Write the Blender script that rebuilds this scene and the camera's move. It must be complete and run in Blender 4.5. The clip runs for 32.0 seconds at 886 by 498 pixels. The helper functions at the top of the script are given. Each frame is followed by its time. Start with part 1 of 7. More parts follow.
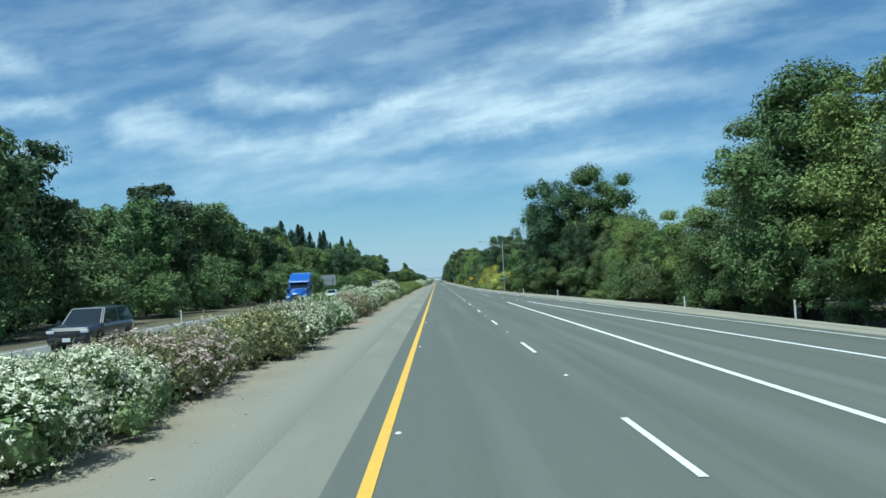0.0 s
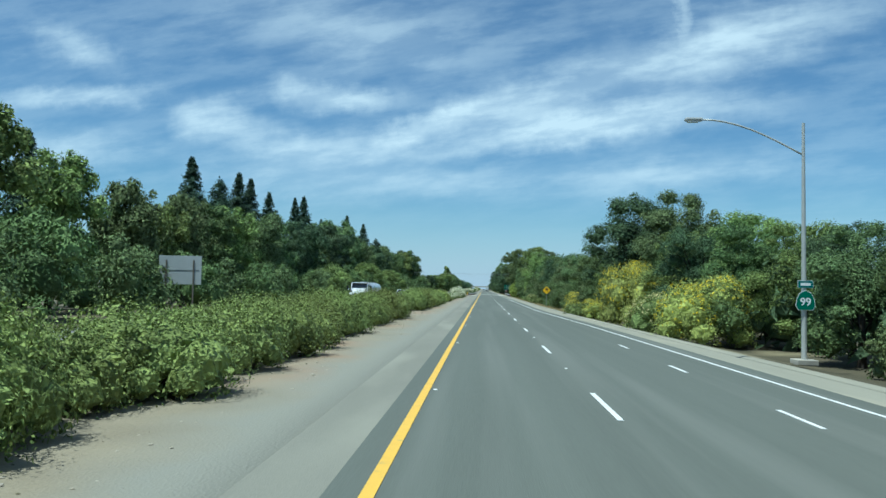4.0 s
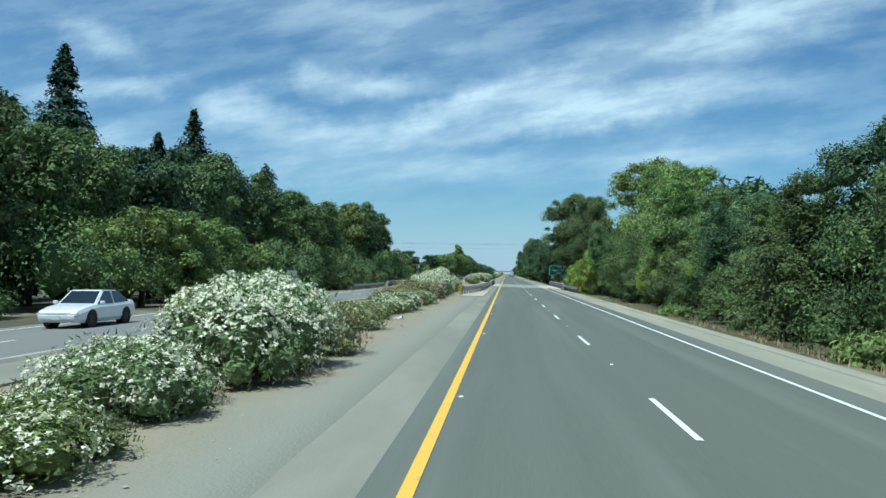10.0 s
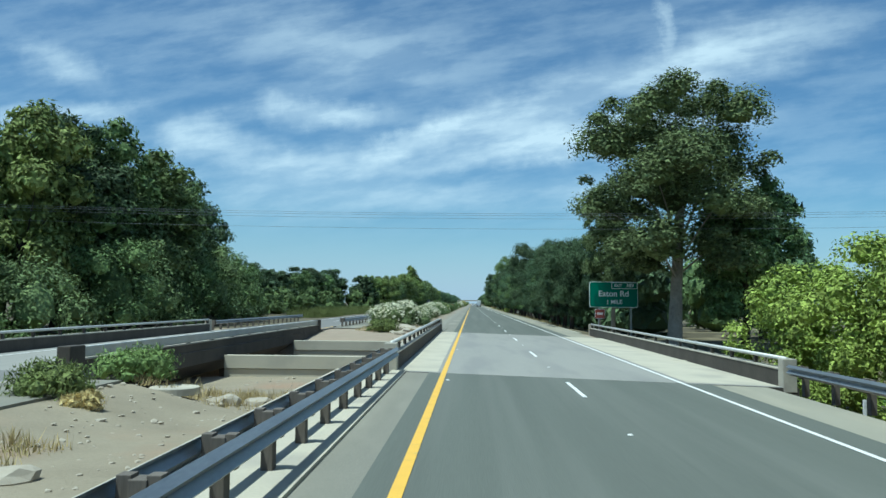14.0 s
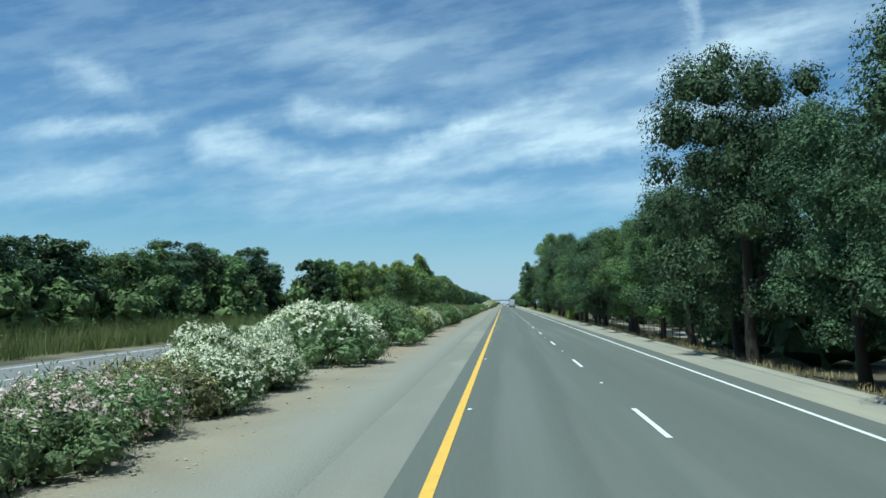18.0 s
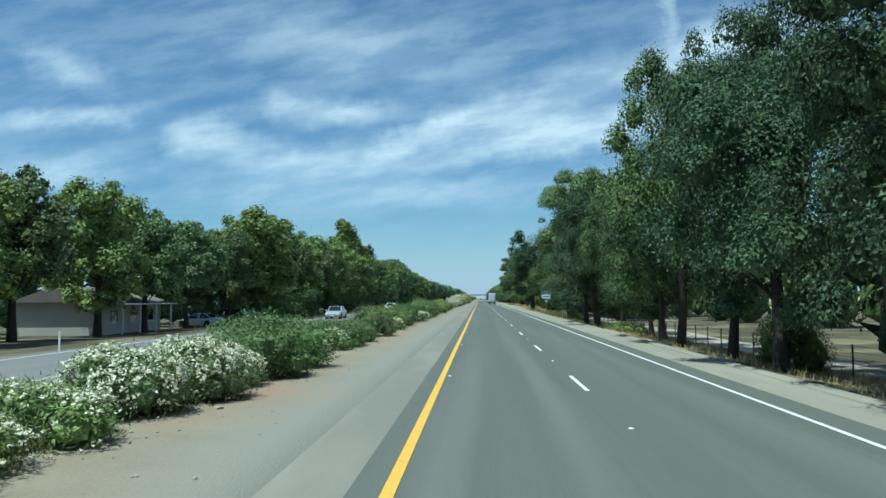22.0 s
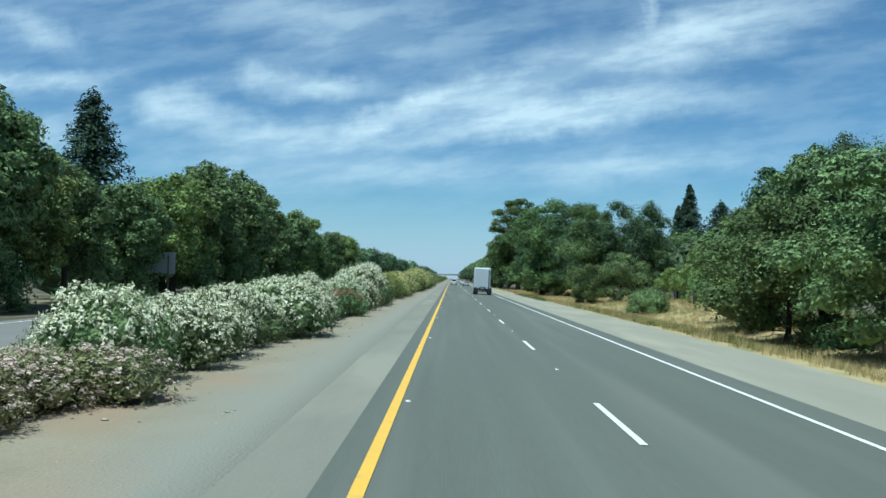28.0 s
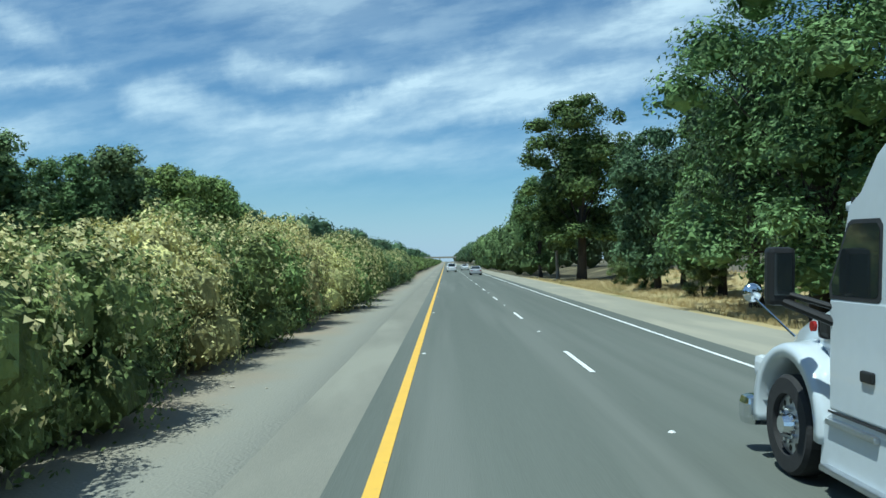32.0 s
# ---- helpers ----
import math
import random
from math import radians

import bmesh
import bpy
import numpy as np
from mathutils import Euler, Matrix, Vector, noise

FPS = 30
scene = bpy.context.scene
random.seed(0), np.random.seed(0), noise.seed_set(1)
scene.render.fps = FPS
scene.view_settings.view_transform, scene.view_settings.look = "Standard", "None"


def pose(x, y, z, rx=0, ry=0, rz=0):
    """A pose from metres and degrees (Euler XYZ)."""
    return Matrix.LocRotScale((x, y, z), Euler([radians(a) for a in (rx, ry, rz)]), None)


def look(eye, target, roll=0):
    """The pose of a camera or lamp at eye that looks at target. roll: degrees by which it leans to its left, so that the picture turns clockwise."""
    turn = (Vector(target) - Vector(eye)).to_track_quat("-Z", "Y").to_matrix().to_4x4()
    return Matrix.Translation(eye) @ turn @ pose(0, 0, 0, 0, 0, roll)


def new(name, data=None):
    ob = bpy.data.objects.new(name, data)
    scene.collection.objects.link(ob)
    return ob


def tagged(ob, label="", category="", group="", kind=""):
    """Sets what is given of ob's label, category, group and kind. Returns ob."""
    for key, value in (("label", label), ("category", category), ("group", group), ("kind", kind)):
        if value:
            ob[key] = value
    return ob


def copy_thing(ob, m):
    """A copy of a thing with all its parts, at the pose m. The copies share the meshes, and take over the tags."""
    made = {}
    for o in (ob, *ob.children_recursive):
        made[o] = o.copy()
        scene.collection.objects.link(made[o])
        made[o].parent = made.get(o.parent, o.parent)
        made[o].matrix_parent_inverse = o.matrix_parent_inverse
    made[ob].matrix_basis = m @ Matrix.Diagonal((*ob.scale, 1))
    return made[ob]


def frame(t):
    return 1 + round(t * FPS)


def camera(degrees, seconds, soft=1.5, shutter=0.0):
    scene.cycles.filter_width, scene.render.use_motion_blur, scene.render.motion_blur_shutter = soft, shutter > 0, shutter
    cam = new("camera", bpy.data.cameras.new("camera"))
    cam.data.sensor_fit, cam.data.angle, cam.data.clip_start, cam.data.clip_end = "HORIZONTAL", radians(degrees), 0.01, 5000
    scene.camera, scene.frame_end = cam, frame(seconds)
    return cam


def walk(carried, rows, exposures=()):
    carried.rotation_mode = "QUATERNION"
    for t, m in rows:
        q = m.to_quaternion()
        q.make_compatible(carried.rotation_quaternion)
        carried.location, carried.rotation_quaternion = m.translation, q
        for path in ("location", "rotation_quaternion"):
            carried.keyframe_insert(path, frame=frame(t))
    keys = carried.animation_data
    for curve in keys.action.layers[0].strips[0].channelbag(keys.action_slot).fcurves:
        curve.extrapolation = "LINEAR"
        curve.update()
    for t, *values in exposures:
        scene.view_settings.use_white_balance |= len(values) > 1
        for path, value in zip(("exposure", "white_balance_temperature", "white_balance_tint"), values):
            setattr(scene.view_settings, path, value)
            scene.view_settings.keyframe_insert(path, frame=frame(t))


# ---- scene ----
cam = camera(58.97, 32.0, soft=1.5)
walk(cam, [
    (0.0, pose(0.85, 0.37, 2.187, 92.23, 2.81, -0.46)),
    (1.0, pose(0.82, 28.25, 2.187, 91.02, 1.75, -0.02)),
    (2.0, pose(0.97, 56.29, 2.187, 92.39, -0.95, 0.91)),
    (3.0, pose(1.15, 84.33, 2.187, 93.61, -1.35, 1.97)),
    (3.5, pose(1.19, 98.06, 2.187, 93.49, -1.53, 2.72)),
    (5.5, pose(1.05, 153.28, 2.187, 90.58, 0.81, 2.28)),
    (6.0, pose(1.01, 166.81, 2.187, 91.00, 0.84, 1.64)),
    (7.0, pose(0.96, 193.55, 2.187, 91.28, 1.26, 1.43)),
    (8.0, pose(0.91, 220.96, 2.187, 91.67, 0.07, 2.38)),
    (9.0, pose(0.90, 248.61, 2.187, 91.90, -0.28, 3.68)),
    (10.0, pose(0.98, 275.80, 2.187, 91.78, -0.36, 4.61)),
    (11.0, pose(1.02, 302.90, 2.187, 92.89, -1.63, 4.46)),
    (12.0, pose(0.97, 330.06, 2.187, 94.08, -1.65, 3.28)),
    (13.0, pose(0.92, 357.20, 2.187, 94.00, -0.47, 2.48)),
    (14.0, pose(0.85, 384.38, 2.187, 93.93, -0.53, 2.09)),
    (15.0, pose(0.84, 411.72, 2.187, 93.58, -1.91, 2.81)),
    (15.5, pose(0.84, 425.32, 2.187, 93.15, -2.31, 3.31)),
    (17.5, pose(0.91, 478.93, 2.187, 93.77, 0.68, 4.27)),
    (18.0, pose(0.91, 492.83, 2.187, 93.99, 0.68, 4.37)),
    (19.0, pose(0.88, 520.87, 2.187, 94.38, -0.85, 4.52)),
    (20.0, pose(0.98, 548.47, 2.187, 94.36, -1.66, 4.90)),
    (21.0, pose(1.03, 576.41, 2.187, 93.72, -1.13, 4.30)),
    (22.0, pose(1.06, 604.03, 2.187, 93.60, 0.62, 2.67)),
    (23.0, pose(0.92, 631.68, 2.187, 93.20, 1.08, 1.10)),
    (24.0, pose(0.85, 660.70, 2.187, 92.94, 0.83, 0.60)),
    (25.0, pose(0.81, 688.59, 2.187, 92.43, -0.36, 1.44)),
    (25.5, pose(0.81, 702.69, 2.187, 92.07, -1.36, 2.31)),
    (27.5, pose(0.91, 759.12, 2.187, 91.53, -2.28, 1.68)),
    (28.0, pose(0.91, 773.27, 2.187, 92.11, -1.08, 0.59)),
    (29.0, pose(0.88, 801.64, 2.187, 92.17, -0.54, 0.12)),
    (30.0, pose(0.80, 829.73, 2.187, 91.87, -0.62, 0.35)),
    (31.0, pose(0.75, 857.53, 2.187, 91.46, 0.56, 0.30)),
    (32.0, pose(0.74, 885.61, 2.187, 90.88, 1.03, 0.20)),
], exposures=[(0.0, 0.0, 5500, -8), (32.0, 0.0, 5500, -8)])

# ---- world and sun ----
SUN = Vector((-0.27, -0.23, 0.935)).normalized()
world = bpy.data.worlds.new("world")
scene.world = world
world.use_nodes = True


def build_sky():
    nt = world.node_tree
    nt.nodes.clear()
    n = nt.nodes.new
    ln = nt.links.new
    out = n("ShaderNodeOutputWorld")
    bg = n("ShaderNodeBackground")
    bg.inputs["Strength"].default_value = 0.088
    sky = n("ShaderNodeTexSky")
    sky.sky_type = "NISHITA"
    sky.sun_disc = False
    sky.sun_elevation = math.asin(SUN.z)
    sky.sun_rotation = math.atan2(SUN.x, SUN.y)
    sky.altitude = 60
    sky.air_density = 1.0
    sky.dust_density = 0.25
    sky.ozone_density = 3.0
    tc = n("ShaderNodeTexCoord")
    sep = n("ShaderNodeSeparateXYZ")
    ln(tc.outputs["Generated"], sep.inputs[0])

    def op(kind, a, b=None, c=None):
        m = n("ShaderNodeMath")
        m.operation = kind
        for i, v in enumerate((a, b, c)):
            if v is None:
                continue
            if isinstance(v, (int, float)):
                m.inputs[i].default_value = v
            else:
                ln(v, m.inputs[i])
        return m.outputs[0]

    h = op("ADD", op("MAXIMUM", sep.outputs[2], 0.0), 0.09)
    u = op("DIVIDE", sep.outputs[0], h)
    v = op("DIVIDE", sep.outputs[1], h)
    comb = n("ShaderNodeCombineXYZ")
    ln(u, comb.inputs[0])
    ln(v, comb.inputs[1])

    def layer(turn, sx, sy, scale, detail, rough, distort, lo, hi, shift):
        mp = n("ShaderNodeMapping")
        mp.vector_type = "TEXTURE"
        mp.inputs["Rotation"].default_value = (0, 0, radians(-turn))
        mp.inputs["Scale"].default_value = (1 / sx, 1 / sy, 1)
        mp.inputs["Location"].default_value = (shift, shift * 0.7, shift * 0.3)
        ln(comb.outputs[0], mp.inputs["Vector"])
        nz = n("ShaderNodeTexNoise")
        nz.inputs["Scale"].default_value = scale
        nz.inputs["Detail"].default_value = detail
        nz.inputs["Roughness"].default_value = rough
        nz.inputs["Distortion"].default_value = distort
        ln(mp.outputs[0], nz.inputs["Vector"])
        mr = n("ShaderNodeMapRange")
        mr.interpolation_type = "SMOOTHSTEP"
        mr.inputs["From Min"].default_value = lo
        mr.inputs["From Max"].default_value = hi
        ln(nz.outputs["Fac"], mr.inputs["Value"])
        return mr.outputs[0]

    broad = layer(24, 0.30, 1.0, 0.62, 3, 0.50, 0.4, 0.42, 0.62, 5.3)
    wisps = layer(30, 0.30, 1.0, 1.6, 8, 0.60, 1.2, 0.40, 0.66, 7.7)
    fine = layer(20, 0.45, 1.0, 4.5, 6, 0.62, 0.5, 0.35, 0.72, 1.3)
    cover = op("ADD", op("MULTIPLY", broad, 0.38), op("MULTIPLY", wisps, op("ADD", 0.22, op("MULTIPLY", broad, 0.48))))
    cover = op("MULTIPLY", cover, op("ADD", 0.48, op("MULTIPLY", fine, 0.85)))
    # the northern sky: streaks of cirrus, each an ellipse with frayed edges
    # azimuth, height, half length, half width, tilt, thickness
    streaks = [
        (0.282, 0.312, 0.235, 0.050, 14, 0.75), (0.242, 0.373, 0.016, 0.050, -2, 0.36), (-0.198, 0.247, 0.105, 0.024, -3, 0.85), (-0.360, 0.218, 0.066, 0.036, -2, 0.75),
        (-0.075, 0.207, 0.100, 0.022, 14, 0.80), (0.030, 0.241, 0.140, 0.036, 13, 0.60), (0.074, 0.205, 0.160, 0.028, 10, 0.75), (-0.202, 0.163, 0.210, 0.045, 8, 0.55),
        (0.204, 0.223, 0.190, 0.032, 8, 0.60), (-0.084, 0.132, 0.230, 0.026, 5, 0.40), (0.226, 0.145, 0.190, 0.027, 7, 0.45), (-0.542, 0.246, 0.145, 0.017, 4, 0.60),
        (-0.546, 0.311, 0.075, 0.028, -24, 0.50), (-0.583, 0.167, 0.160, 0.036, 6, 0.55), (-0.164, 0.335, 0.230, 0.055, -9, 0.32), (-0.270, 0.190, 0.080, 0.028, -4, 0.50),
    ]
    north = op("MAXIMUM", sep.outputs[1], 0.05)
    plane = n("ShaderNodeCombineXYZ")
    ln(op("DIVIDE", sep.outputs[0], north), plane.inputs[0])
    ln(op("DIVIDE", sep.outputs[2], north), plane.inputs[1])
    fray = n("ShaderNodeTexNoise")
    fray.inputs["Scale"].default_value = 11.0
    fray.inputs["Detail"].default_value = 7
    fray.inputs["Roughness"].default_value = 0.62
    ln(plane.outputs[0], fray.inputs["Vector"])
    shift = n("ShaderNodeVectorMath")
    shift.operation = "MULTIPLY_ADD"
    ln(fray.outputs["Color"], shift.inputs[0])
    shift.inputs[1].default_value = (0.13, 0.055, 0.0)
    ln(plane.outputs[0], shift.inputs[2])
    body = 0.0
    for az, up, half, thin, tilt, thick in streaks:
        mp = n("ShaderNodeMapping")
        mp.vector_type = "TEXTURE"
        mp.inputs["Location"].default_value = (az + 0.065, up + 0.0275, 0.0)
        mp.inputs["Rotation"].default_value = (0, 0, radians(tilt))
        mp.inputs["Scale"].default_value = (half, thin, 1.0)
        ln(shift.outputs[0], mp.inputs["Vector"])
        size = n("ShaderNodeVectorMath")
        size.operation = "LENGTH"
        flat = n("ShaderNodeVectorMath")
        flat.operation = "MULTIPLY"
        ln(mp.outputs[0], flat.inputs[0])
        flat.inputs[1].default_value = (1, 1, 0)
        ln(flat.outputs[0], size.inputs[0])
        soft_edge = n("ShaderNodeMapRange")
        soft_edge.interpolation_type = "SMOOTHSTEP"
        soft_edge.inputs["From Min"].default_value = 1.25
        soft_edge.inputs["From Max"].default_value = 0.0
        ln(size.outputs["Value"], soft_edge.inputs["Value"])
        body = op("ADD", body, op("MULTIPLY", soft_edge.outputs[0], thick))
    grain = n("ShaderNodeTexNoise")
    grain.inputs["Scale"].default_value = 9.0
    grain.inputs["Detail"].default_value = 8
    grain.inputs["Roughness"].default_value = 0.6
    gm = n("ShaderNodeMapping")
    gm.vector_type = "TEXTURE"
    gm.inputs["Rotation"].default_value = (0, 0, radians(9))
    gm.inputs["Scale"].default_value = (1.2, 0.34, 1.0)
    ln(plane.outputs[0], gm.inputs["Vector"])
    ln(gm.outputs[0], grain.inputs["Vector"])
    veil = n("ShaderNodeMapRange")
    veil.interpolation_type = "SMOOTHSTEP"
    veil.inputs["From Min"].default_value = 0.36
    veil.inputs["From Max"].default_value = 0.66
    ln(grain.outputs["Fac"], veil.inputs["Value"])
    body = op("ADD", op("MULTIPLY", body, op("ADD", 0.62, op("MULTIPLY", veil.outputs[0], 0.45))), op("MULTIPLY", veil.outputs[0], 0.17))
    ahead = n("ShaderNodeMapRange")
    ahead.interpolation_type = "SMOOTHSTEP"
    ahead.inputs["From Min"].default_value = 0.35
    ahead.inputs["From Max"].default_value = 0.75
    ln(sep.outputs[1], ahead.inputs["Value"])
    both = n("ShaderNodeMix")
    ln(ahead.outputs[0], both.inputs["Factor"])
    ln(cover, both.inputs[2])
    ln(op("ADD", op("MULTIPLY", body, 1.0), op("MULTIPLY", cover, 0.12)), both.inputs[3])
    cover = both.outputs[0]
    fade = n("ShaderNodeMapRange")
    fade.interpolation_type = "SMOOTHSTEP"
    fade.inputs["From Min"].default_value = 0.03
    fade.inputs["From Max"].default_value = 0.16
    ln(sep.outputs[2], fade.inputs["Value"])
    cover = op("MINIMUM", op("MULTIPLY", op("MULTIPLY", cover, fade.outputs[0]), 0.9), 0.85)
    mix = n("ShaderNodeMix")
    mix.data_type = "RGBA"
    ln(cover, mix.inputs["Factor"])
    tint = n("ShaderNodeMix")
    tint.data_type, tint.blend_type = "RGBA", "MULTIPLY"
    tint.inputs["Factor"].default_value = 1.0
    tint.inputs["B"].default_value = (0.84, 0.99, 1.08, 1)
    ln(sky.outputs[0], tint.inputs["A"])
    ln(tint.outputs["Result"], mix.inputs["A"])
    mix.inputs["B"].default_value = (8.9, 9.9, 10.7, 1)
    haze = n("ShaderNodeMapRange")
    haze.interpolation_type = "SMOOTHSTEP"
    haze.inputs["From Min"].default_value = 0.11
    haze.inputs["From Max"].default_value = -0.01
    haze.inputs["To Max"].default_value = 0.75
    ln(sep.outputs[2], haze.inputs["Value"])
    low = n("ShaderNodeMix")
    low.data_type = "RGBA"
    ln(haze.outputs[0], low.inputs["Factor"])
    ln(mix.outputs["Result"], low.inputs["A"])
    low.inputs["B"].default_value = (5.2, 6.4, 8.4, 1)
    ln(low.outputs["Result"], bg.inputs["Color"])
    ln(bg.outputs[0], out.inputs[0])


build_sky()
sun = new("sun", bpy.data.lights.new("sun", "SUN"))
sun.data.energy = 5.0
sun.data.angle = radians(0.6)
sun.data.color = (1.0, 0.96, 0.89)
sun.matrix_world = look((0, 0, 60), Vector((0, 0, 60)) - SUN)

# ---- materials ----


def mat(name, c1, c2=None, rough=0.8, metal=0.0, scale=3.0, fine=40.0, bump=0.0, bump_scale=None, island=0.0, obj=0.0,
        trans=0.0, stretch=None, spec=0.4, blotch=None, blotch_scale=0.3, blotch_edge=(0.5, 0.66), coat=0.0, gain=1.0, band=None):
    c1 = tuple(min(1.0, c * gain) for c in c1)
    c2 = tuple(min(1.0, c * gain * 0.62) for c in c2) if c2 and gain != 1.0 else c2
    m = bpy.data.materials.new(name)
    m.use_nodes = True
    nt = m.node_tree
    nt.nodes.clear()
    n, ln = nt.nodes.new, nt.links.new
    out = n("ShaderNodeOutputMaterial")
    bs = n("ShaderNodeBsdfPrincipled")
    bs.inputs["Roughness"].default_value = rough
    bs.inputs["Metallic"].default_value = metal
    bs.inputs["Specular IOR Level"].default_value = spec
    bs.inputs["Coat Weight"].default_value = coat
    if c2 is None:
        c2 = tuple(c * 0.8 for c in c1)
    tc = n("ShaderNodeTexCoord")
    vec = tc.outputs["Object"]
    if stretch:
        mp = n("ShaderNodeMapping")
        mp.inputs["Scale"].default_value = stretch
        ln(vec, mp.inputs["Vector"])
        vec = mp.outputs[0]

    def noise_node(s, d=4):
        z = n("ShaderNodeTexNoise")
        z.inputs["Scale"].default_value = s
        z.inputs["Detail"].default_value = d
        ln(vec, z.inputs["Vector"])
        return z.outputs["Fac"]

    def rgb(fac, a, b):
        x = n("ShaderNodeMix")
        x.data_type = "RGBA"
        ln(fac, x.inputs["Factor"])
        for v, s in ((a, "A"), (b, "B")):
            if isinstance(v, tuple):
                x.inputs[s].default_value = (*v, 1)
            else:
                ln(v, x.inputs[s])
        return x.outputs["Result"]

    def math_node(kind, a, b):
        x = n("ShaderNodeMath")
        x.operation = kind
        for i, v in enumerate((a, b)):
            if isinstance(v, (int, float)):
                x.inputs[i].default_value = v
            else:
                ln(v, x.inputs[i])
        return x.outputs[0]

    big, small = noise_node(scale), noise_node(fine, 3)
    fac = math_node("ADD", math_node("MULTIPLY", big, 0.6), math_node("MULTIPLY", small, 0.4))
    mr = n("ShaderNodeMapRange")
    mr.inputs["From Min"].default_value, mr.inputs["From Max"].default_value = 0.32, 0.68
    ln(fac, mr.inputs["Value"])
    col = rgb(mr.outputs[0], c1, c2)
    if blotch:
        bz = noise_node(blotch_scale, 5)
        br = n("ShaderNodeMapRange")
        br.inputs["From Min"].default_value, br.inputs["From Max"].default_value = blotch_edge
        ln(bz, br.inputs["Value"])
        col = rgb(br.outputs[0], col, blotch)
    if band:
        sx = n("ShaderNodeSeparateXYZ")
        ln(tc.outputs["Object"], sx.inputs[0])
        edge_x = math_node("ADD", sx.outputs[0], math_node("MULTIPLY", noise_node(0.35, 6), 2.4))
        er = n("ShaderNodeMapRange")
        er.inputs["From Min"].default_value, er.inputs["From Max"].default_value = band[1], band[2]
        ln(edge_x, er.inputs["Value"])
        col = rgb(er.outputs[0], col, band[0])
    if island or obj:
        hsv = n("ShaderNodeHueSaturation")
        ln(col, hsv.inputs["Color"])
        val = 1.0
        if island:
            g = n("ShaderNodeNewGeometry")
            val = math_node("ADD", 1 - island / 2, math_node("MULTIPLY", g.outputs["Random Per Island"], island))
        if obj:
            o = n("ShaderNodeObjectInfo")
            val = math_node("MULTIPLY", val, math_node("ADD", 1 - obj / 2, math_node("MULTIPLY", o.outputs["Random"], obj)))
            ln(math_node("ADD", 0.485, math_node("MULTIPLY", o.outputs["Random"], 0.03)), hsv.inputs["Hue"])
        ln(val, hsv.inputs["Value"])
        col = hsv.outputs[0]
    ln(col, bs.inputs["Base Color"])
    if bump:
        b = n("ShaderNodeBump")
        b.inputs["Strength"].default_value = bump
        b.inputs["Distance"].default_value = 0.02 if gain == 1.0 else 0.25
        ln(noise_node(bump_scale or fine, 4), b.inputs["Height"])
        ln(b.outputs[0], bs.inputs["Normal"])
    if trans:
        t = n("ShaderNodeBsdfTranslucent")
        ln(col, t.inputs["Color"])
        x = n("ShaderNodeMixShader")
        x.inputs[0].default_value = trans
        ln(bs.outputs[0], x.inputs[1])
        ln(t.outputs[0], x.inputs[2])
        ln(x.outputs[0], out.inputs[0])
    else:
        ln(bs.outputs[0], out.inputs[0])
    return m


M = {}
M["asphalt"] = mat("asphalt", (0.132, 0.143, 0.122), (0.106, 0.115, 0.098), 0.88, scale=1.1, fine=60, bump=0.25, bump_scale=90, spec=0.3,
                   stretch=(1, 0.025, 1), blotch=(0.148, 0.156, 0.135), blotch_scale=0.9)
M["asphalt_old"] = mat("asphalt_old", (0.20, 0.197, 0.185), (0.165, 0.163, 0.155), 0.9, scale=0.8, fine=50, bump=0.3, bump_scale=80, stretch=(1, 0.15, 1))
M["shoulder"] = mat("shoulder", (0.232, 0.224, 0.182), (0.19, 0.184, 0.15), 0.92, scale=0.8, fine=45, bump=0.3, bump_scale=70, stretch=(1, 0.2, 1),
                    blotch=(0.265, 0.255, 0.205), blotch_scale=0.5)
M["shoulder_pale"] = mat("shoulder_pale", (0.315, 0.302, 0.240), (0.265, 0.254, 0.203), 0.95, scale=0.8, fine=45, bump=0.3, bump_scale=70, stretch=(1, 0.2, 1), spec=0.2,
                         blotch=(0.345, 0.322, 0.25), blotch_scale=0.6)
M["concrete"] = mat("concrete", (0.45, 0.425, 0.35), (0.37, 0.345, 0.285), 0.88, scale=0.7, fine=20, bump=0.2, blotch=(0.28, 0.265, 0.23), blotch_scale=0.6)
M["apron"] = mat("apron", (0.50, 0.465, 0.365), (0.42, 0.39, 0.305), 0.9, scale=0.7, fine=22, bump=0.2, blotch=(0.38, 0.355, 0.29), blotch_scale=0.5)
# stained concrete, its colour darkened further for the shade on sides facing away from sun
M["concrete_shaded"] = mat("concrete_shaded", (0.085, 0.076, 0.064), (0.05, 0.045, 0.038), 0.9, scale=1.2, fine=18, bump=0.3, stretch=(1, 1, 0.3))
M["deck"] = mat("deck", (0.30, 0.294, 0.262), (0.25, 0.246, 0.222), 0.85, scale=0.6, fine=30, bump=0.2, stretch=(1, 0.15, 1), blotch=(0.235, 0.232, 0.215), blotch_scale=0.7)
M["dirt"] = mat("dirt", (0.305, 0.264, 0.186), (0.215, 0.184, 0.128), 0.95, scale=0.5, fine=16, bump=0.9, bump_scale=22,
                blotch=(0.30, 0.212, 0.14), blotch_scale=0.16, blotch_edge=(0.53, 0.66), band=((0.245, 0.238, 0.196), -2.6, -1.0))
M["dirt_red"] = mat("dirt_red", (0.335, 0.275, 0.205), (0.265, 0.212, 0.155), 0.95, scale=0.7, fine=8, bump=0.6, bump_scale=12, blotch=(0.30, 0.25, 0.18), blotch_scale=0.5)
M["leaf_litter"] = mat("leaf_litter", (0.10, 0.085, 0.05), (0.065, 0.06, 0.035), 0.95, scale=0.6, fine=14, bump=0.7, bump_scale=22,
                       blotch=(0.22, 0.19, 0.11), blotch_scale=0.18)
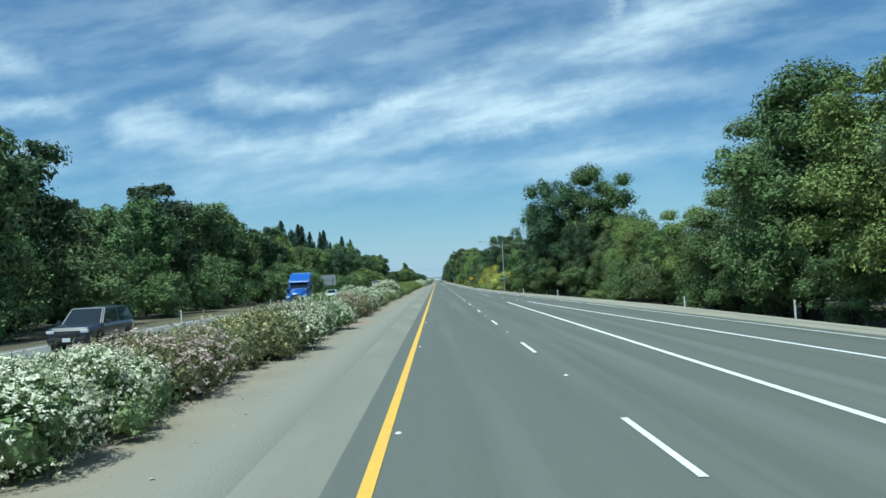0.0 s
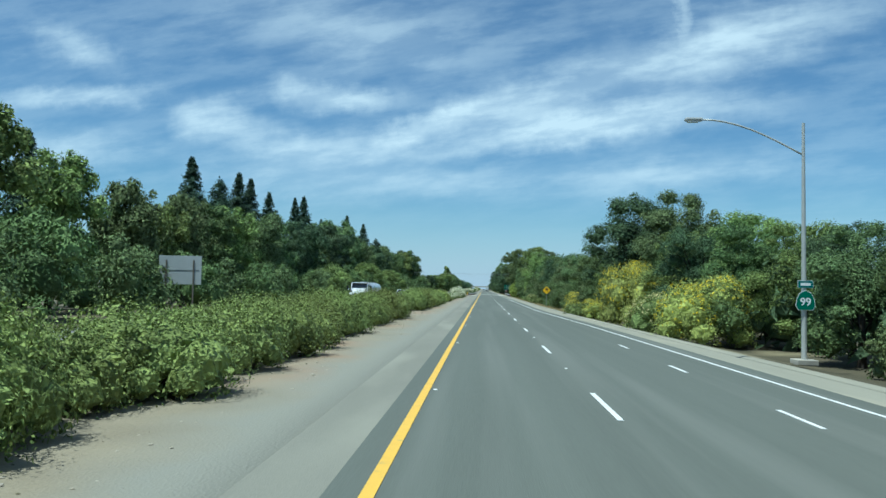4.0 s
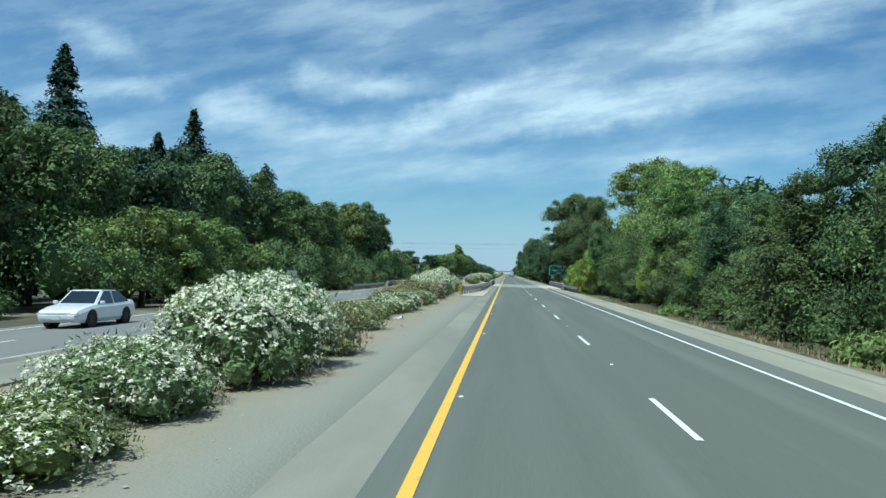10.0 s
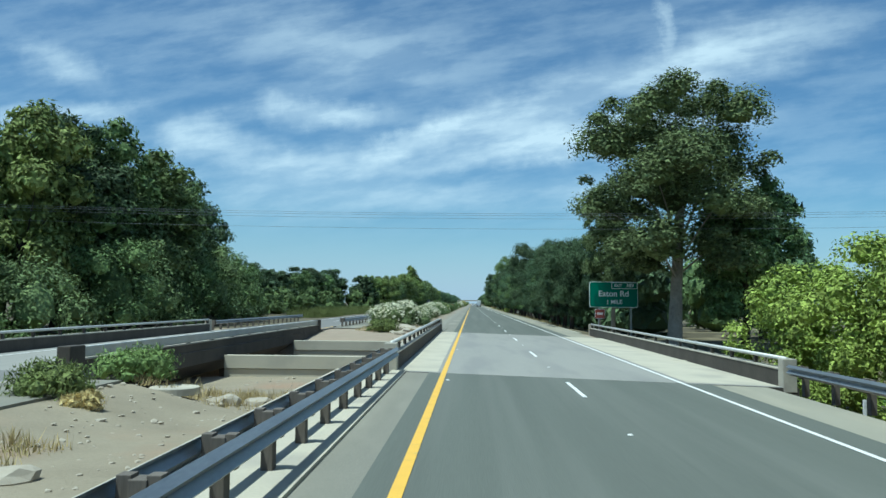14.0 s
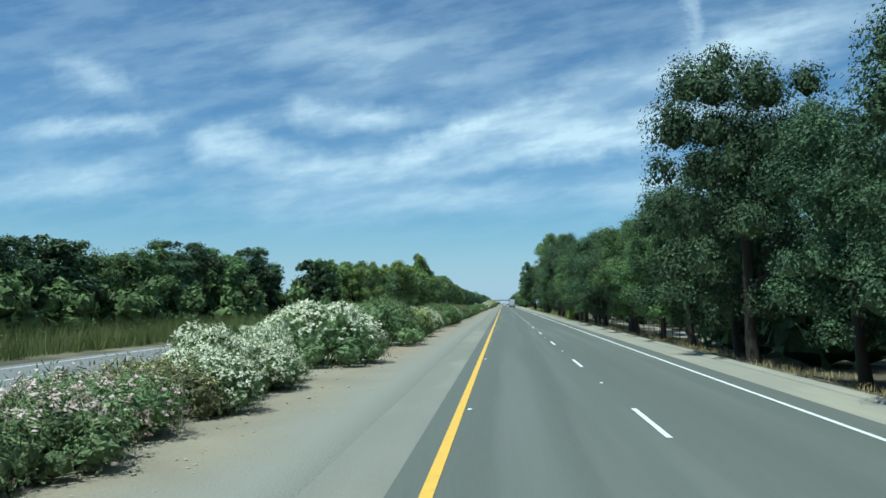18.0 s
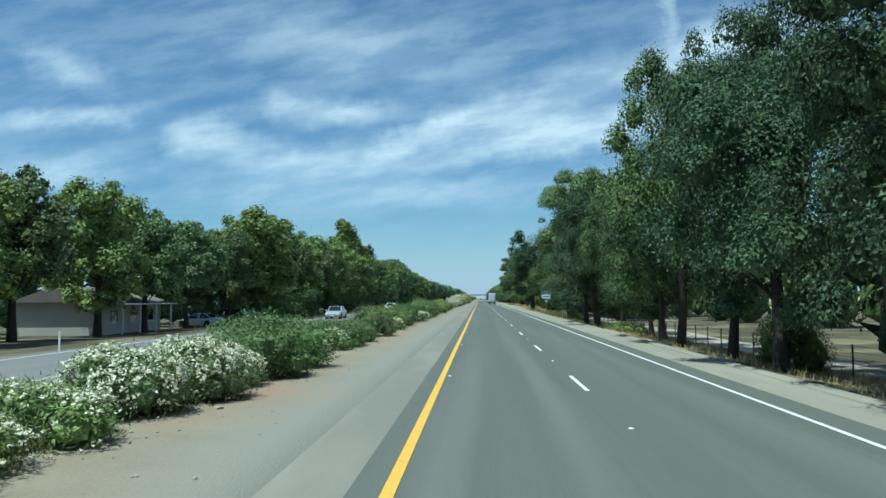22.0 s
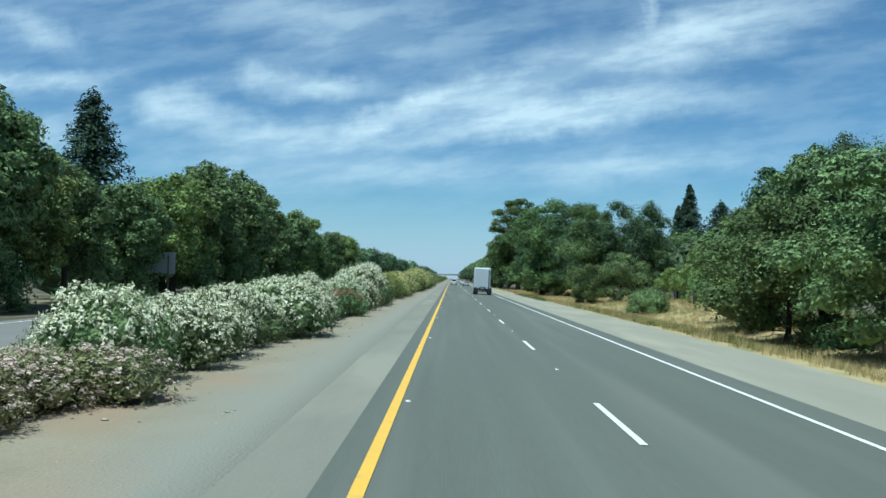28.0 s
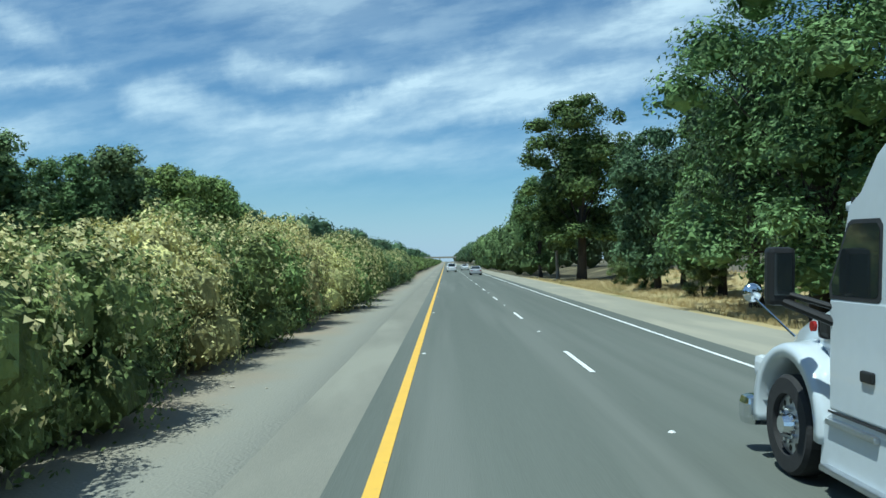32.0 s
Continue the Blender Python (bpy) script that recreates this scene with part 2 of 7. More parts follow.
M["paint_white"] = mat("paint_white", (0.80, 0.80, 0.77), (0.66, 0.66, 0.63), 0.6, scale=2, fine=60, bump=0.1, blotch=(0.45, 0.45, 0.43), blotch_scale=5, blotch_edge=(0.62, 0.72))
M["paint_yellow"] = mat("paint_yellow", (0.78, 0.47, 0.065), (0.68, 0.41, 0.06), 0.6, scale=2, fine=60, bump=0.1, blotch=(0.52, 0.36, 0.12), blotch_scale=4, blotch_edge=(0.62, 0.72))
M["ceramic"] = mat("ceramic", (0.75, 0.75, 0.72), (0.6, 0.6, 0.57), 0.35, scale=10)
M["galvanised"] = mat("galvanised", (0.36, 0.38, 0.39), (0.25, 0.27, 0.285), 0.42, metal=0.75, scale=3, fine=30, bump=0.1, stretch=(1, 0.2, 1))
M["rail_steel"] = mat("rail_steel", (0.55, 0.56, 0.53), (0.43, 0.44, 0.42), 0.5, metal=0.3, scale=2, fine=25)
M["post_wood"] = mat("post_wood", (0.17, 0.15, 0.125), (0.105, 0.092, 0.078), 0.9, scale=4, fine=25, bump=0.4, stretch=(1, 1, 0.15))
M["bark"] = mat("bark", (0.060, 0.050, 0.039), (0.034, 0.028, 0.022), 0.95, scale=3, fine=16, bump=0.8, stretch=(1, 1, 0.25))
M["bark_pale"] = mat("bark_pale", (0.36, 0.32, 0.26), (0.20, 0.175, 0.14), 0.9, scale=1.6, fine=9, bump=0.5, stretch=(1, 1, 0.5))
M["sign_green"] = mat("sign_green", (0.004, 0.155, 0.095), (0.004, 0.135, 0.083), 0.42, scale=1, fine=5)
M["sign_teal"] = mat("sign_teal", (0.006, 0.165, 0.155), (0.006, 0.14, 0.135), 0.42, scale=1, fine=5)
M["sign_white"] = mat("sign_white", (0.80, 0.82, 0.82), (0.72, 0.74, 0.74), 0.45, scale=1)
M["sign_yellow"] = mat("sign_yellow", (0.93, 0.56, 0.012), (0.88, 0.52, 0.012), 0.42, scale=1)
M["sign_brown"] = mat("sign_brown", (0.22, 0.055, 0.04), (0.19, 0.045, 0.035), 0.45, scale=1)
M["sign_back"] = mat("sign_back", (0.48, 0.51, 0.52), (0.40, 0.43, 0.44), 0.5, metal=0.3, scale=1)
M["black"] = mat("black", (0.015, 0.015, 0.015), (0.02, 0.02, 0.02), 0.5)
M["orange"] = mat("orange", (0.85, 0.16, 0.03), (0.75, 0.13, 0.03), 0.5)
M["rubber"] = mat("rubber", (0.022, 0.022, 0.023), (0.034, 0.034, 0.034), 0.85, scale=8, fine=60, bump=0.2)
M["chrome"] = mat("chrome", (0.78, 0.80, 0.82), (0.68, 0.70, 0.72), 0.14, metal=1.0)
M["alloy"] = mat("alloy", (0.58, 0.60, 0.62), (0.48, 0.50, 0.52), 0.3, metal=0.9, scale=6)
M["dark_plastic"] = mat("dark_plastic", (0.028, 0.029, 0.031), (0.04, 0.04, 0.042), 0.55, scale=12)
M["glass"] = mat("glass", (0.02, 0.026, 0.028), (0.014, 0.018, 0.02), 0.06, spec=0.7, coat=0.4)
M["lamp_glass"] = mat("lamp_glass", (0.75, 0.78, 0.80), (0.6, 0.63, 0.66), 0.1, spec=0.6)
M["lamp_amber"] = mat("lamp_amber", (0.85, 0.20, 0.03), (0.7, 0.14, 0.02), 0.2)
M["lamp_red"] = mat("lamp_red", (0.30, 0.015, 0.012), (0.25, 0.012, 0.01), 0.2)
for key, c in (("white", (0.78, 0.80, 0.82)), ("silver", (0.42, 0.44, 0.47)), ("navy", (0.025, 0.032, 0.045)), ("blue", (0.012, 0.10, 0.42)),
               ("grey", (0.07, 0.075, 0.085)), ("truck", (0.60, 0.65, 0.68))):
    M["car_" + key] = mat("car_" + key, c, tuple(v * 0.93 for v in c), 0.28, scale=1.5, fine=8, spec=0.5, coat=0.6)
M["tank"] = mat("tank", (0.66, 0.67, 0.68), (0.55, 0.56, 0.57), 0.3, metal=0.55, scale=1.5)
LEAF = dict(rough=0.6, scale=0.5, fine=5.5, island=1.1, obj=0.4, trans=0.12, spec=0.12, bump=0.6, bump_scale=6.0, gain=3.0)
M["leaf_oak"] = mat("leaf_oak", (0.061, 0.086, 0.031), (0.038, 0.059, 0.024), **LEAF)
M["leaf_dark"] = mat("leaf_dark", (0.041, 0.060, 0.029), (0.026, 0.042, 0.022), **LEAF)
M["leaf_light"] = mat("leaf_light", (0.100, 0.128, 0.040), (0.066, 0.092, 0.030), **LEAF)
M["leaf_lime"] = mat("leaf_lime", (0.150, 0.195, 0.042), (0.096, 0.138, 0.032), **LEAF)
M["leaf_syc"] = mat("leaf_syc", (0.076, 0.100, 0.041), (0.049, 0.072, 0.031), **LEAF)
M["leaf_con"] = mat("leaf_con", (0.026, 0.042, 0.025), (0.017, 0.030, 0.019), **LEAF)
M["leaf_pine"] = mat("leaf_pine", (0.050, 0.078, 0.024), (0.033, 0.054, 0.019), **LEAF)
M["leaf_shrub"] = mat("leaf_shrub", (0.082, 0.105, 0.034), (0.050, 0.070, 0.025), **LEAF)
M["leaf_fresh"] = mat("leaf_fresh", (0.150, 0.166, 0.046), (0.096, 0.116, 0.034), **LEAF)
M["leaf_hedge"] = mat("leaf_hedge", (0.101, 0.120, 0.036), (0.062, 0.080, 0.027), **LEAF)
M["leaf_ole"] = mat("leaf_ole", (0.078, 0.104, 0.044), (0.048, 0.070, 0.031), **LEAF)
M["leaf_olive"] = mat("leaf_olive", (0.108, 0.110, 0.052), (0.070, 0.075, 0.036), **LEAF)
M["leaf_yellow"] = mat("leaf_yellow", (0.23, 0.215, 0.090), (0.165, 0.160, 0.064), **LEAF)
M["leaf_dry"] = mat("leaf_dry", (0.23, 0.175, 0.085), (0.155, 0.125, 0.06), **LEAF)
PETAL = dict(rough=0.6, scale=2, fine=9, island=0.3, trans=0.2)
M["bloom_white"] = mat("bloom_white", (0.86, 0.84, 0.66), (0.74, 0.74, 0.52), **PETAL)
M["bloom_pink"] = mat("bloom_pink", (0.62, 0.42, 0.38), (0.70, 0.60, 0.52), **PETAL)
M["bloom_red"] = mat("bloom_red", (0.46, 0.07, 0.085), (0.34, 0.10, 0.10), **PETAL)
M["bloom_yellow"] = mat("bloom_yellow", (0.85, 0.66, 0.02), (0.72, 0.60, 0.04), **PETAL)
M["bloom_straw"] = mat("bloom_straw", (0.70, 0.63, 0.30), (0.56, 0.52, 0.22), **PETAL)
M["grass_dry"] = mat("grass_dry", (0.50, 0.41, 0.21), (0.40, 0.31, 0.14), 0.9, scale=0.5, fine=6, bump=0.5, island=0.4, blotch=(0.22, 0.23, 0.085), blotch_scale=0.16, blotch_edge=(0.55, 0.68))
M["grass_green"] = mat("grass_green", (0.12, 0.16, 0.042), (0.16, 0.175, 0.055), 0.9, scale=0.5, fine=6, island=0.5)
M["rock"] = mat("rock", (0.42, 0.38, 0.30), (0.33, 0.29, 0.22), 0.9, scale=2, fine=10, bump=0.6)
M["wall_block"] = mat("wall_block", (0.34, 0.32, 0.285), (0.28, 0.265, 0.235), 0.9, scale=0.6, fine=12, bump=0.3)
M["wire"] = mat("wire", (0.30, 0.31, 0.32), (0.25, 0.26, 0.27), 0.5, metal=0.5)
M["roof"] = mat("roof", (0.22, 0.19, 0.165), (0.17, 0.15, 0.13), 0.9, scale=1, fine=12)
M["stucco"] = mat("stucco", (0.56, 0.54, 0.49), (0.48, 0.46, 0.42), 0.9, scale=0.8, fine=15, bump=0.2)

# ---- mesh helpers ----


def mesh_ob(name, verts, faces, material, parent=None, label="", smooth=False, at=None):
    me = bpy.data.meshes.new(name)
    me.from_pydata([tuple(map(float, v)) for v in verts], [], [tuple(map(int, f)) for f in faces])
    if material:
        me.materials.append(material)
    if smooth:
        me.shade_smooth()
    me.update()
    ob = new(name, me)
    if at is not None:
        ob.matrix_basis = at
    if parent:
        ob.parent = parent
    if label:
        ob["label"] = label
    return ob


def part(name, bm, material, parent, label="", smooth=False):
    me = bpy.data.meshes.new(name)
    bmesh.ops.recalc_face_normals(bm, faces=bm.faces)
    bm.to_mesh(me)
    bm.free()
    if material:
        me.materials.append(material)
    if smooth:
        me.shade_smooth()
    ob = new(name, me)
    if parent:
        ob.parent = parent
    if label:
        ob["label"] = label
    return ob


def box(bm, cx, cy, cz, sx, sy, sz, bevel=0.0, turn=None):
    g = bmesh.ops.create_cube(bm, size=1.0)["verts"]
    m = Matrix.Translation((cx, cy, cz)) @ (turn or Matrix()) @ Matrix.Diagonal((sx, sy, sz, 1))
    bmesh.ops.transform(bm, matrix=m, verts=g)
    if bevel:
        es = list({e for v in g for e in v.link_edges})
        bmesh.ops.bevel(bm, geom=es, offset=bevel, segments=2, affect="EDGES", profile=0.6)
    return g


def tube(bm, p, q, r1, r2=None, seg=8, cap=True):
    r2 = r1 if r2 is None else r2
    p, q = Vector(p), Vector(q)
    d = q - p
    turn = d.to_track_quat("Z", "Y").to_matrix().to_4x4()
    g = bmesh.ops.create_cone(bm, cap_ends=cap, segments=seg, radius1=r1, radius2=r2, depth=d.length)["verts"]
    bmesh.ops.transform(bm, matrix=Matrix.Translation((p + q) / 2) @ turn, verts=g)
    return g


def boxed(name, dims, material, parent=None, label="", bevel=0.0, turn=None):
    bm = bmesh.new()
    box(bm, *dims, bevel=bevel, turn=turn)
    return part(name, bm, material, parent, label)


def tubed(name, p, q, r, material, parent=None, label="", seg=10, r2=None):
    bm = bmesh.new()
    tube(bm, p, q, r, r2, seg)
    return part(name, bm, material, parent, label, smooth=False)


def thing(name, m, label, category, group="", kind=""):
    ob = new(name)
    ob.matrix_basis = m
    return tagged(ob, label, category, group, kind)


def loft(bm, rings, close=True, caps=True):
    vs = [[bm.verts.new(p) for p in r] for r in rings]
    k = len(rings[0])
    for a, b in zip(vs, vs[1:]):
        for i in range(k if close else k - 1):
            bm.faces.new((a[i], a[(i + 1) % k], b[(i + 1) % k], b[i]))
    if caps:
        bm.faces.new(vs[0])
        bm.faces.new(vs[-1])


def step(a, b, t):
    t = min(1.0, max(0.0, (t - a) / (b - a)))
    return t * t * (3 - 2 * t)


def lerp(table, y):
    if y <= table[0][0]:
        return table[0][1:]
    for p, q in zip(table, table[1:]):
        if y <= q[0]:
            k = (y - p[0]) / (q[0] - p[0])
            return tuple(a + (b - a) * k for a, b in zip(p[1:], q[1:]))
    return table[-1][1:]


# ---- ground and roads ----
SLOPE = 0.03
EDGE_R = [(-200, 15.6), (20, 15.6), (52, 14.1), (78, 12.6), (112, 10.4), (125, 9.5), (170, 8.6), (200, 7.5), (215, 7.34), (3000, 7.34)]
SHOULDER_R = [(-200, 18.2), (57, 17.4), (86, 15.6), (120, 12.6), (150, 11.4), (190, 10.2), (230, 9.7), (540, 10.1), (620, 10.0), (740, 10.6), (780, 11.6), (810, 12.4), (900, 12.2), (1100, 11.0), (3000, 11.0)]


def road_z(x):
    return -SLOPE * x


def ground_z(x, y):
    sh = lerp(SHOULDER_R, y)[0]
    z = 0.0
    if x < -19.5:
        z = -0.15 - 0.25 * step(-19.5, -26, x) + 0.25 * noise.noise((x * 0.05, y * 0.05, 3))
    elif x < -10.2:
        z = -0.12
    elif x < -1.4:
        z = 0.045 + 0.03 * noise.noise((x * 0.7, y * 0.7, 0)) - 0.05 * step(-6.5, -9.5, x)
    elif x < sh - 0.1:
        z = road_z(x) - 0.14
    else:
        z = road_z(sh) - 0.02 - (0.55 * step(sh, sh + 4, x)) + 0.15 * noise.noise((x * 0.08, y * 0.08, 5)) * step(sh, sh + 3, x)
        z += 0.9 * step(792, 815, y) * step(884, 868, y) * step(16, 26, x) + 1.3 * step(905, 925, y) * step(24, 34, x)
    if 380 < y < 452:
        if y < 421:
            d = 1.25 * step(388, 418, y)
        elif y < 433:
            d = 5.6
        else:
            d = 0.55 * step(447, 434, y) if y > 434.3 else 5.6
        z -= d * (step(-8.6, -5.0, x) if x > -19.5 and y < 407 else 1.0)
    return z


def axis(pairs):
    vals = []
    for a, b, s in pairs:
        k = max(1, round((b - a) / s))
        vals += [a + (b - a) * i / k for i in range(k)]
    return vals + [pairs[-1][1]]


def build_ground():
    xs = axis([(-2500, -300, 400), (-300, -80, 40), (-80, -26, 6), (-26, -19.5, 2.2), (-19.5, -10.2, 3.1), (-10.2, -1.47, 0.75), (-1.47, -1.35, 0.12), (-1.35, 7, 2.7), (7, 18, 1.0), (18, 40, 4), (40, 120, 16), (120, 300, 60), (300, 2500, 400)])
    ys = axis([(-900, -100, 200), (-100, -10, 15), (-10, 380, 2.5), (380, 419.8, 2.5), (419.8, 420.2, 0.2), (420.2, 433.8, 2.2), (433.8, 434.6, 0.2), (434.6, 452, 1.5), (452, 1000, 2.5), (1000, 1400, 20), (1400, 4200, 200)])
    verts = [(x, y, ground_z(x, y)) for y in ys for x in xs]
    k = len(xs)
    faces, mats = [], []
    for j in range(len(ys) - 1):
        for i in range(k - 1):
            faces.append((j * k + i, j * k + i + 1, (j + 1) * k + i + 1, (j + 1) * k + i))
            x, y = (xs[i] + xs[i + 1]) / 2, (ys[j] + ys[j + 1]) / 2
            wob = 8 * noise.noise((x * 0.15, y * 0.03, 9))
            if -10.2 < x < -1:
                mats.append(1 if 424 < y < 447 else 0)
            elif 780 < y < 1000 and x > 11.4:
                mats.append(3)
            elif 10 < x < 60 and 640 < y < 780:
                mats.append(3 if 10 < x < 13.5 and wob > 0.6 else 2)
            elif 384 < y < 450 and -28 < x < 11:
                mats.append(1)
            else:
                mats.append(2)
    ob = mesh_ob("ground", verts, faces, None)
    for key in ("dirt", "dirt_red", "leaf_litter", "grass_dry"):
        ob.data.materials.append(M[key])
    ob.data.polygons.foreach_set("material_index", mats)
    ob.data.shade_smooth()
    tagged(ob, "bare tan dirt, leaf litter and dry grass beside the highway", "ground", kind="structure")


def strip(name, left, right, ys, zf, material, label="", category="road", lift=0.0, thick=0.25, kind="structure", cols=1):
    """A long slab between two lateral curves, with sides going down."""
    verts, faces = [], []
    n = cols + 3
    for y in ys:
        a, b = (f(y) if callable(f) else f for f in (left, right))
        verts.append((a, y, zf(a) + lift - thick))
        for c in range(cols + 1):
            x = a + (b - a) * c / cols
            verts.append((x, y, zf(x) + lift))
        verts.append((b, y, zf(b) + lift - thick))
    for j in range(len(ys) - 1):
        for i in range(n - 1):
            p = j * n + i
            faces.append((p, p + 1, p + n + 1, p + n))
    ob = mesh_ob(name, verts, faces, material)
    if kind:
        tagged(ob, label, category, kind=kind)
    return ob


build_ground()
edge = lambda y: lerp(EDGE_R, y)[0]
pave_r = lambda y: lerp(EDGE_R, y)[0] + 0.9
berm = lambda y: lerp(SHOULDER_R, y)[0]
ys_road = axis([(-300, -10, 30), (-10, 240, 5), (240, 409, 13), (409, 443, 5), (443, 1000, 20), (1000, 3600, 130)])
strip("road", -0.47, pave_r, [y for y in ys_road if y < 409] + [409.0], road_z, M["asphalt"], "grey asphalt northbound carriageway", cols=4)
strip("road", -0.47, pave_r, [443.0] + [y for y in ys_road if y > 443], road_z, M["asphalt"], "grey asphalt northbound carriageway", cols=4)
strip("shoulder", -1.48, -0.475, [y for y in ys_road if y < 409] + [409.0], road_z, M["shoulder"], "pale worn asphalt median shoulder", "shoulder", lift=-0.012)
strip("shoulder", -1.48, -0.475, [443.0] + [y for y in ys_road if y > 443], road_z, M["shoulder"], "pale worn asphalt median shoulder", "shoulder", lift=-0.012)
right_in = lambda y: pave_r(y) + 0.004
strip("shoulder", right_in, berm, [y for y in ys_road if y < 409] + [409.0], road_z, M["shoulder_pale"], "pale worn asphalt outer shoulder", "shoulder", lift=-0.012)
strip("shoulder", right_in, berm, [443.0] + [y for y in ys_road if y > 443], road_z, M["shoulder_pale"], "pale worn asphalt outer shoulder", "shoulder", lift=-0.012)
opp_z = lambda x: 0.07 + 0.02 * (x + 10.4)
strip("road", -19.0, -10.6, [y for y in ys_road if y < 408] + [408.0], opp_z, M["asphalt_old"], "weathered grey asphalt southbound carriageway", cols=3)
strip("road", -19.0, -10.6, [445.0] + [y for y in ys_road if y > 445], opp_z, M["asphalt_old"], "weathered grey asphalt southbound carriageway", cols=3)


strip("shoulder", -10.6, -8.4, [y for y in ys_road if y < 400] + [405.0], lambda x: 0.066, M["shoulder"], "pale worn asphalt inner shoulder of the southbound carriageway", "shoulder")
strip("shoulder", -10.6, -8.4, [448.0] + [y for y in ys_road if y > 448], lambda x: 0.066, M["shoulder"], "pale worn asphalt inner shoulder of the southbound carriageway", "shoulder")


def dike():
    """Low asphalt kerb along the outer edge of the right shoulder."""
    for y0, y1 in ((-10, 380), (452, 775)):
        ys = axis([(y0, y1, 6)])
        rings = []
        for y in ys:
            x = berm(y)
            z = road_z(x)
            rings.append([(x - 0.34, y, z - 0.02), (x - 0.10, y, z + 0.045), (x + 0.16, y, z + 0.06), (x + 0.5, y, z - 0.12)])
        bm = bmesh.new()
        loft(bm, rings, close=True, caps=True)
        ob = part("kerb", bm, M["shoulder_pale"], None, smooth=True)
        tagged(ob, "low pale asphalt kerb along the outer shoulder", "kerb", kind="structure")


dike()


def median_kerb():
    for y0, y1 in ((-10, 404), (450, 1000)):
        bm = bmesh.new()
        loft(bm, [[(-10.78, y, 0.06), (-10.72, y, 0.15), (-10.5, y, 0.16), (-10.42, y, 0.05)] for y in axis([(y0, y1, 20)])], close=False, caps=False)
        tagged(part("kerb", bm, M["concrete"], None), "low pale kerb at the inner edge of the southbound carriageway", "kerb", kind="structure")


median_kerb()


def line_strip(name, xf, y0, y1, w, material, label, zf=road_z, stepy=8.0, lift=0.010):
    ys = axis([(y0, y1, stepy)])
    return strip(name, lambda y: xf(y) - w / 2, lambda y: xf(y) + w / 2, ys, zf, material, label, "road marking", lift=lift, thick=0.003)


YELLOW = "solid yellow edge line painted on the asphalt"
line_strip("lane_line", lambda y: 0.0, -20, 3400, 0.16, M["paint_yellow"], YELLOW, stepy=40)
line_strip("lane_line", edge, -20, 409, 0.13, M["paint_white"], "solid white outer edge line", stepy=6)
line_strip("lane_line", edge, 409, 3400, 0.13, M["paint_white"], "solid white outer edge line", stepy=40)
line_strip("lane_line", lambda y: 7.34, -20, 74, 0.2, M["paint_white"], "solid white line at the merging lane")
line_strip("lane_line", lambda y: max(7.7, 12.8 - 0.052 * (y - 8)), -20, 74, 0.2, M["paint_white"], "solid white gore line of the on-ramp")
line_strip("lane_line", lambda y: -11.05, -50, 3400, 0.14, M["paint_yellow"], YELLOW, opp_z, 60)
line_strip("lane_line", lambda y: -17.9, -50, 3400, 0.14, M["paint_white"], "solid white outer edge line", opp_z, 60)



def dashes():
    """Painted lane dashes, pale raised markers in the gaps."""
    me = bpy.data.meshes.new("dash")
    bm = bmesh.new()
    box(bm, 0, 0, 0, 0.115, 3.66, 0.006)
    bm.to_mesh(me)
    bm.free()
    me.materials.append(M["paint_white"])
    dot = bpy.data.meshes.new("road_marker")
    bm = bmesh.new()
    g = bmesh.ops.create_cone(bm, cap_ends=True, segments=10, radius1=0.055, radius2=0.03, depth=0.02)
    bm.to_mesh(dot)
    bm.free()
    dot.materials.append(M["ceramic"])
    tilt = math.degrees(math.atan(SLOPE))
    root = thing("lane_dashes", Matrix(), "white dashed lane line painted on asphalt", "road marking", kind="structure")
    dots = thing("road_markers", Matrix(), "small raised white lane markers", "road marker", kind="structure")
    for k in range(-1, 100):
        y = 8.987 + 14.63 * k + 1.83
        ob = new("dash", me)
        ob.parent = root
        ob.matrix_basis = pose(3.66, y, road_z(3.66) + 0.010, 0, tilt, 0)
        if k < 75:
            for x, dy in ((3.66, 7.3), (0.19, 1.0)):
                ob = new("road_marker", dot)
                ob.parent = dots
                ob.matrix_basis = pose(x, y + dy, road_z(x) + 0.012)
    for y in (80.4, 90, 100.9, 108.4, 118, 127.5, 137, 146.5):
        ob = new("dash", me)
        ob.parent = root
        x = max(7.3, 9.0 - 0.065 * (y - 80)) if y < 100 else 7.34
        ob.matrix_basis = pose(x, y, road_z(x) + 0.008, 0, tilt, 0) @ Matrix.Diagonal((1, 0.6, 1, 1))
    opp = thing("lane_dashes", Matrix(), "white dashed lane line of the southbound carriageway", "road marking", kind="structure")
    for k in range(0, 66):
        ob = new("dash", me)
        ob.parent = opp
        ob.matrix_basis = pose(-14.45, 5 + 14.63 * k, opp_z(-14.45) + 0.006, 0, -1.15, 0)


dashes()

# ---- vegetation ----
RNG = np.random.default_rng(7)
ICO = bmesh.new()
bmesh.ops.create_icosphere(ICO, subdivisions=1, radius=1.0)
ICO_V = np.array([v.co[:] for v in ICO.verts])
ICO_F = np.array([[v.index for v in f.verts] for f in ICO.faces])
ICO2 = bmesh.new()
bmesh.ops.create_icosphere(ICO2, subdivisions=2, radius=1.0)
ICO2_V = np.array([v.co[:] for v in ICO2.verts])
ICO2_F = np.array([[v.index for v in f.verts] for f in ICO2.faces])
ICO.free(), ICO2.free()


def unit(v):
    return v / np.maximum(np.linalg.norm(v, axis=-1, keepdims=True), 1e-9)


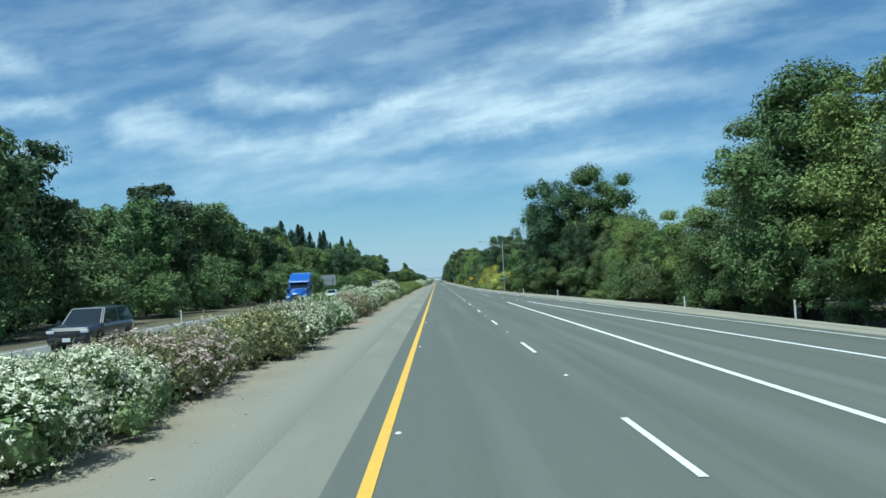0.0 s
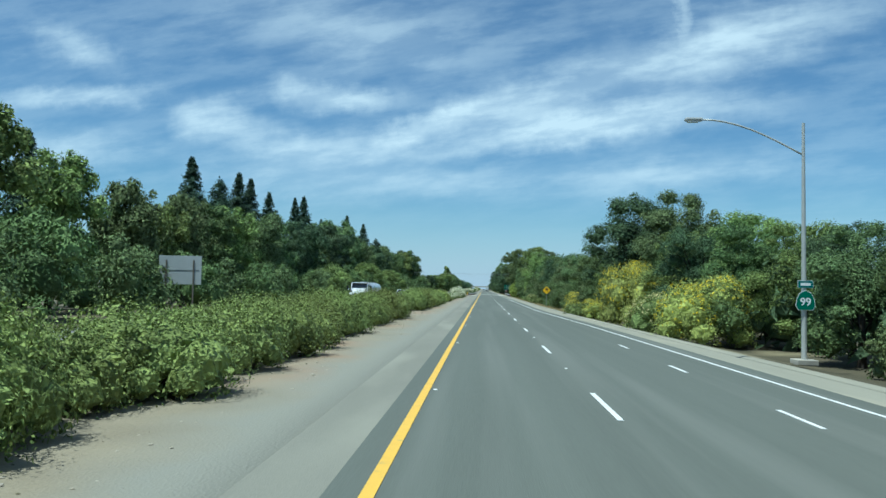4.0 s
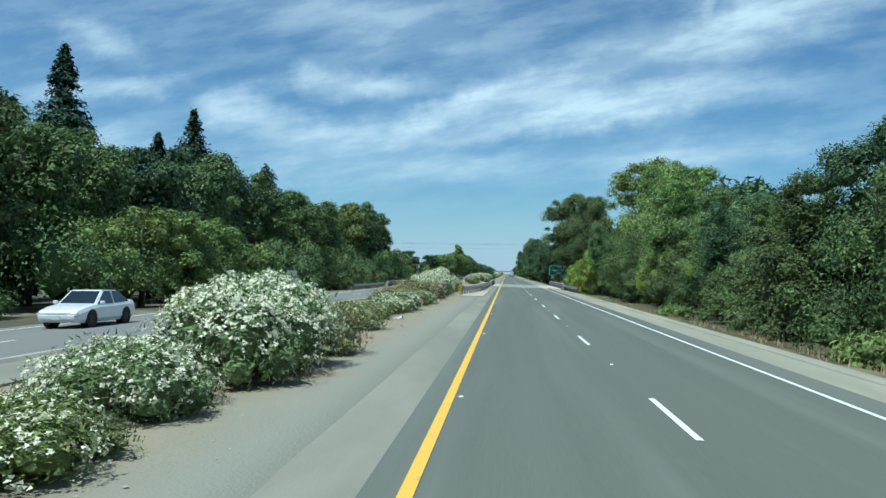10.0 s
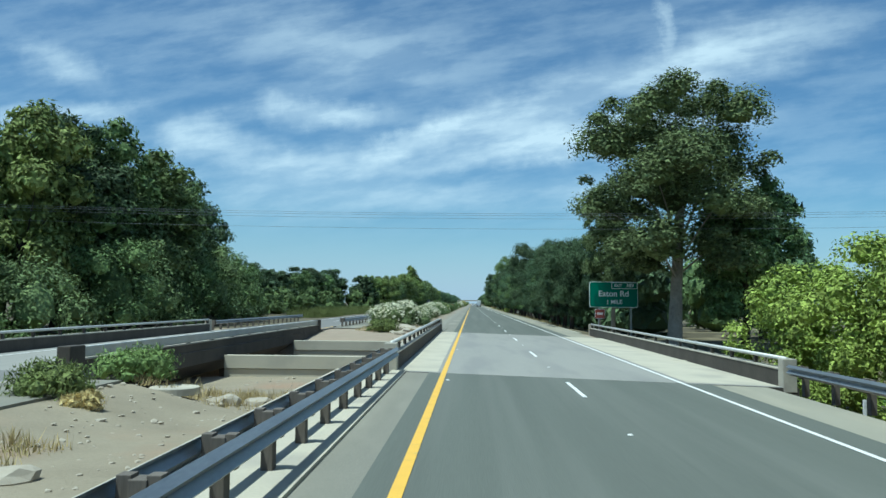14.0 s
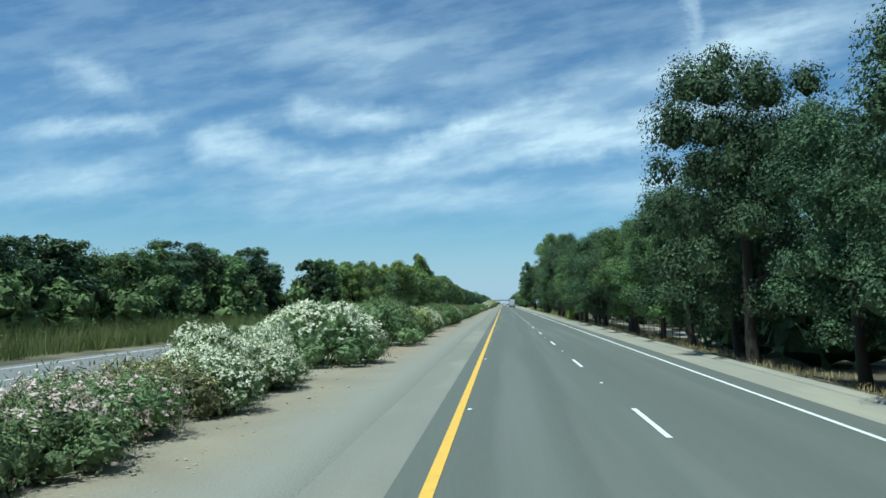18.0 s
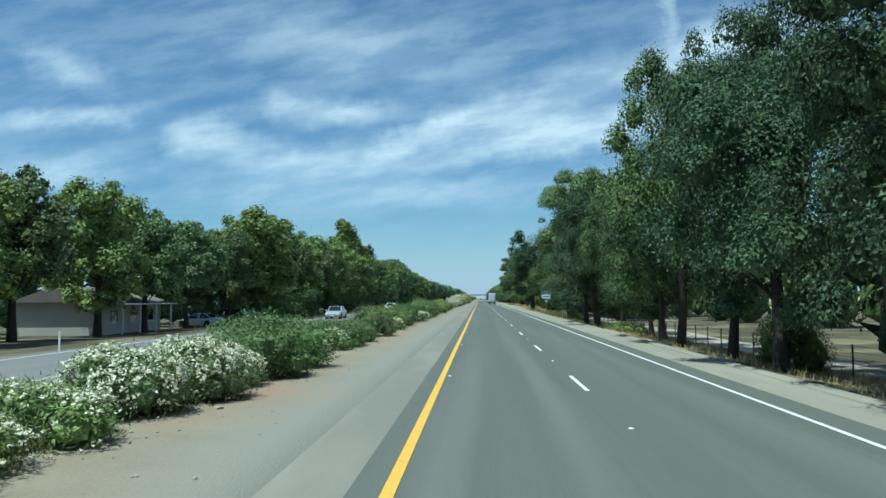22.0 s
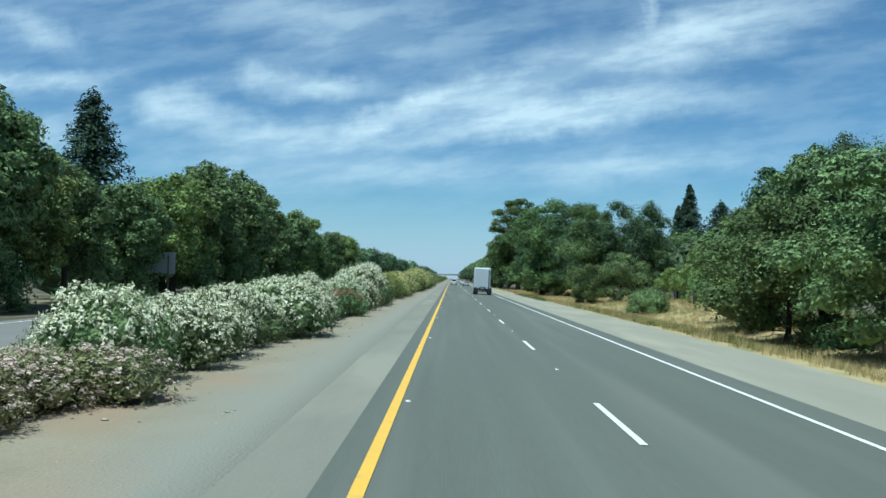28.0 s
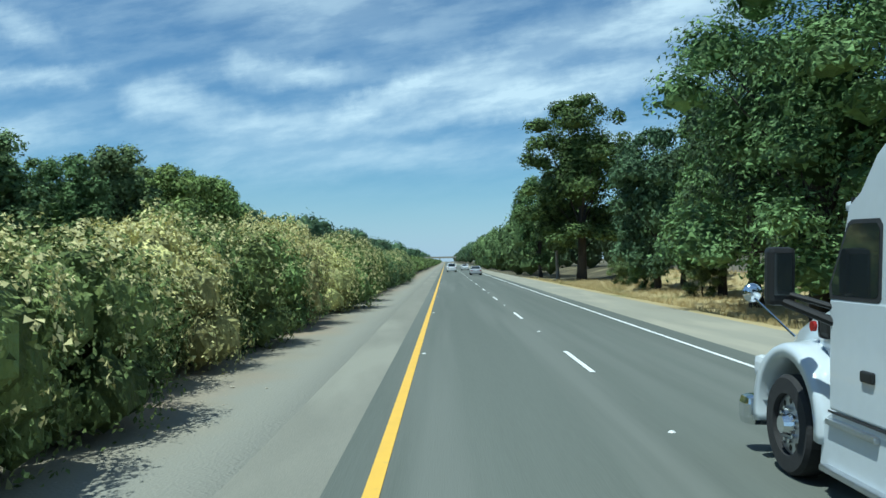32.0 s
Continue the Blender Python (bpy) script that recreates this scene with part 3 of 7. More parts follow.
def leaves(points, normals, size, rng, slim=0.5, up=0.0, quad=False):
    """One small pointed blade at each point, facing roughly along its normal."""
    n = len(points)
    nrm = unit(normals + np.array((0, 0, 0.3)) + rng.normal(0, 0.48, (n, 3)))
    along = unit(np.cross(nrm, unit(rng.normal(0, 1, (n, 3)))) + np.array([0, 0, up]))
    side = unit(np.cross(nrm, along))
    s = size * rng.uniform(0.6, 1.35, (n, 1))
    a = points - along * s * 0.5 - side * s * slim * 0.5
    b = points - along * s * 0.5 + side * s * slim * 0.5
    c = points + along * s * 0.62 + nrm * s * 0.12
    if quad:
        a = points - along * s * 0.5
        b = points + side * s * slim * 0.5
        d = points - side * s * slim * 0.5
        v = np.stack([a, b, c, d], 1).reshape(-1, 3)
        f = np.arange(4 * n).reshape(-1, 4)
    else:
        v = np.stack([a, b, c], 1).reshape(-1, 3)
        f = np.arange(3 * n).reshape(-1, 3)
    return v, f


def lump_leaves(lumps, count, size, rng, slim=0.5, up=0.15, low=-0.55, quad=False, shell=(0.86, 1.12)):
    c = np.array([l[0] for l in lumps])
    r = np.array([l[1] for l in lumps])
    w = (r[:, 0] * r[:, 2])
    idx = rng.choice(len(lumps), int(count * 1.9), p=w / w.sum())
    d = unit(rng.normal(0, 1, (len(idx), 3)))
    d[:, 2] = np.where(d[:, 2] < low, -d[:, 2], d[:, 2])
    p = c[idx] + (d * rng.uniform(*shell, (len(idx), 1)) + rng.normal(0, 0.09, d.shape)) * r[idx]
    keep = np.ones(len(p), bool)
    for k in range(len(lumps)):
        inside = (np.sum(((p - c[k]) / r[k]) ** 2, 1) < 0.62) & (idx != k)
        keep &= ~inside
    p, d = p[keep][:count], d[keep][:count]
    return leaves(p, d, size, rng, slim, up, quad)


def lump_core(lumps, rng, scale=0.86, fine=False):
    V, F, off = [], [], 0
    bv, bf = (ICO2_V, ICO2_F) if fine else (ICO_V, ICO_F)
    for c, r in lumps:
        v = bv * np.array(r) * scale * rng.uniform(0.8, 1.12, (len(bv), 1)) + np.array(c)
        V.append(v)
        F.append(bf + off)
        off += len(v)
    return np.concatenate(V), np.concatenate(F)


def join(*pieces):
    V, F, off = [], [], 0
    for v, f in pieces:
        V.append(np.asarray(v))
        F += [tuple(int(i) + off for i in t) for t in f]
        off += len(v)
    return np.concatenate(V), F


def trunk_mesh(path, radii, seg=8):
    V, F = [], []
    for (x, y, z), r in zip(path, radii):
        for i in range(seg):
            a = 2 * math.pi * i / seg
            V.append((x + r * math.cos(a), y + r * math.sin(a), z))
    for j in range(len(path) - 1):
        for i in range(seg):
            F.append((j * seg + i, j * seg + (i + 1) % seg, (j + 1) * seg + (i + 1) % seg, (j + 1) * seg + i))
    return np.array(V), F


def limb_mesh(p, q, r1, r2, seg=6, bend=0.0):
    p, q = np.array(p, float), np.array(q, float)
    d = q - p
    u = unit(np.cross(d, (0.3, 0.2, 1.0)))
    w = unit(np.cross(d, u))
    V, F = [], []
    for j, k in enumerate((0, 0.5, 1)):
        c = p + d * k + np.array((0, 0, bend * math.sin(math.pi * k)))
        r = r1 + (r2 - r1) * k
        for i in range(seg):
            a = 2 * math.pi * i / seg
            V.append(c + r * (u * math.cos(a) + w * math.sin(a)))
    for j in range(2):
        for i in range(seg):
            F.append((j * seg + i, j * seg + (i + 1) % seg, (j + 1) * seg + (i + 1) % seg, (j + 1) * seg + i))
    return np.array(V), F


PROTO = {}
USED = set()


def broadleaf(key, seed, h, r, base, count, leaf, mat_leaf, mat_bark, lumps_n=18, tall=1.0, name="tree", label="", trunk_r=0.3, lean=0.0, quad=False):
    rng = np.random.default_rng(seed)
    lumps = []
    cz, rz = (h + base) / 2, (h - base) / 2
    lumps_n = int(lumps_n * 1.5)
    for k in range(lumps_n):
        a, zz = rng.uniform(0, 2 * math.pi), rng.uniform(-0.88, 0.86)
        rad = math.sqrt(max(0.04, 1 - abs(zz) ** 2.6)) * math.sqrt(rng.uniform(0.12, 0.72)) * (1.0 if zz < 0.2 else 0.95)
        q = np.array((math.cos(a) * rad, math.sin(a) * rad, zz))
        widen = 1.0 - 0.12 * max(0, q[2])
        lr = rng.uniform(0.17, 0.32) * r * (1.12 - 0.25 * abs(q[2]))
        c = (q[0] * r * widen, q[1] * r * widen, cz + q[2] * rz)
        lumps.append((np.array(c), np.array((lr, lr, lr * rng.uniform(0.7, 0.95) * tall))))
    lumps.append((np.array((0, 0, cz)), np.array((r * 0.55, r * 0.55, rz * 0.7))))
    for k in range(lumps_n // 2):
        a = rng.uniform(0, 2 * math.pi)
        z = rng.uniform(-0.8, 0.95)
        rr = math.sqrt(max(0.05, 1 - abs(z) ** 2.4))
        lr = rng.uniform(0.08, 0.18) * r
        lumps.append((np.array((math.cos(a) * r * rr * 0.84, math.sin(a) * r * rr * 0.84, cz + z * rz * 0.9)), np.array((lr, lr, lr))))
    tops = max(c[2] + q[2] for c, q in lumps)
    wide = max(max(abs(c[0]) + q[0], abs(c[1]) + q[1]) for c, q in lumps)
    kz, kx = (h - base) / (tops - base), r / wide
    lumps = [(np.array((c[0] * kx, c[1] * kx, base + (c[2] - base) * kz)), q * np.array((kx, kx, kz))) for c, q in lumps]
    root = thing(name, Matrix(), label, "tree")
    top = cz + rz * 0.25
    path = [(0, 0, -0.4), (0, 0, 0.05), (lean * 0.3, 0.1, base * 0.7 + 0.6), (lean, 0.15, cz), (lean, 0, top)]
    pieces = [trunk_mesh(path, [trunk_r * 1.5, trunk_r * 1.15, trunk_r * 0.85, trunk_r * 0.6, trunk_r * 0.2])]
    for c, lr in lumps[:lumps_n:3]:
        z0 = base * 0.9 + (c[2] - base) * rng.uniform(0.15, 0.55)
        pieces.append(limb_mesh((lean * z0 / max(cz, 1), 0.05, max(z0, 0.6)), c, trunk_r * 0.22, trunk_r * 0.04, 5, rng.uniform(-0.6, 0.8)))
    mesh_ob("trunk", *join(*pieces), M[mat_bark], root, smooth=True)
    cv, cf = join(lump_core(lumps[:lumps_n], rng, 0.58), lump_core([lumps[lumps_n]], rng, 0.62))
    lv, lf = lump_leaves(lumps, count, leaf, rng, 0.66, 0.05, quad=quad, shell=(0.78, 1.12))
    inner = lump_leaves(lumps, int(count * 0.40), leaf * 1.55, rng, 0.85, 0.0, shell=(0.50, 0.80))
    mesh_ob("crown", *join((cv, cf), (lv, lf), inner), M[mat_leaf], root)
    PROTO[key] = root
    PROTO[key + "_h"] = h


def conifer(key, seed, h, r, count, leaf, mat_leaf="leaf_con", name="conifer_tree", label="", base=5.0, droop=0.25, sharp=1.15):
    rng = np.random.default_rng(seed)
    root = thing(name, Matrix(), label, "tree")
    mesh_ob("trunk", *trunk_mesh([(0, 0, -0.3), (0, 0, h * 0.4), (0.05, 0, h * 0.97)], [0.42, 0.25, 0.03]), M["bark"], root, smooth=True)
    # boughs in whorls, longest below, each hung with short sprays
    boughs = 130
    k = np.sort(rng.uniform(0.0, 1.0, boughs) ** 0.85)
    a = np.arange(boughs) * 2.4 + rng.normal(0, 0.25, boughs)
    zb = base + k * (h - base)
    reach = r * (1 - k) ** (0.95 / sharp) * rng.uniform(0.60, 1.15, boughs) * 1.12 + 0.08
    w = reach + 0.5
    idx = rng.choice(boughs, count, p=w / w.sum())
    t = rng.uniform(0.15, 1.0, count)
    out = np.stack([np.cos(a), np.sin(a), np.zeros(boughs)], 1)[idx]
    across = np.stack([-np.sin(a), np.cos(a), np.zeros(boughs)], 1)[idx]
    ln_ = reach[idx]
    p = out * (ln_ * t)[:, None] + across * (rng.normal(0, 1, count) * (0.05 + 0.24 * ln_ * (1.05 - 0.6 * t)))[:, None]
    p[:, 2] = zb[idx] - droop * ln_ * t ** 1.6 + rng.normal(0, 0.2, count)
    lv, lf = leaves(p, out * 0.9 + np.array((0, 0, 0.7)), leaf, rng, 0.45, -0.25)
    core = [(np.array((0, 0, base + (h - base) * q)), np.array((r * (1 - q) ** 0.9 * 0.30 + 0.05, r * (1 - q) ** 0.9 * 0.30 + 0.05, (h - base) * 0.07))) for q in np.linspace(0.04, 0.9, 12)]
    mesh_ob("crown", *join(lump_core(core, rng, 0.95), (lv, lf)), M[mat_leaf], root)
    PROTO[key], PROTO[key + "_h"] = root, h


def shrub(key, seed, w, h, count, leaf, mat_leaf, bloom=None, bloom_n=0, bloom_s=0.047, name="oleander_bush", label="", lumps_n=15, slim=0.34, up=0.25, top_only=False, category="bush", quad=False, tip=0.14):
    rng = np.random.default_rng(seed)
    root = thing(name, Matrix(), label, category)
    lumps = [(np.array((0, 0, h * 0.42)), np.array((w * 0.36, w * 0.36, h * 0.40)))]
    for k in range(lumps_n):
        a = rng.uniform(0, 6.3)
        rr = math.sqrt(rng.uniform(0.1, 1)) * w * 0.36
        s = rng.uniform(0.13, 0.25) * w
        zt = h * (1 - 0.45 * (rr / (w * 0.45)) ** 2) * rng.uniform(0.82, 1.0)
        lumps.append((np.array((math.cos(a) * rr, math.sin(a) * rr, max(zt - s * 0.9, s * 0.8))), np.array((s, s, s * 0.95))))
    for k in range(lumps_n // 2):
        a = k * 2.4 + rng.uniform(-0.3, 0.3)
        s = rng.uniform(0.12, 0.19) * w
        lumps.append((np.array((math.cos(a) * w * 0.36, math.sin(a) * w * 0.36, s * 0.75)), np.array((s, s, s * 0.9))))
    pieces = []
    for k in range(9):
        a = rng.uniform(0, 6.3)
        pieces.append(limb_mesh((0.12 * math.cos(a), 0.12 * math.sin(a), -0.1), (0.33 * w * math.cos(a), 0.33 * w * math.sin(a), h * rng.uniform(0.4, 0.7)), 0.025, 0.01, 4, 0.1))
    mesh_ob("stem", *join(*pieces), M["bark"], root)
    lv, lf = lump_leaves(lumps, count, leaf, rng, slim, up, -0.75, quad=quad, shell=(0.75, 1.16))
    tips = lump_leaves(lumps, int(count * tip) + 4, leaf * 1.15, rng, slim * 0.8, up + 0.9, -0.2, shell=(1.05, 1.30))
    inner = lump_leaves(lumps, int(count * 0.3), leaf * 1.5, rng, 0.7, 0.0, -0.75, shell=(0.55, 0.82))
    mesh_ob("foliage", *join(lump_core(lumps, rng, 0.66), (lv, lf), inner, tips), M[mat_leaf], root)
    if bloom:
        # each flower head is a tight handful of petals
        c = np.array([l[0] for l in lumps])
        r = np.array([l[1] for l in lumps])
        heads = max(1, bloom_n // 3)
        idx = rng.choice(lumps_n + 1, heads)
        d = unit(rng.normal(0, 1, (heads, 3)) + np.array((0, 0, 0.55)))
        if top_only:
            d = unit(d * np.array((1, 1, 0.4)) + np.array((0, 0, 0.9)))
        hp = c[idx] + d * r[idx] * rng.uniform(0.98, 1.16, (heads, 1))
        keep = np.ones(heads, bool)
        for k in range(len(lumps)):
            keep &= ~((np.sum(((hp - c[k]) / r[k]) ** 2, 1) < 0.8) & (idx != k))
        hp, d = hp[keep], d[keep]
        m = 6
        pts = np.repeat(hp, m, 0) + rng.normal(0, bloom_s * 0.75, (len(hp) * m, 3))
        pv, pf = leaves(pts, np.repeat(d, m, 0), bloom_s * 1.38, rng, 0.95, 0.0)
        mesh_ob("blossom", pv, pf, M[bloom], root)
    PROTO[key], PROTO[key + "_h"], PROTO[key + "_w"] = root, h, w


def place(key, x, y, z, h=None, turn=0.0, wide=1.0, group="", label="", lean=0.0):
    s = (h / PROTO[key + "_h"]) if h else 1.0
    m = pose(x, y, z, lean, 0, turn) @ Matrix.Diagonal((s * wide, s * wide, s, 1))
    root = PROTO[key]
    if key in USED:
        ob = copy_thing(root, m)
        ob.matrix_basis = m
    else:
        USED.add(key)
        ob = root
        ob.matrix_basis = m
    if group:
        ob["group"] = group
    if label:
        ob["label"] = label
    return ob


OAK = "dense green broadleaf tree standing beside the highway"
broadleaf("oak_a", 11, 12, 4.6, 1.0, 7000, 0.25, "leaf_oak", "bark", 20, label=OAK)
broadleaf("oak_b", 12, 12, 4.3, 0.8, 7000, 0.25, "leaf_dark", "bark", 20, label="dark green evergreen oak with a dense rounded crown")
broadleaf("oak_c", 13, 13, 4.2, 1.3, 7000, 0.25, "leaf_oak", "bark", 22, tall=1.2, label=OAK)
broadleaf("lite_a", 14, 12, 4.4, 1.2, 7000, 0.25, "leaf_light", "bark", 20, label="bright green leafy tree with an airy crown")
broadleaf("lite_b", 15, 12, 4.2, 1.8, 7000, 0.25, "leaf_syc", "bark", 22, label="grey-green leafy tree with sunlit outer leaves")
broadleaf("syc_a", 16, 20, 6.0, 5.2, 30000, 0.17, "leaf_syc", "bark_pale", 26, tall=1.1, trunk_r=0.36, lean=0.5, name="sycamore_tree", label="tall sycamore with a pale trunk and open crown")
broadleaf("syc_b", 17, 20, 5.2, 4.2, 30000, 0.17, "leaf_syc", "bark_pale", 24, tall=1.25, trunk_r=0.34, lean=-0.4, name="sycamore_tree", label="tall sycamore with a pale trunk and open crown")
broadleaf("row_a", 18, 11, 4.4, 1.2, 24000, 0.108, "leaf_dark", "bark", 22, trunk_r=0.26, lean=-0.5, label="roadside tree with a dark bare trunk and overhanging crown")
broadleaf("row_b", 19, 11, 4.2, 0.9, 24000, 0.108, "leaf_oak", "bark", 22, trunk_r=0.24, lean=0.4, label="roadside tree with a dark bare trunk and overhanging crown")
broadleaf("thick_a", 20, 6, 3.2, 0.1, 4400, 0.20, "leaf_dark", "bark", 14, trunk_r=0.12, label="low dense thicket tree with foliage down to the ground")
broadleaf("thick_b", 21, 6, 3.2, 0.1, 4400, 0.20, "leaf_oak", "bark", 14, trunk_r=0.12, label="low dense thicket tree with foliage down to the ground")
broadleaf("thick_l", 22, 6, 3.4, 0.1, 4400, 0.20, "leaf_lime", "bark", 14, trunk_r=0.12, label="low bright green thicket tree with foliage down to the ground")
broadleaf("near_a", 61, 12, 4.6, 0.7, 17000, 0.132, "leaf_oak", "bark", 22, label=OAK)
broadleaf("near_b", 62, 12, 4.4, 0.5, 17000, 0.132, "leaf_dark", "bark", 22, label="dark green evergreen oak with a dense rounded crown")
broadleaf("near_c", 63, 12, 4.5, 0.9, 17000, 0.132, "leaf_light", "bark", 22, label="bright green leafy tree with an airy crown")
broadleaf("near_d", 64, 12, 4.3, 0.7, 17000, 0.132, "leaf_syc", "bark", 22, label="grey-green leafy tree with sunlit outer leaves")
broadleaf("low_thick_a", 65, 6, 3.2, 0.05, 10000, 0.115, "leaf_oak", "bark", 16, trunk_r=0.12, label="low dense thicket tree with foliage down to the ground")
broadleaf("low_thick_b", 66, 6, 3.2, 0.05, 10000, 0.115, "leaf_syc", "bark", 16, trunk_r=0.12, label="low grey-green thicket tree with foliage down to the ground")
broadleaf("low_thick_l", 67, 6, 3.3, 0.05, 10000, 0.115, "leaf_lime", "bark", 18, trunk_r=0.12, label="low bright green thicket tree with foliage down to the ground")
broadleaf("thick_m", 68, 6, 3.4, 0.1, 4400, 0.20, "leaf_light", "bark", 14, trunk_r=0.12, label="low light green thicket tree with foliage down to the ground")
broadleaf("far_a", 23, 13, 5.0, 0.8, 2200, 0.62, "leaf_oak", "bark", 16, label="green broadleaf tree in the wooded belt behind the road")
broadleaf("far_b", 24, 13, 4.8, 0.6, 2200, 0.62, "leaf_dark", "bark", 16, label="dark green broadleaf tree in the wooded belt behind the road")
broadleaf("far_c", 25, 13, 4.6, 1.0, 2200, 0.62, "leaf_light", "bark", 16, label="light green broadleaf tree in the wooded belt behind the road")
broadleaf("poplar", 26, 20, 3.0, 5.0, 6000, 0.30, "leaf_light", "bark", 16, tall=1.7, label="tall narrow feathery tree rising above its neighbours")
broadleaf("pine", 27, 20, 6.2, 3.0, 12000, 0.28, "leaf_pine", "bark", 26, tall=0.75, trunk_r=0.45, name="pine_tree", label="broad stone pine with dense yellow-green clumps")
conifer("con_a", 31, 20, 3.51, 11000, 0.34, label="tall dark conifer rising above the tree belt")
conifer("con_b", 32, 20, 2.97, 11000, 0.34, label="tall dark conifer rising above the tree belt")
conifer("con_c", 33, 18, 3.96, 11000, 0.34, sharp=1.5, label="broad dark conifer rising above the tree belt")

OLE = "oleander bush in the median"
shrub("white_a", 41, 3.6, 2.0, 3800, 0.105, "leaf_ole", "bloom_white", 4200, label="white-flowering " + OLE)
shrub("white_b", 42, 3.6, 2.0, 3800, 0.105, "leaf_ole", "bloom_white", 3300, label="white-flowering " + OLE)
shrub("white_c", 43, 3.8, 2.1, 3800, 0.105, "leaf_ole", "bloom_white", 5400, label="rounded oleander bush covered in white flowers")
shrub("pink_a", 44, 3.6, 1.8, 3800, 0.105, "leaf_olive", "bloom_pink", 2600, label="pale pink-flowering " + OLE)
shrub("pink_b", 45, 3.6, 1.8, 3800, 0.105, "leaf_ole", "bloom_pink", 1950, label="pale pink-flowering " + OLE)
shrub("mixed_a", 46, 3.4, 1.6, 3800, 0.105, "leaf_shrub", "bloom_white", 2300, label="green " + OLE + " with a few white flowers")
shrub("mixed_b", 47, 3.4, 1.6, 3800, 0.105, "leaf_olive", "bloom_straw", 750, label="faded " + OLE + " with withered flower heads")
shrub("green_a", 48, 3.6, 2.0, 5200, 0.085, "leaf_hedge", label="plain green " + OLE, quad=True, slim=0.5, up=0.05, tip=0.04, lumps_n=20)
shrub("green_b", 49, 3.6, 2.0, 5200, 0.085, "leaf_hedge", label="plain green " + OLE, quad=True, slim=0.5, up=0.05, tip=0.04, lumps_n=20)
shrub("dark_a", 50, 3.4, 2.2, 5200, 0.085, "leaf_oak", label="dark green " + OLE, quad=True, slim=0.5, up=0.05, tip=0.05, lumps_n=20)
shrub("red_a", 51, 2.6, 1.8, 3800, 0.105, "leaf_ole", "bloom_red", 2200, 0.034, label="red-flowering " + OLE, top_only=True)
shrub("yellow_a", 52, 4.2, 2.8, 8000, 0.075, "leaf_yellow", "bloom_straw", 5200, 0.045, label="tall yellow-green " + OLE + " with straw seed heads", slim=0.6, up=0.0, tip=0.0, lumps_n=30, quad=True)
shrub("yellow_b", 53, 4.2, 2.8, 8000, 0.075, "leaf_shrub", "bloom_straw", 3600, 0.045, label="tall yellow-green " + OLE + " with dull seed heads", slim=0.6, up=0.0, tip=0.0, lumps_n=30, quad=True)
shrub("hedge_a", 54, 4.4, 3.2, 4600, 0.12, "leaf_shrub", "bloom_straw", 1500, label="tall green oleander of the median hedge", slim=0.5, up=0.05, tip=0.02, lumps_n=24)
shrub("hedge_b", 55, 4.4, 3.2, 4600, 0.12, "leaf_ole", "bloom_straw", 900, label="tall green oleander of the median hedge", slim=0.5, up=0.05, tip=0.02, lumps_n=24)
shrub("grey_a", 56, 3.4, 2.2, 4200, 0.11, "leaf_syc", label="grey-green shrub with open branches", slim=0.25)
shrub("dry_a", 57, 1.8, 0.8, 838, 0.202, "leaf_dry", label="dry brown weeds at the verge", name="dry_weeds", up=1.5, slim=0.14, lumps_n=6)
shrub("gold_a", 58, 4.0, 2.8, 6500, 0.085, "leaf_fresh", "bloom_yellow", 4200, 0.03, name="broom_bush", label="yellow-flowering broom bush at the roadside")
shrub("lime_a", 60, 3.6, 2.0, 5600, 0.088, "leaf_fresh", label="bright yellow-green " + OLE, slim=0.5, up=0.05, lumps_n=22, tip=0.05, quad=True)
shrub("low_a", 59, 2.4, 1.1, 1317, 0.118, "leaf_shrub", name="low_bush", label="low green bush at the verge", slim=0.4)

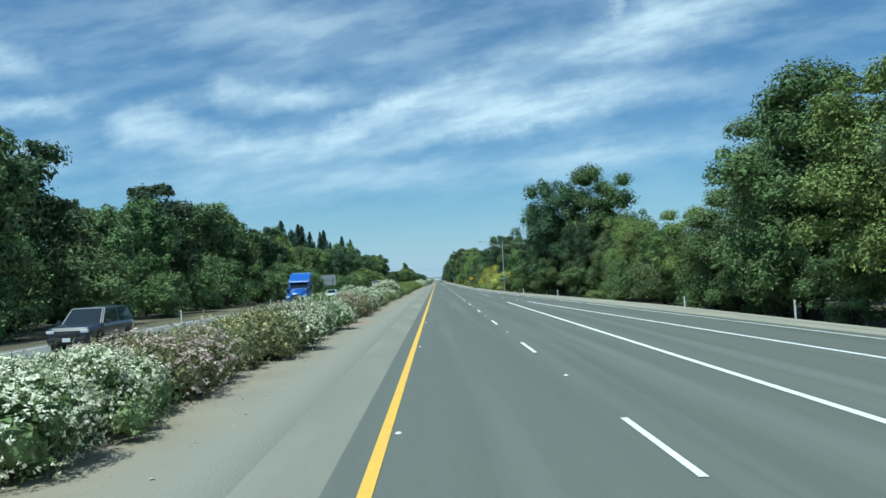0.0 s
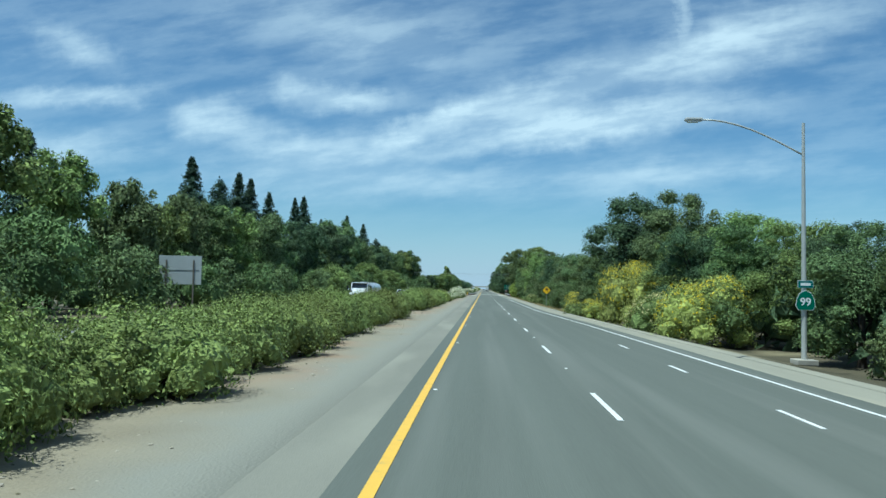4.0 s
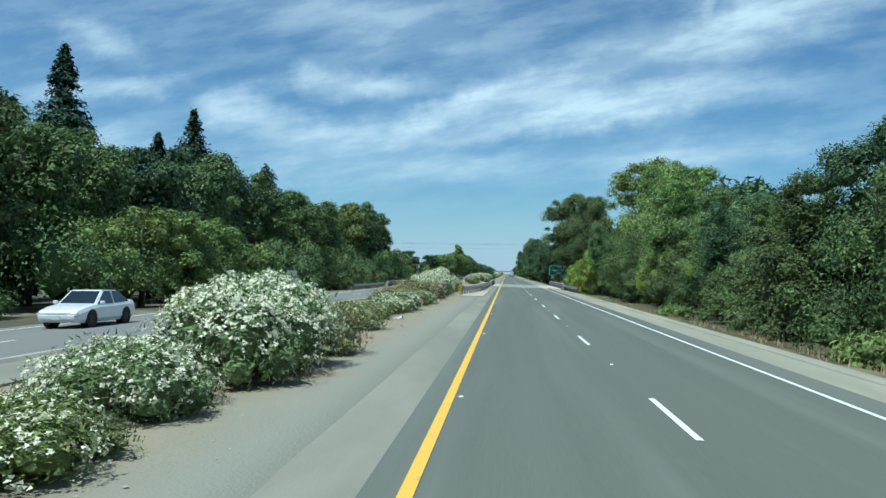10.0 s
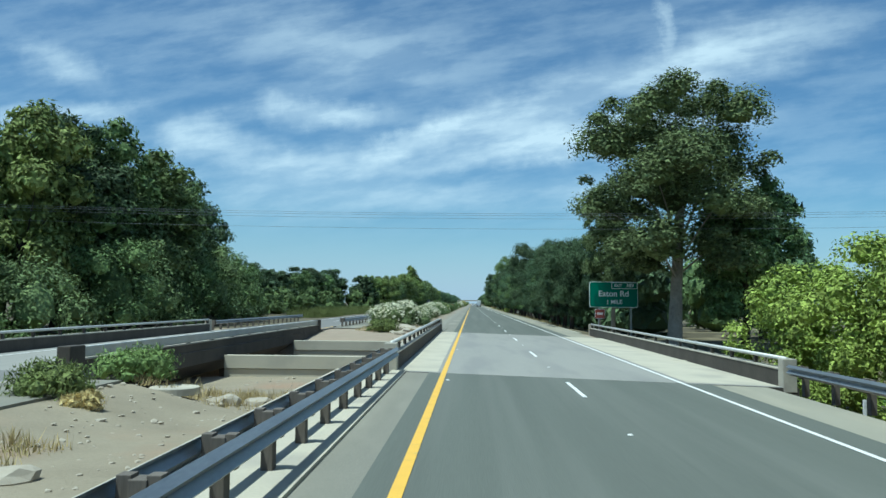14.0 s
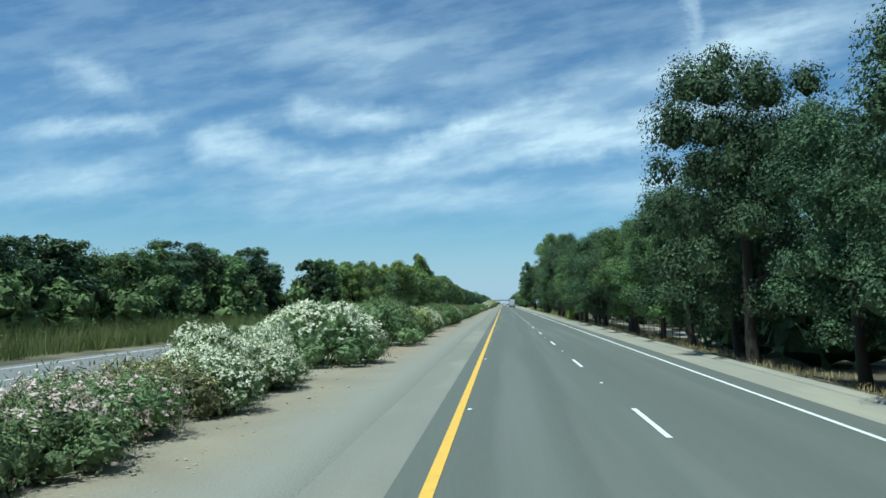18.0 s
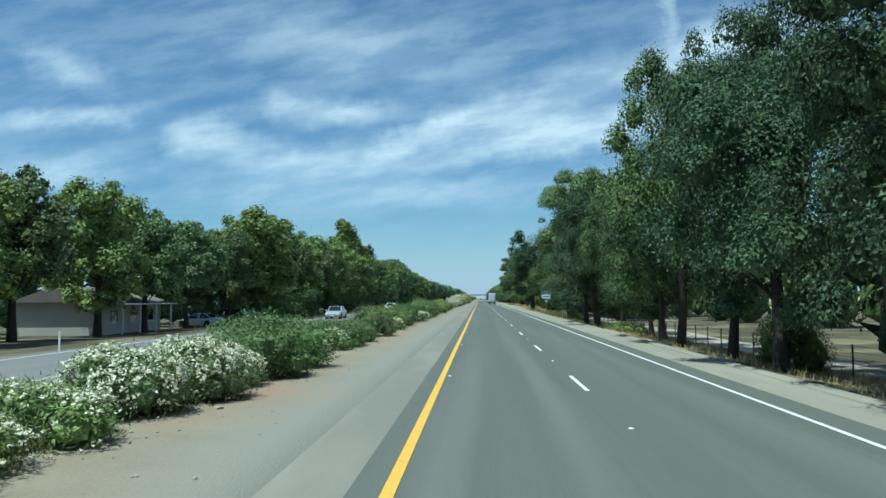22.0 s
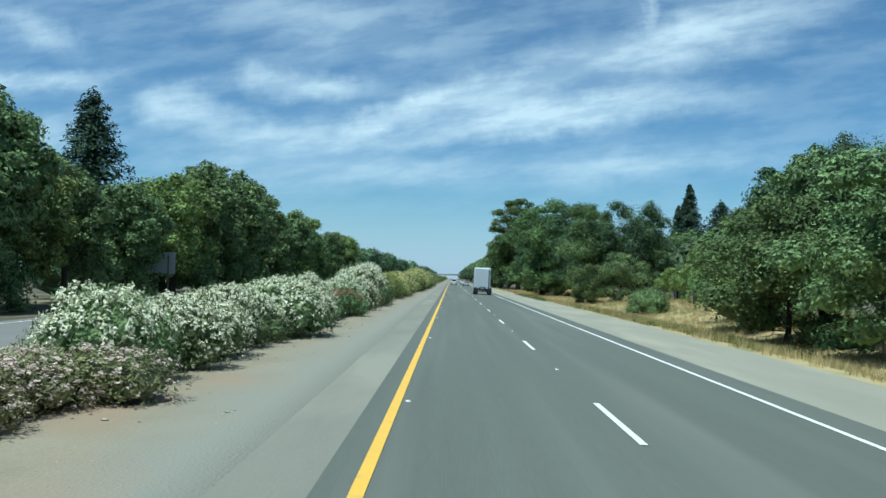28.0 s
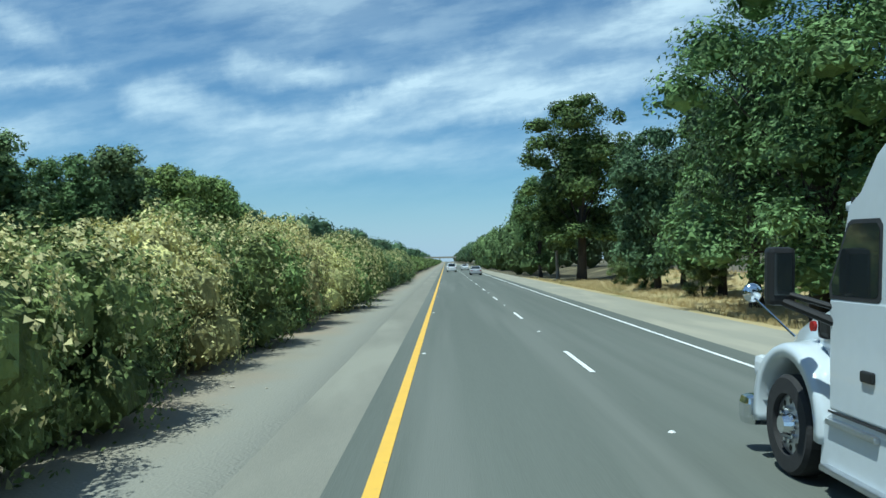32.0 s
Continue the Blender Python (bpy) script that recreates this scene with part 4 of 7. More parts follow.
# median planting, as stretches: start, end, height, kinds
MEDIAN = [
    (4, 9.5, 1.35, "pink_a white_b"), (9.5, 15, 1.5, "white_a white_c"), (15.5, 21, 1.4, "pink_a mixed_b"), (21, 26, 1.4, "pink_b mixed_b"), (26, 37, 1.6, "white_b white_a pink_b"), (37, 43, 1.6, "white_b mixed_a"),
    (43, 56, 1.5, "pink_a pink_b"), (56, 61, 1.5, "white_b pink_b"), (61, 66, 1.95, "white_a white_b"), (66.5, 72, 2.05, "white_c white_a"), (72.5, 78, 1.25, "mixed_b mixed_a"), (78, 90, 1.4, "mixed_a white_b pink_b"), (90, 98, 1.55, "white_a white_b"), (98, 104, 1.35, "pink_a pink_b"),
    (110.5, 115, 1.5, "dark_a grey_a"), (117, 172, 1.9, "green_a green_b"), (184.2, 186.6, 2.1, "green_a"), (187, 226, 1.95, "green_a green_b"), (226, 238, 1.75, "lime_a"), (238, 258, 1.3, "mixed_a white_b green_a"), (258, 281, 1.25, "mixed_a white_b"),
    (281, 285.5, 0.95, "mixed_a white_b"), (286.5, 289, 1.3, "white_b"), (290, 294, 2.2, "white_c white_a"), (295, 302, 1.2, "white_b mixed_b"), (302, 307, 1.1, "mixed_b red_a"), (307, 320, 0.85, "mixed_a mixed_b"), (320, 330, 1.2, "white_b pink_b mixed_b"), (330, 343, 1.65, "pink_a pink_b mixed_b"),
    (343, 352, 2.2, "white_a white_c pink_b"), (461, 478, 1.7, "white_b mixed_a"), (478, 492, 1.6, "mixed_b white_b pink_a"), (492, 502, 1.6, "white_a white_c"), (502, 508, 1.4, "mixed_b pink_b"), (508, 516, 1.6, "white_c white_a"),
    (526, 532, 1.15, "mixed_a pink_b mixed_b"), (533, 540, 2.5, "grey_a"), (540, 546, 2.2, "yellow_b"), (546, 562, 1.8, "white_a white_b"), (562, 566, 1.7, "red_a mixed_a"), (566, 571, 2.3, "grey_a dark_a"), (571, 582, 2.6, "dark_a grey_a"),
    (582, 588, 1.8, "grey_a mixed_a"), (588.5, 591, 2.0, "white_b"), (592, 599, 2.3, "dark_a"), (600, 603, 1.4, "mixed_a pink_b"), (603, 611, 2.2, "red_a dark_a dark_a"), (611, 618, 0.95, "mixed_a grey_a"), (618, 625, 1.4, "white_a"), (625, 631, 2.1, "dark_a"),
    (631, 640, 1.15, "grey_a mixed_a"), (640, 646, 1.35, "dark_a"), (648.5, 652, 1.75, "dark_a grey_a"), (653, 659, 0.95, "grey_a mixed_a"), (660.5, 668, 1.75, "green_a dark_a"), (670, 676, 1.75, "dark_a"), (677, 684, 1.1, "mixed_a white_b"), (685, 697, 2.0, "dark_a grey_a"),
    (697.5, 700, 1.7, "red_a"), (700, 704, 1.4, "white_b"), (704.5, 708, 1.5, "grey_a"), (709, 713, 2.1, "dark_a"), (715, 722, 2.1, "dark_a green_a"), (723, 730, 1.5, "mixed_a grey_a"), (731, 748, 1.95, "dark_a mixed_a white_b"), (748, 782, 1.7, "white_b mixed_a white_a"),
    (783, 788, 1.1, "white_b pink_a"), (788, 800, 1.9, "white_a white_b white_c"), (800, 812, 2.1, "white_c white_a"), (812.5, 817, 1.95, "red_a"), (817, 823, 2.0, "white_a"), (823, 828, 1.85, "pink_a"), (829.5, 834, 3.3, "white_c"), (836, 841, 1.5, "dark_a"),
    (849, 853, 2.7, "grey_a green_a"), (856.5, 867, 3.0, "yellow_a yellow_b"), (869.4, 870.6, 2.2, "yellow_b"), (877.4, 881.0, 2.6, "yellow_a"), (884.5, 892, 2.6, "yellow_b"), (892, 903, 3.4, "yellow_a yellow_b"), (903, 930, 3.8, "yellow_b hedge_a yellow_a"),
    (930, 992, 3.5, "hedge_a hedge_b yellow_b"),
]


def plant_median():
    rng = random.Random(5)
    for y0, y1, h, kinds in MEDIAN:
        kinds = kinds.split()
        y, k = y0 + 0.9, 0
        while y < y1:
            key = rng.choice(kinds)
            hh = h * rng.uniform(0.84, 1.14)
            target = min(4.2, max(3.0, h * 1.7)) * rng.uniform(0.85, 1.12)
            scale = hh / PROTO[key + "_h"]
            x = -5.58 + rng.uniform(-0.6, 0.35) - (0.2 if 2.6 < h and y < 884 else 0) + (0.3 if y > 892 else 0) + (0.65 if y < 64 else 0.9 if 281 < y < 296 else 0.0)
            place(key, x, y, 0.02, hh, rng.uniform(0, 360), target / (PROTO[key + "_w"] * scale), group="median oleander hedge")
            y += target * (rng.uniform(0.85, 1.12) if key in ("dark_a", "grey_a") else rng.uniform(0.66, 0.84))



plant_median()

# belts of trees: along the road, lateral place of the tall row, its height
LEFT = [(-10, 14, -34), (60, 15, -34), (70, 13.5, -34), (80, 9, -34), (90, 12, -34), (105, 14.5, -35), (125, 13, -34), (135, 14, -34), (145, 11, -33), (155, 14, -33), (165, 12.5, -33), (185, 10, -32), (200, 11, -32),
        (240, 11, -32), (255, 12.5, -32), (265, 11, -32), (285, 15, -33), (295, 16, -33), (305, 14, -33), (325, 13, -33), (365, 14, -33), (390, 14, -33), (415, 14.5, -33), (425, 12.5, -33), (440, 16.8, -34), (475, 16, -34),
        (492, 13, -37), (505, 9.5, -43), (520, 8.4, -46), (545, 9.4, -46), (600, 9.8, -46), (612, 12, -46), (632, 11.5, -42), (642, 11, -29), (675, 10.7, -28), (692, 9.8, -28), (702, 13.6, -28), (735, 12.6, -28), (750, 14, -28), (770, 13, -28), (800, 14, -29),
        (820, 12.7, -28), (832, 9.6, -28), (848, 10.8, -28), (862, 13.4, -28), (872, 15.8, -28), (883, 14.5, -28), (893, 10.5, -28), (905, 12, -28), (915, 12.6, -28), (928, 10.9, -28), (955, 11.3, -28), (972, 13.4, -28), (1000, 12.4, -28), (1060, 15, -30), (1500, 14, -30)]
RIGHT = [(-10, 11, 24), (30, 10.5, 23), (42, 13, 23), (52, 11.5, 23), (60, 8.5, 23), (72, 6.8, 22), (86, 8, 23), (100, 9, 25), (122, 9, 25), (129, 8, 20), (140, 6.0, 18.5), (155, 6.2, 18), (164, 7.6, 18), (184, 7.4, 18.5),
         (196, 7.6, 18.5), (208, 7.8, 18), (218, 8, 17), (235, 7.4, 17), (255, 8.9, 17), (288, 9.6, 17), (304, 10.6, 17), (318, 8.0, 17), (326, 7.4, 17.5), (338, 7.8, 18), (346, 10, 18.5), (354, 13.6, 19), (368, 16.2, 19.5), (378, 16.4, 19.5)]


def belt(table, y0, y1, gap, kinds, side, offset=0.0, factor=1.0, spread=1.2, group="", seed=1, wide=1.0, sink=0.0):
    rng = random.Random(seed)
    y = y0
    while y < y1:
        h, x = lerp(table, y)
        hh = h * factor * rng.uniform(0.98, 1.14)
        xx = x + offset + rng.uniform(-spread, spread)
        place(rng.choice(kinds), xx, y, ground_z(xx, y) - sink, hh, rng.uniform(0, 360), wide * rng.uniform(0.9, 1.15), group=group)
        y += gap * rng.uniform(0.8, 1.2) * max(0.6, hh / 12)


WL, WR = "tree belt west of the highway", "tree belt east of the highway"
NEAR = ["oak_a", "oak_b", "oak_c", "lite_b", "oak_b"]
FAR = ["far_a", "far_b", "far_b"]
# western belt: tall row and lower front
belt(LEFT, 22, 505, 8.4, ["oak_a", "lite_b", "oak_c", "oak_b", "lite_b", "lite_a"], -1, 0.0, 1.06, group=WL, seed=2)
belt(LEFT, 505, 640, 10, ["oak_b", "oak_a", "far_b"], -1, group=WL, seed=5, wide=1.35)
belt(LEFT, 640, 985, 8.4, ["lite_a", "lite_b", "oak_c", "lite_a", "lite_b"], -1, group=WL, seed=7, wide=1.1)
# eastern belt up to the creek
belt(RIGHT, 14, 345, 7.6, ["near_a", "near_d", "near_b", "near_d", "near_c", "near_a"], 1, group=WR, seed=12, wide=1.1)
belt(RIGHT, 345, 380, 6.6, ["near_c", "near_d", "near_c"], 1, group=WR, seed=16, wide=1.0)


def back_woods(table, y0, y1, offset, gap, seed, mat_key="leaf_dark", factor=1.0, leaf=0.82, per=260):
    """The trees behind the first rows, of which only parts show between them."""
    rng = np.random.default_rng(seed)
    lumps, y, n = [], y0, 0
    while y < y1:
        h, x = lerp(table, y)
        h = max(6.0, h * factor * rng.uniform(0.85, 1.05))
        xx = x + offset + rng.uniform(-2, 2)
        z = ground_z(xx, y)
        for k in range(6):
            r = rng.uniform(1.4, 2.4) * h / 12
            q = rng.normal(0, 1, 3)
            q = q / np.linalg.norm(q) * (0.7 if k else 0.0)
            lumps.append((np.array((xx + q[0] * 3.2, y + q[1] * 3.2, z + h * 0.52 + q[2] * h * 0.36)), np.array((r, r, r * 1.1)) * (1.0 if k else 1.5)))
        lumps.append((np.array((xx, y, z + h * 0.2)), np.array((2.6, 2.6, h * 0.24))))
        y += gap * rng.uniform(0.8, 1.2)
        n += 1
    v, f = join(lump_core(lumps, rng, 0.9), lump_leaves(lumps, n * per, leaf, rng, 0.6))
    tagged(mesh_ob("woodland", v, f, M[mat_key]), "dense dark green woods behind the roadside trees", "woods", kind="stuff")


back_woods(LEFT, 8, 640, -8, 7.5, 4)
back_woods(LEFT, 20, 640, -2.0, 11, 41, "leaf_oak", 0.6)
back_woods(LEFT, 505, 640, 5, 8, 42, "leaf_oak", 0.6)
back_woods(LEFT, 636, 1300, -8, 7.5, 8)
back_woods(LEFT, 985, 1270, 0, 8, 9)
back_woods(RIGHT, 8, 392, 8, 7.5, 14)
back_woods(RIGHT, 60, 392, 2, 9, 43, "leaf_dark", 0.6)


def thicket(table, y0, y1, offset, gap, seed, mat_key, factor, leaf, per, label):
    """A continuous low growth in front of a tree row, with foliage down to the ground."""
    rng = np.random.default_rng(seed)
    lumps, y, n = [], y0, 0
    while y < y1:
        h, x = lerp(table, y)
        h *= factor * rng.uniform(0.75, 1.1)
        xx = x + offset + rng.uniform(-0.9, 0.9)
        z = ground_z(xx, y)
        wide = h * 0.42
        for k in range(11):
            a, q = rng.uniform(0, 6.3), rng.uniform(0.1, 0.9)
            r = rng.uniform(0.11, 0.19) * h
            rad = wide * math.sqrt(rng.uniform(0.1, 1)) * math.sqrt(1 - q ** 3)
            lumps.append((np.array((xx + math.cos(a) * rad, y + math.sin(a) * rad * 1.2, z + q * h - r * 0.3)), np.array((r, r, r * 0.9))))
        lumps.append((np.array((xx, y, z + h * 0.38)), np.array((wide * 0.8, wide, h * 0.42))))
        y += gap * rng.uniform(0.8, 1.2)
        n += 1
    v, f = join(lump_core(lumps, rng, 0.6), lump_leaves(lumps, n * per, leaf, rng, 0.6, shell=(0.7, 1.18)))
    tagged(mesh_ob("thicket", v, f, M[mat_key]), label, "thicket", kind="stuff")


LOW = "dense low green thicket in front of the roadside trees"
thicket(LEFT, 20, 500, 6.4, 15, 51, "leaf_oak", 0.56, 0.25, 2700, LOW)
thicket(LEFT, 27, 500, 6.6, 19, 52, "leaf_syc", 0.52, 0.25, 2700, "dense grey-green thicket in front of the roadside trees")
thicket(LEFT, 246, 352, 6.8, 16, 57, "leaf_light", 0.62, 0.2, 3400, "dense light green thicket in front of the roadside trees")
thicket(LEFT, 702, 985, 0.6, 17, 53, "leaf_oak", 0.5, 0.25, 2700, LOW)
thicket(LEFT, 710, 985, 0.6, 21, 54, "leaf_syc", 0.5, 0.25, 2700, LOW)
thicket(RIGHT, 60, 372, -2.5, 13, 55, "leaf_oak", 0.62, 0.13, 7600, LOW)
thicket(RIGHT, 66, 372, -2.4, 15, 56, "leaf_syc", 0.60, 0.13, 7600, "dense grey-green thicket in front of the roadside trees")


def spot(rows, group, spread=1.0):
    rng = random.Random(21)
    for key, x, y, h, wide in rows:
        place(key, x, y, ground_z(x, y) - 0.05, h, rng.uniform(0, 360), wide * spread, group=group)


spot([("con_b", -44, 230, 22, 1.0), ("con_a", -42, 247, 22, 0.9), ("con_b", -42, 254, 22, 0.9), ("con_a", -41, 263, 20.5, 0.9), ("con_c", -43, 240, 20, 0.8), ("con_b", -40, 280, 21.5, 0.7), ("con_a", -39.7, 287, 22.5, 0.85), ("con_b", -40.5, 310, 19.5, 0.7),
      ("con_b", -40, 345, 23.5, 0.9), ("con_a", -43, 342, 18, 1.0), ("con_a", -39.5, 374, 23.5, 0.9), ("con_b", -41.5, 368, 19.5, 1), ("con_c", -40.5, 379, 18, 1), ("con_c", -39.3, 404, 21.0, 0.9), ("con_a", -42, 399, 17.5, 1),
      ("con_a", -40, 180, 16, 1), ("con_b", -41, 160, 18, 1), ("con_a", 40.3, 294.7, 20.2, 1.2), ("con_c", 41, 277.7, 18.6, 0.9), ("con_a", 36, 300, 16, 1.1), ("con_b", 42, 312, 17, 1),
      ("con_c", -33, 846, 19.5, 0.8), ("con_b", 55, 952, 24, 1), ("con_a", 52, 945, 20, 1), ("con_b", 49, 940, 18, 1), ("con_c", 58, 940, 19, 1), ("con_a", 31, 583, 20, 0.5), ("con_b", 32, 589, 20.5, 0.5), ("con_a", 33, 596, 21, 0.5),
      ("con_b", 34, 606, 20.5, 0.5)], "conifers above the tree belt", 1.55)
spot([("low_thick_l", 14.4, 396, 7.4, 1.0), ("low_thick_l", 14.2, 403, 7.2, 1.0), ("low_thick_l", 14.4, 410, 6.6, 1.1), ("low_thick_l", 14.6, 417.5, 6.4, 1.1), ("low_thick_l", 17.5, 424, 6.6, 1.3), ("near_b", 16.5, 386, 9.0, 0.9), ("syc_a", 13.8, 398, 15.6, 0.8), ("syc_b", 14.4, 387, 10.8, 0.9), 
      ("low_thick_l", 19.5, 404, 7.0, 1.3), ("low_thick_l", 19.5, 414, 6.6, 1.3), ("syc_a", 15.8, 443, 20.5, 1.4), ("syc_b", 14.0, 458, 15, 0.8), ("oak_a", 22, 446, 13, 1), ("far_b", 27, 456, 14, 1),
      ("oak_b", 17, 468, 11, 1), ("syc_b", 22, 370, 16.5, 1.0), ("near_b", 17.0, 196.5, 13.6, 1.2), ("near_d", 20, 188, 13, 1.1)], "trees along the creek")
ROWY = [(468, 9.4), (475, 9.6), (482, 10.4), (490, 10.2), (497, 9.8), (504, 9.4), (511, 9.2), (519, 9.2), (528, 13.2), (535, 10.6), (541, 9.4), (549, 9.8), (556, 9.4), (563, 9.4), (570, 10.2), (577, 10), (584, 9.2), (591, 9.8), (598, 9.8), (604, 10.4), (611, 11.2), (618, 11.6), (625, 12.4),
        (632, 11.4), (639, 14.8), (646, 15.4), (653, 9.4), (660, 9.2), (667, 12.4), (675, 11.6), (683, 9.2), (691, 8.4), (699, 8.8), (707, 9.2)]


def east_row():
    rng = random.Random(31)
    for y, h in ROWY:
        h *= 1.05
        x = 12.3 + rng.uniform(-0.9, 0.9)
        key = rng.choice(["row_a", "row_b", "row_a"]) if h < 15 else rng.choice(["row_b", "row_a"])
        place(key, x, y, ground_z(x, y) - 0.05, h, rng.uniform(0, 360), rng.uniform(0.9, 1.05) * (1.0 if h < 12.5 else 0.8 if h < 15 else 0.70), group=WR)


east_row()
EAST = [(460, 10, 19), (560, 9.5, 19), (620, 11, 19), (700, 13, 20), (780, 12, 24)]
back_woods(EAST, 462, 642, 0, 7.0, 44, "leaf_dark", 0.95)
back_woods(EAST, 466, 560, -2.6, 7.0, 48, "leaf_dark", 0.5)
back_woods(EAST, 702, 785, 0, 7.0, 46, "leaf_dark", 0.95)
back_woods(EAST, 462, 785, 12, 8.5, 45, "leaf_oak", 1.05)
spot([("near_b", 17.5, 113, 17.0, 0.98), ("near_a", 24.5, 111, 18.4, 1.1), ("near_b", 20.5, 106, 10, 0.9), ("near_b", 21, 117, 12, 0.9), ("near_b", 16.6, 119, 11.5, 0.85), ("low_thick_a", 15.2, 117, 6.2, 1.0), ("low_thick_a", 16.2, 109, 5.4, 1.0), ("low_thick_b", 19.5, 104, 5.0, 1.1), ("low_thick_l", 17.0, 350, 6.0, 1.0), ("low_thick_l", 16.6, 357, 6.2, 0.9), ("low_thick_b", 16.4, 365, 6.0, 1.0), ("low_thick_l", 17.0, 374, 5.6, 0.9), ("low_thick_b", 15.2, 380, 4.6, 1.0), ("low_thick_a", 15.0, 373.5, 4.2, 1.0), ("low_thick_a", 14.8, 387, 4.0, 1.0), ("low_thick_b", 15.2, 361, 4.2, 1.0), ("near_d", 22, 45, 13, 1.1), ("low_thick_a", 20.6, 46, 4.6, 1.0), ("low_thick_b", 20.8, 38, 4.4, 1.0), ("low_thick_a", 21.4, 54, 4.2, 1.0), ("low_thick_a", 22.4, 61, 4.6, 1.0), ("lite_a", -25.5, 331, 7.4, 1.25), ("lite_a", -25.8, 339, 7.8, 1.25), ("lite_a", -26.2, 347, 7.6, 1.2), ("thick_m", -25.5, 355, 5.6, 1.1), ("lite_a", -26.0, 292, 8.0, 1.2), ("lite_a", -26.5, 300, 8.4, 1.2), ("oak_a", -33, 458, 19, 1.1), ("oak_b", -34, 449, 18, 1.0), ("lite_b", -27, 45, 12, 1.0), ("syc_a", 17.1, 729, 24.0, 1.15), ("syc_b", 21, 731, 22, 1.0), ("oak_b", 20, 716, 15, 1), ("oak_b", 22, 740, 15, 1), ("near_a", 14.2, 745, 14, 0.9), ("near_b", 12.4, 773, 17.2, 1.0), ("near_b", 18.5, 786, 15.5, 0.9), ("low_thick_a", 16.5, 768, 5.5, 1.0), ("oak_b", 20, 770, 15, 1.0),
      ("far_b", 30, 735, 14, 1), ("far_b", 30, 760, 14, 1), ("far_a", 32, 775, 13, 1), ("oak_c", 22, 786, 12, 1), ("near_b", 22, 812, 10.5, 1.0), ("low_thick_a", 17.8, 813, 7.6, 1.15), ("low_thick_b", 18.8, 805, 8.4, 1.15), ("low_thick_a", 19.6, 821, 7.6, 1.1), ("low_thick_a", 22, 829, 7.5, 1.1), ("low_thick_a", 18.8, 874, 5.2, 1.1), ("low_thick_b", 22.5, 873, 6.4, 1.1), ("lite_b", 23, 820, 10.6, 1), ("oak_b", 24, 828, 10.8, 1.0), ("oak_c", 26, 836, 10, 1),
      ("thick_m", 25.5, 853, 4.2, 0.8), ("lite_a", 28, 858, 6.5, 0.9), ("thick_a", 27, 846, 5, 0.9), ("near_a", 20.5, 884, 14.2, 1.1), ("near_b", 26, 881, 14.2, 1.1), ("thick_b", 18.6, 878, 5.2, 0.9), ("oak_c", 30, 890, 12, 1),
      ("near_a", 18.2, 922, 18.5, 1.25), ("near_b", 19.5, 933, 17, 1.0), ("near_b", 24.5, 916, 17, 1.2), ("low_thick_a", 21.5, 919, 5.5, 1.1), ("oak_a", 22, 946, 15.5, 0.9), ("oak_b", 20, 957, 15, 0.9), ("oak_c", 27, 938, 14, 0.9),
      ("pine", 20.0, 997, 26.0, 1.2), ("low_thick_b", 20.5, 946, 3.8, 1.0), ("low_thick_a", 19.5, 960, 3.4, 1.0), ("low_thick_b", 20, 971, 3.6, 1.0), ("oak_b", 25, 966, 14, 0.9), ("syc_b", 17.5, 1003, 18, 0.9), ("oak_c", 16.5, 1016, 17, 0.9), ("poplar", -29.3, 787, 21.8, 1.5), ("poplar", -31.5, 782, 18, 1.4)], "trees at the highway verge")
FARR = [(1000, 16, 20), (1030, 16, 18), (1200, 14, 17), (1500, 14, 18)]
back_woods([(860, 11, 37), (930, 12, 38), (1000, 14, 34), (1300, 14, 30)], 862, 1300, 0, 7, 47, "leaf_dark", 1.0)
back_woods(FARR, 1026, 1270, 0, 8, 15, "leaf_oak", 1.0)
back_woods([(760, 13, 46), (1000, 14, 48), (1200, 14, 40)], 790, 1020, 0, 8, 16, "leaf_oak", 1.0)


def woodland():
    """Far belt on both sides, too far off to count."""
    rng = np.random.default_rng(77)
    for side, x0 in ((-1, -30.0), (1, 18.0)):
        lumps = []
        for y in np.arange(1255, 2300, 7.0):
            h = rng.uniform(10, 15)
            for k in range(3):
                r = rng.uniform(2.2, 3.6)
                lumps.append((np.array((x0 + side * rng.uniform(-1.5, 6), y + rng.uniform(-3, 3), h * rng.uniform(0.35, 0.85))), np.array((r, r, r * 1.15))))
        v, f = join(lump_core(lumps, rng, 0.9), lump_leaves(lumps, 14000, 1.1, rng, 0.7))
        ob = mesh_ob("woodland", v, f, M["leaf_dark"])
        tagged(ob, "distant belt of dark green trees along the highway", "woods", kind="stuff")
    lumps = []
    for y in np.arange(992, 1700, 2.8):
        h = rng.uniform(2.4, 3.2)
        lumps.append((np.array((-5.7 + rng.uniform(-0.4, 0.4), y, h * 0.5)), np.array((2.0, 1.8, h * 0.52))))
    v, f = join(lump_core(lumps, rng, 0.9), lump_leaves(lumps, 14000, 0.42, rng, 0.5, 0.5))
    tagged(mesh_ob("hedge", v, f, M["leaf_shrub"]), "distant green median hedge of oleander", "hedge", kind="stuff")


woodland()


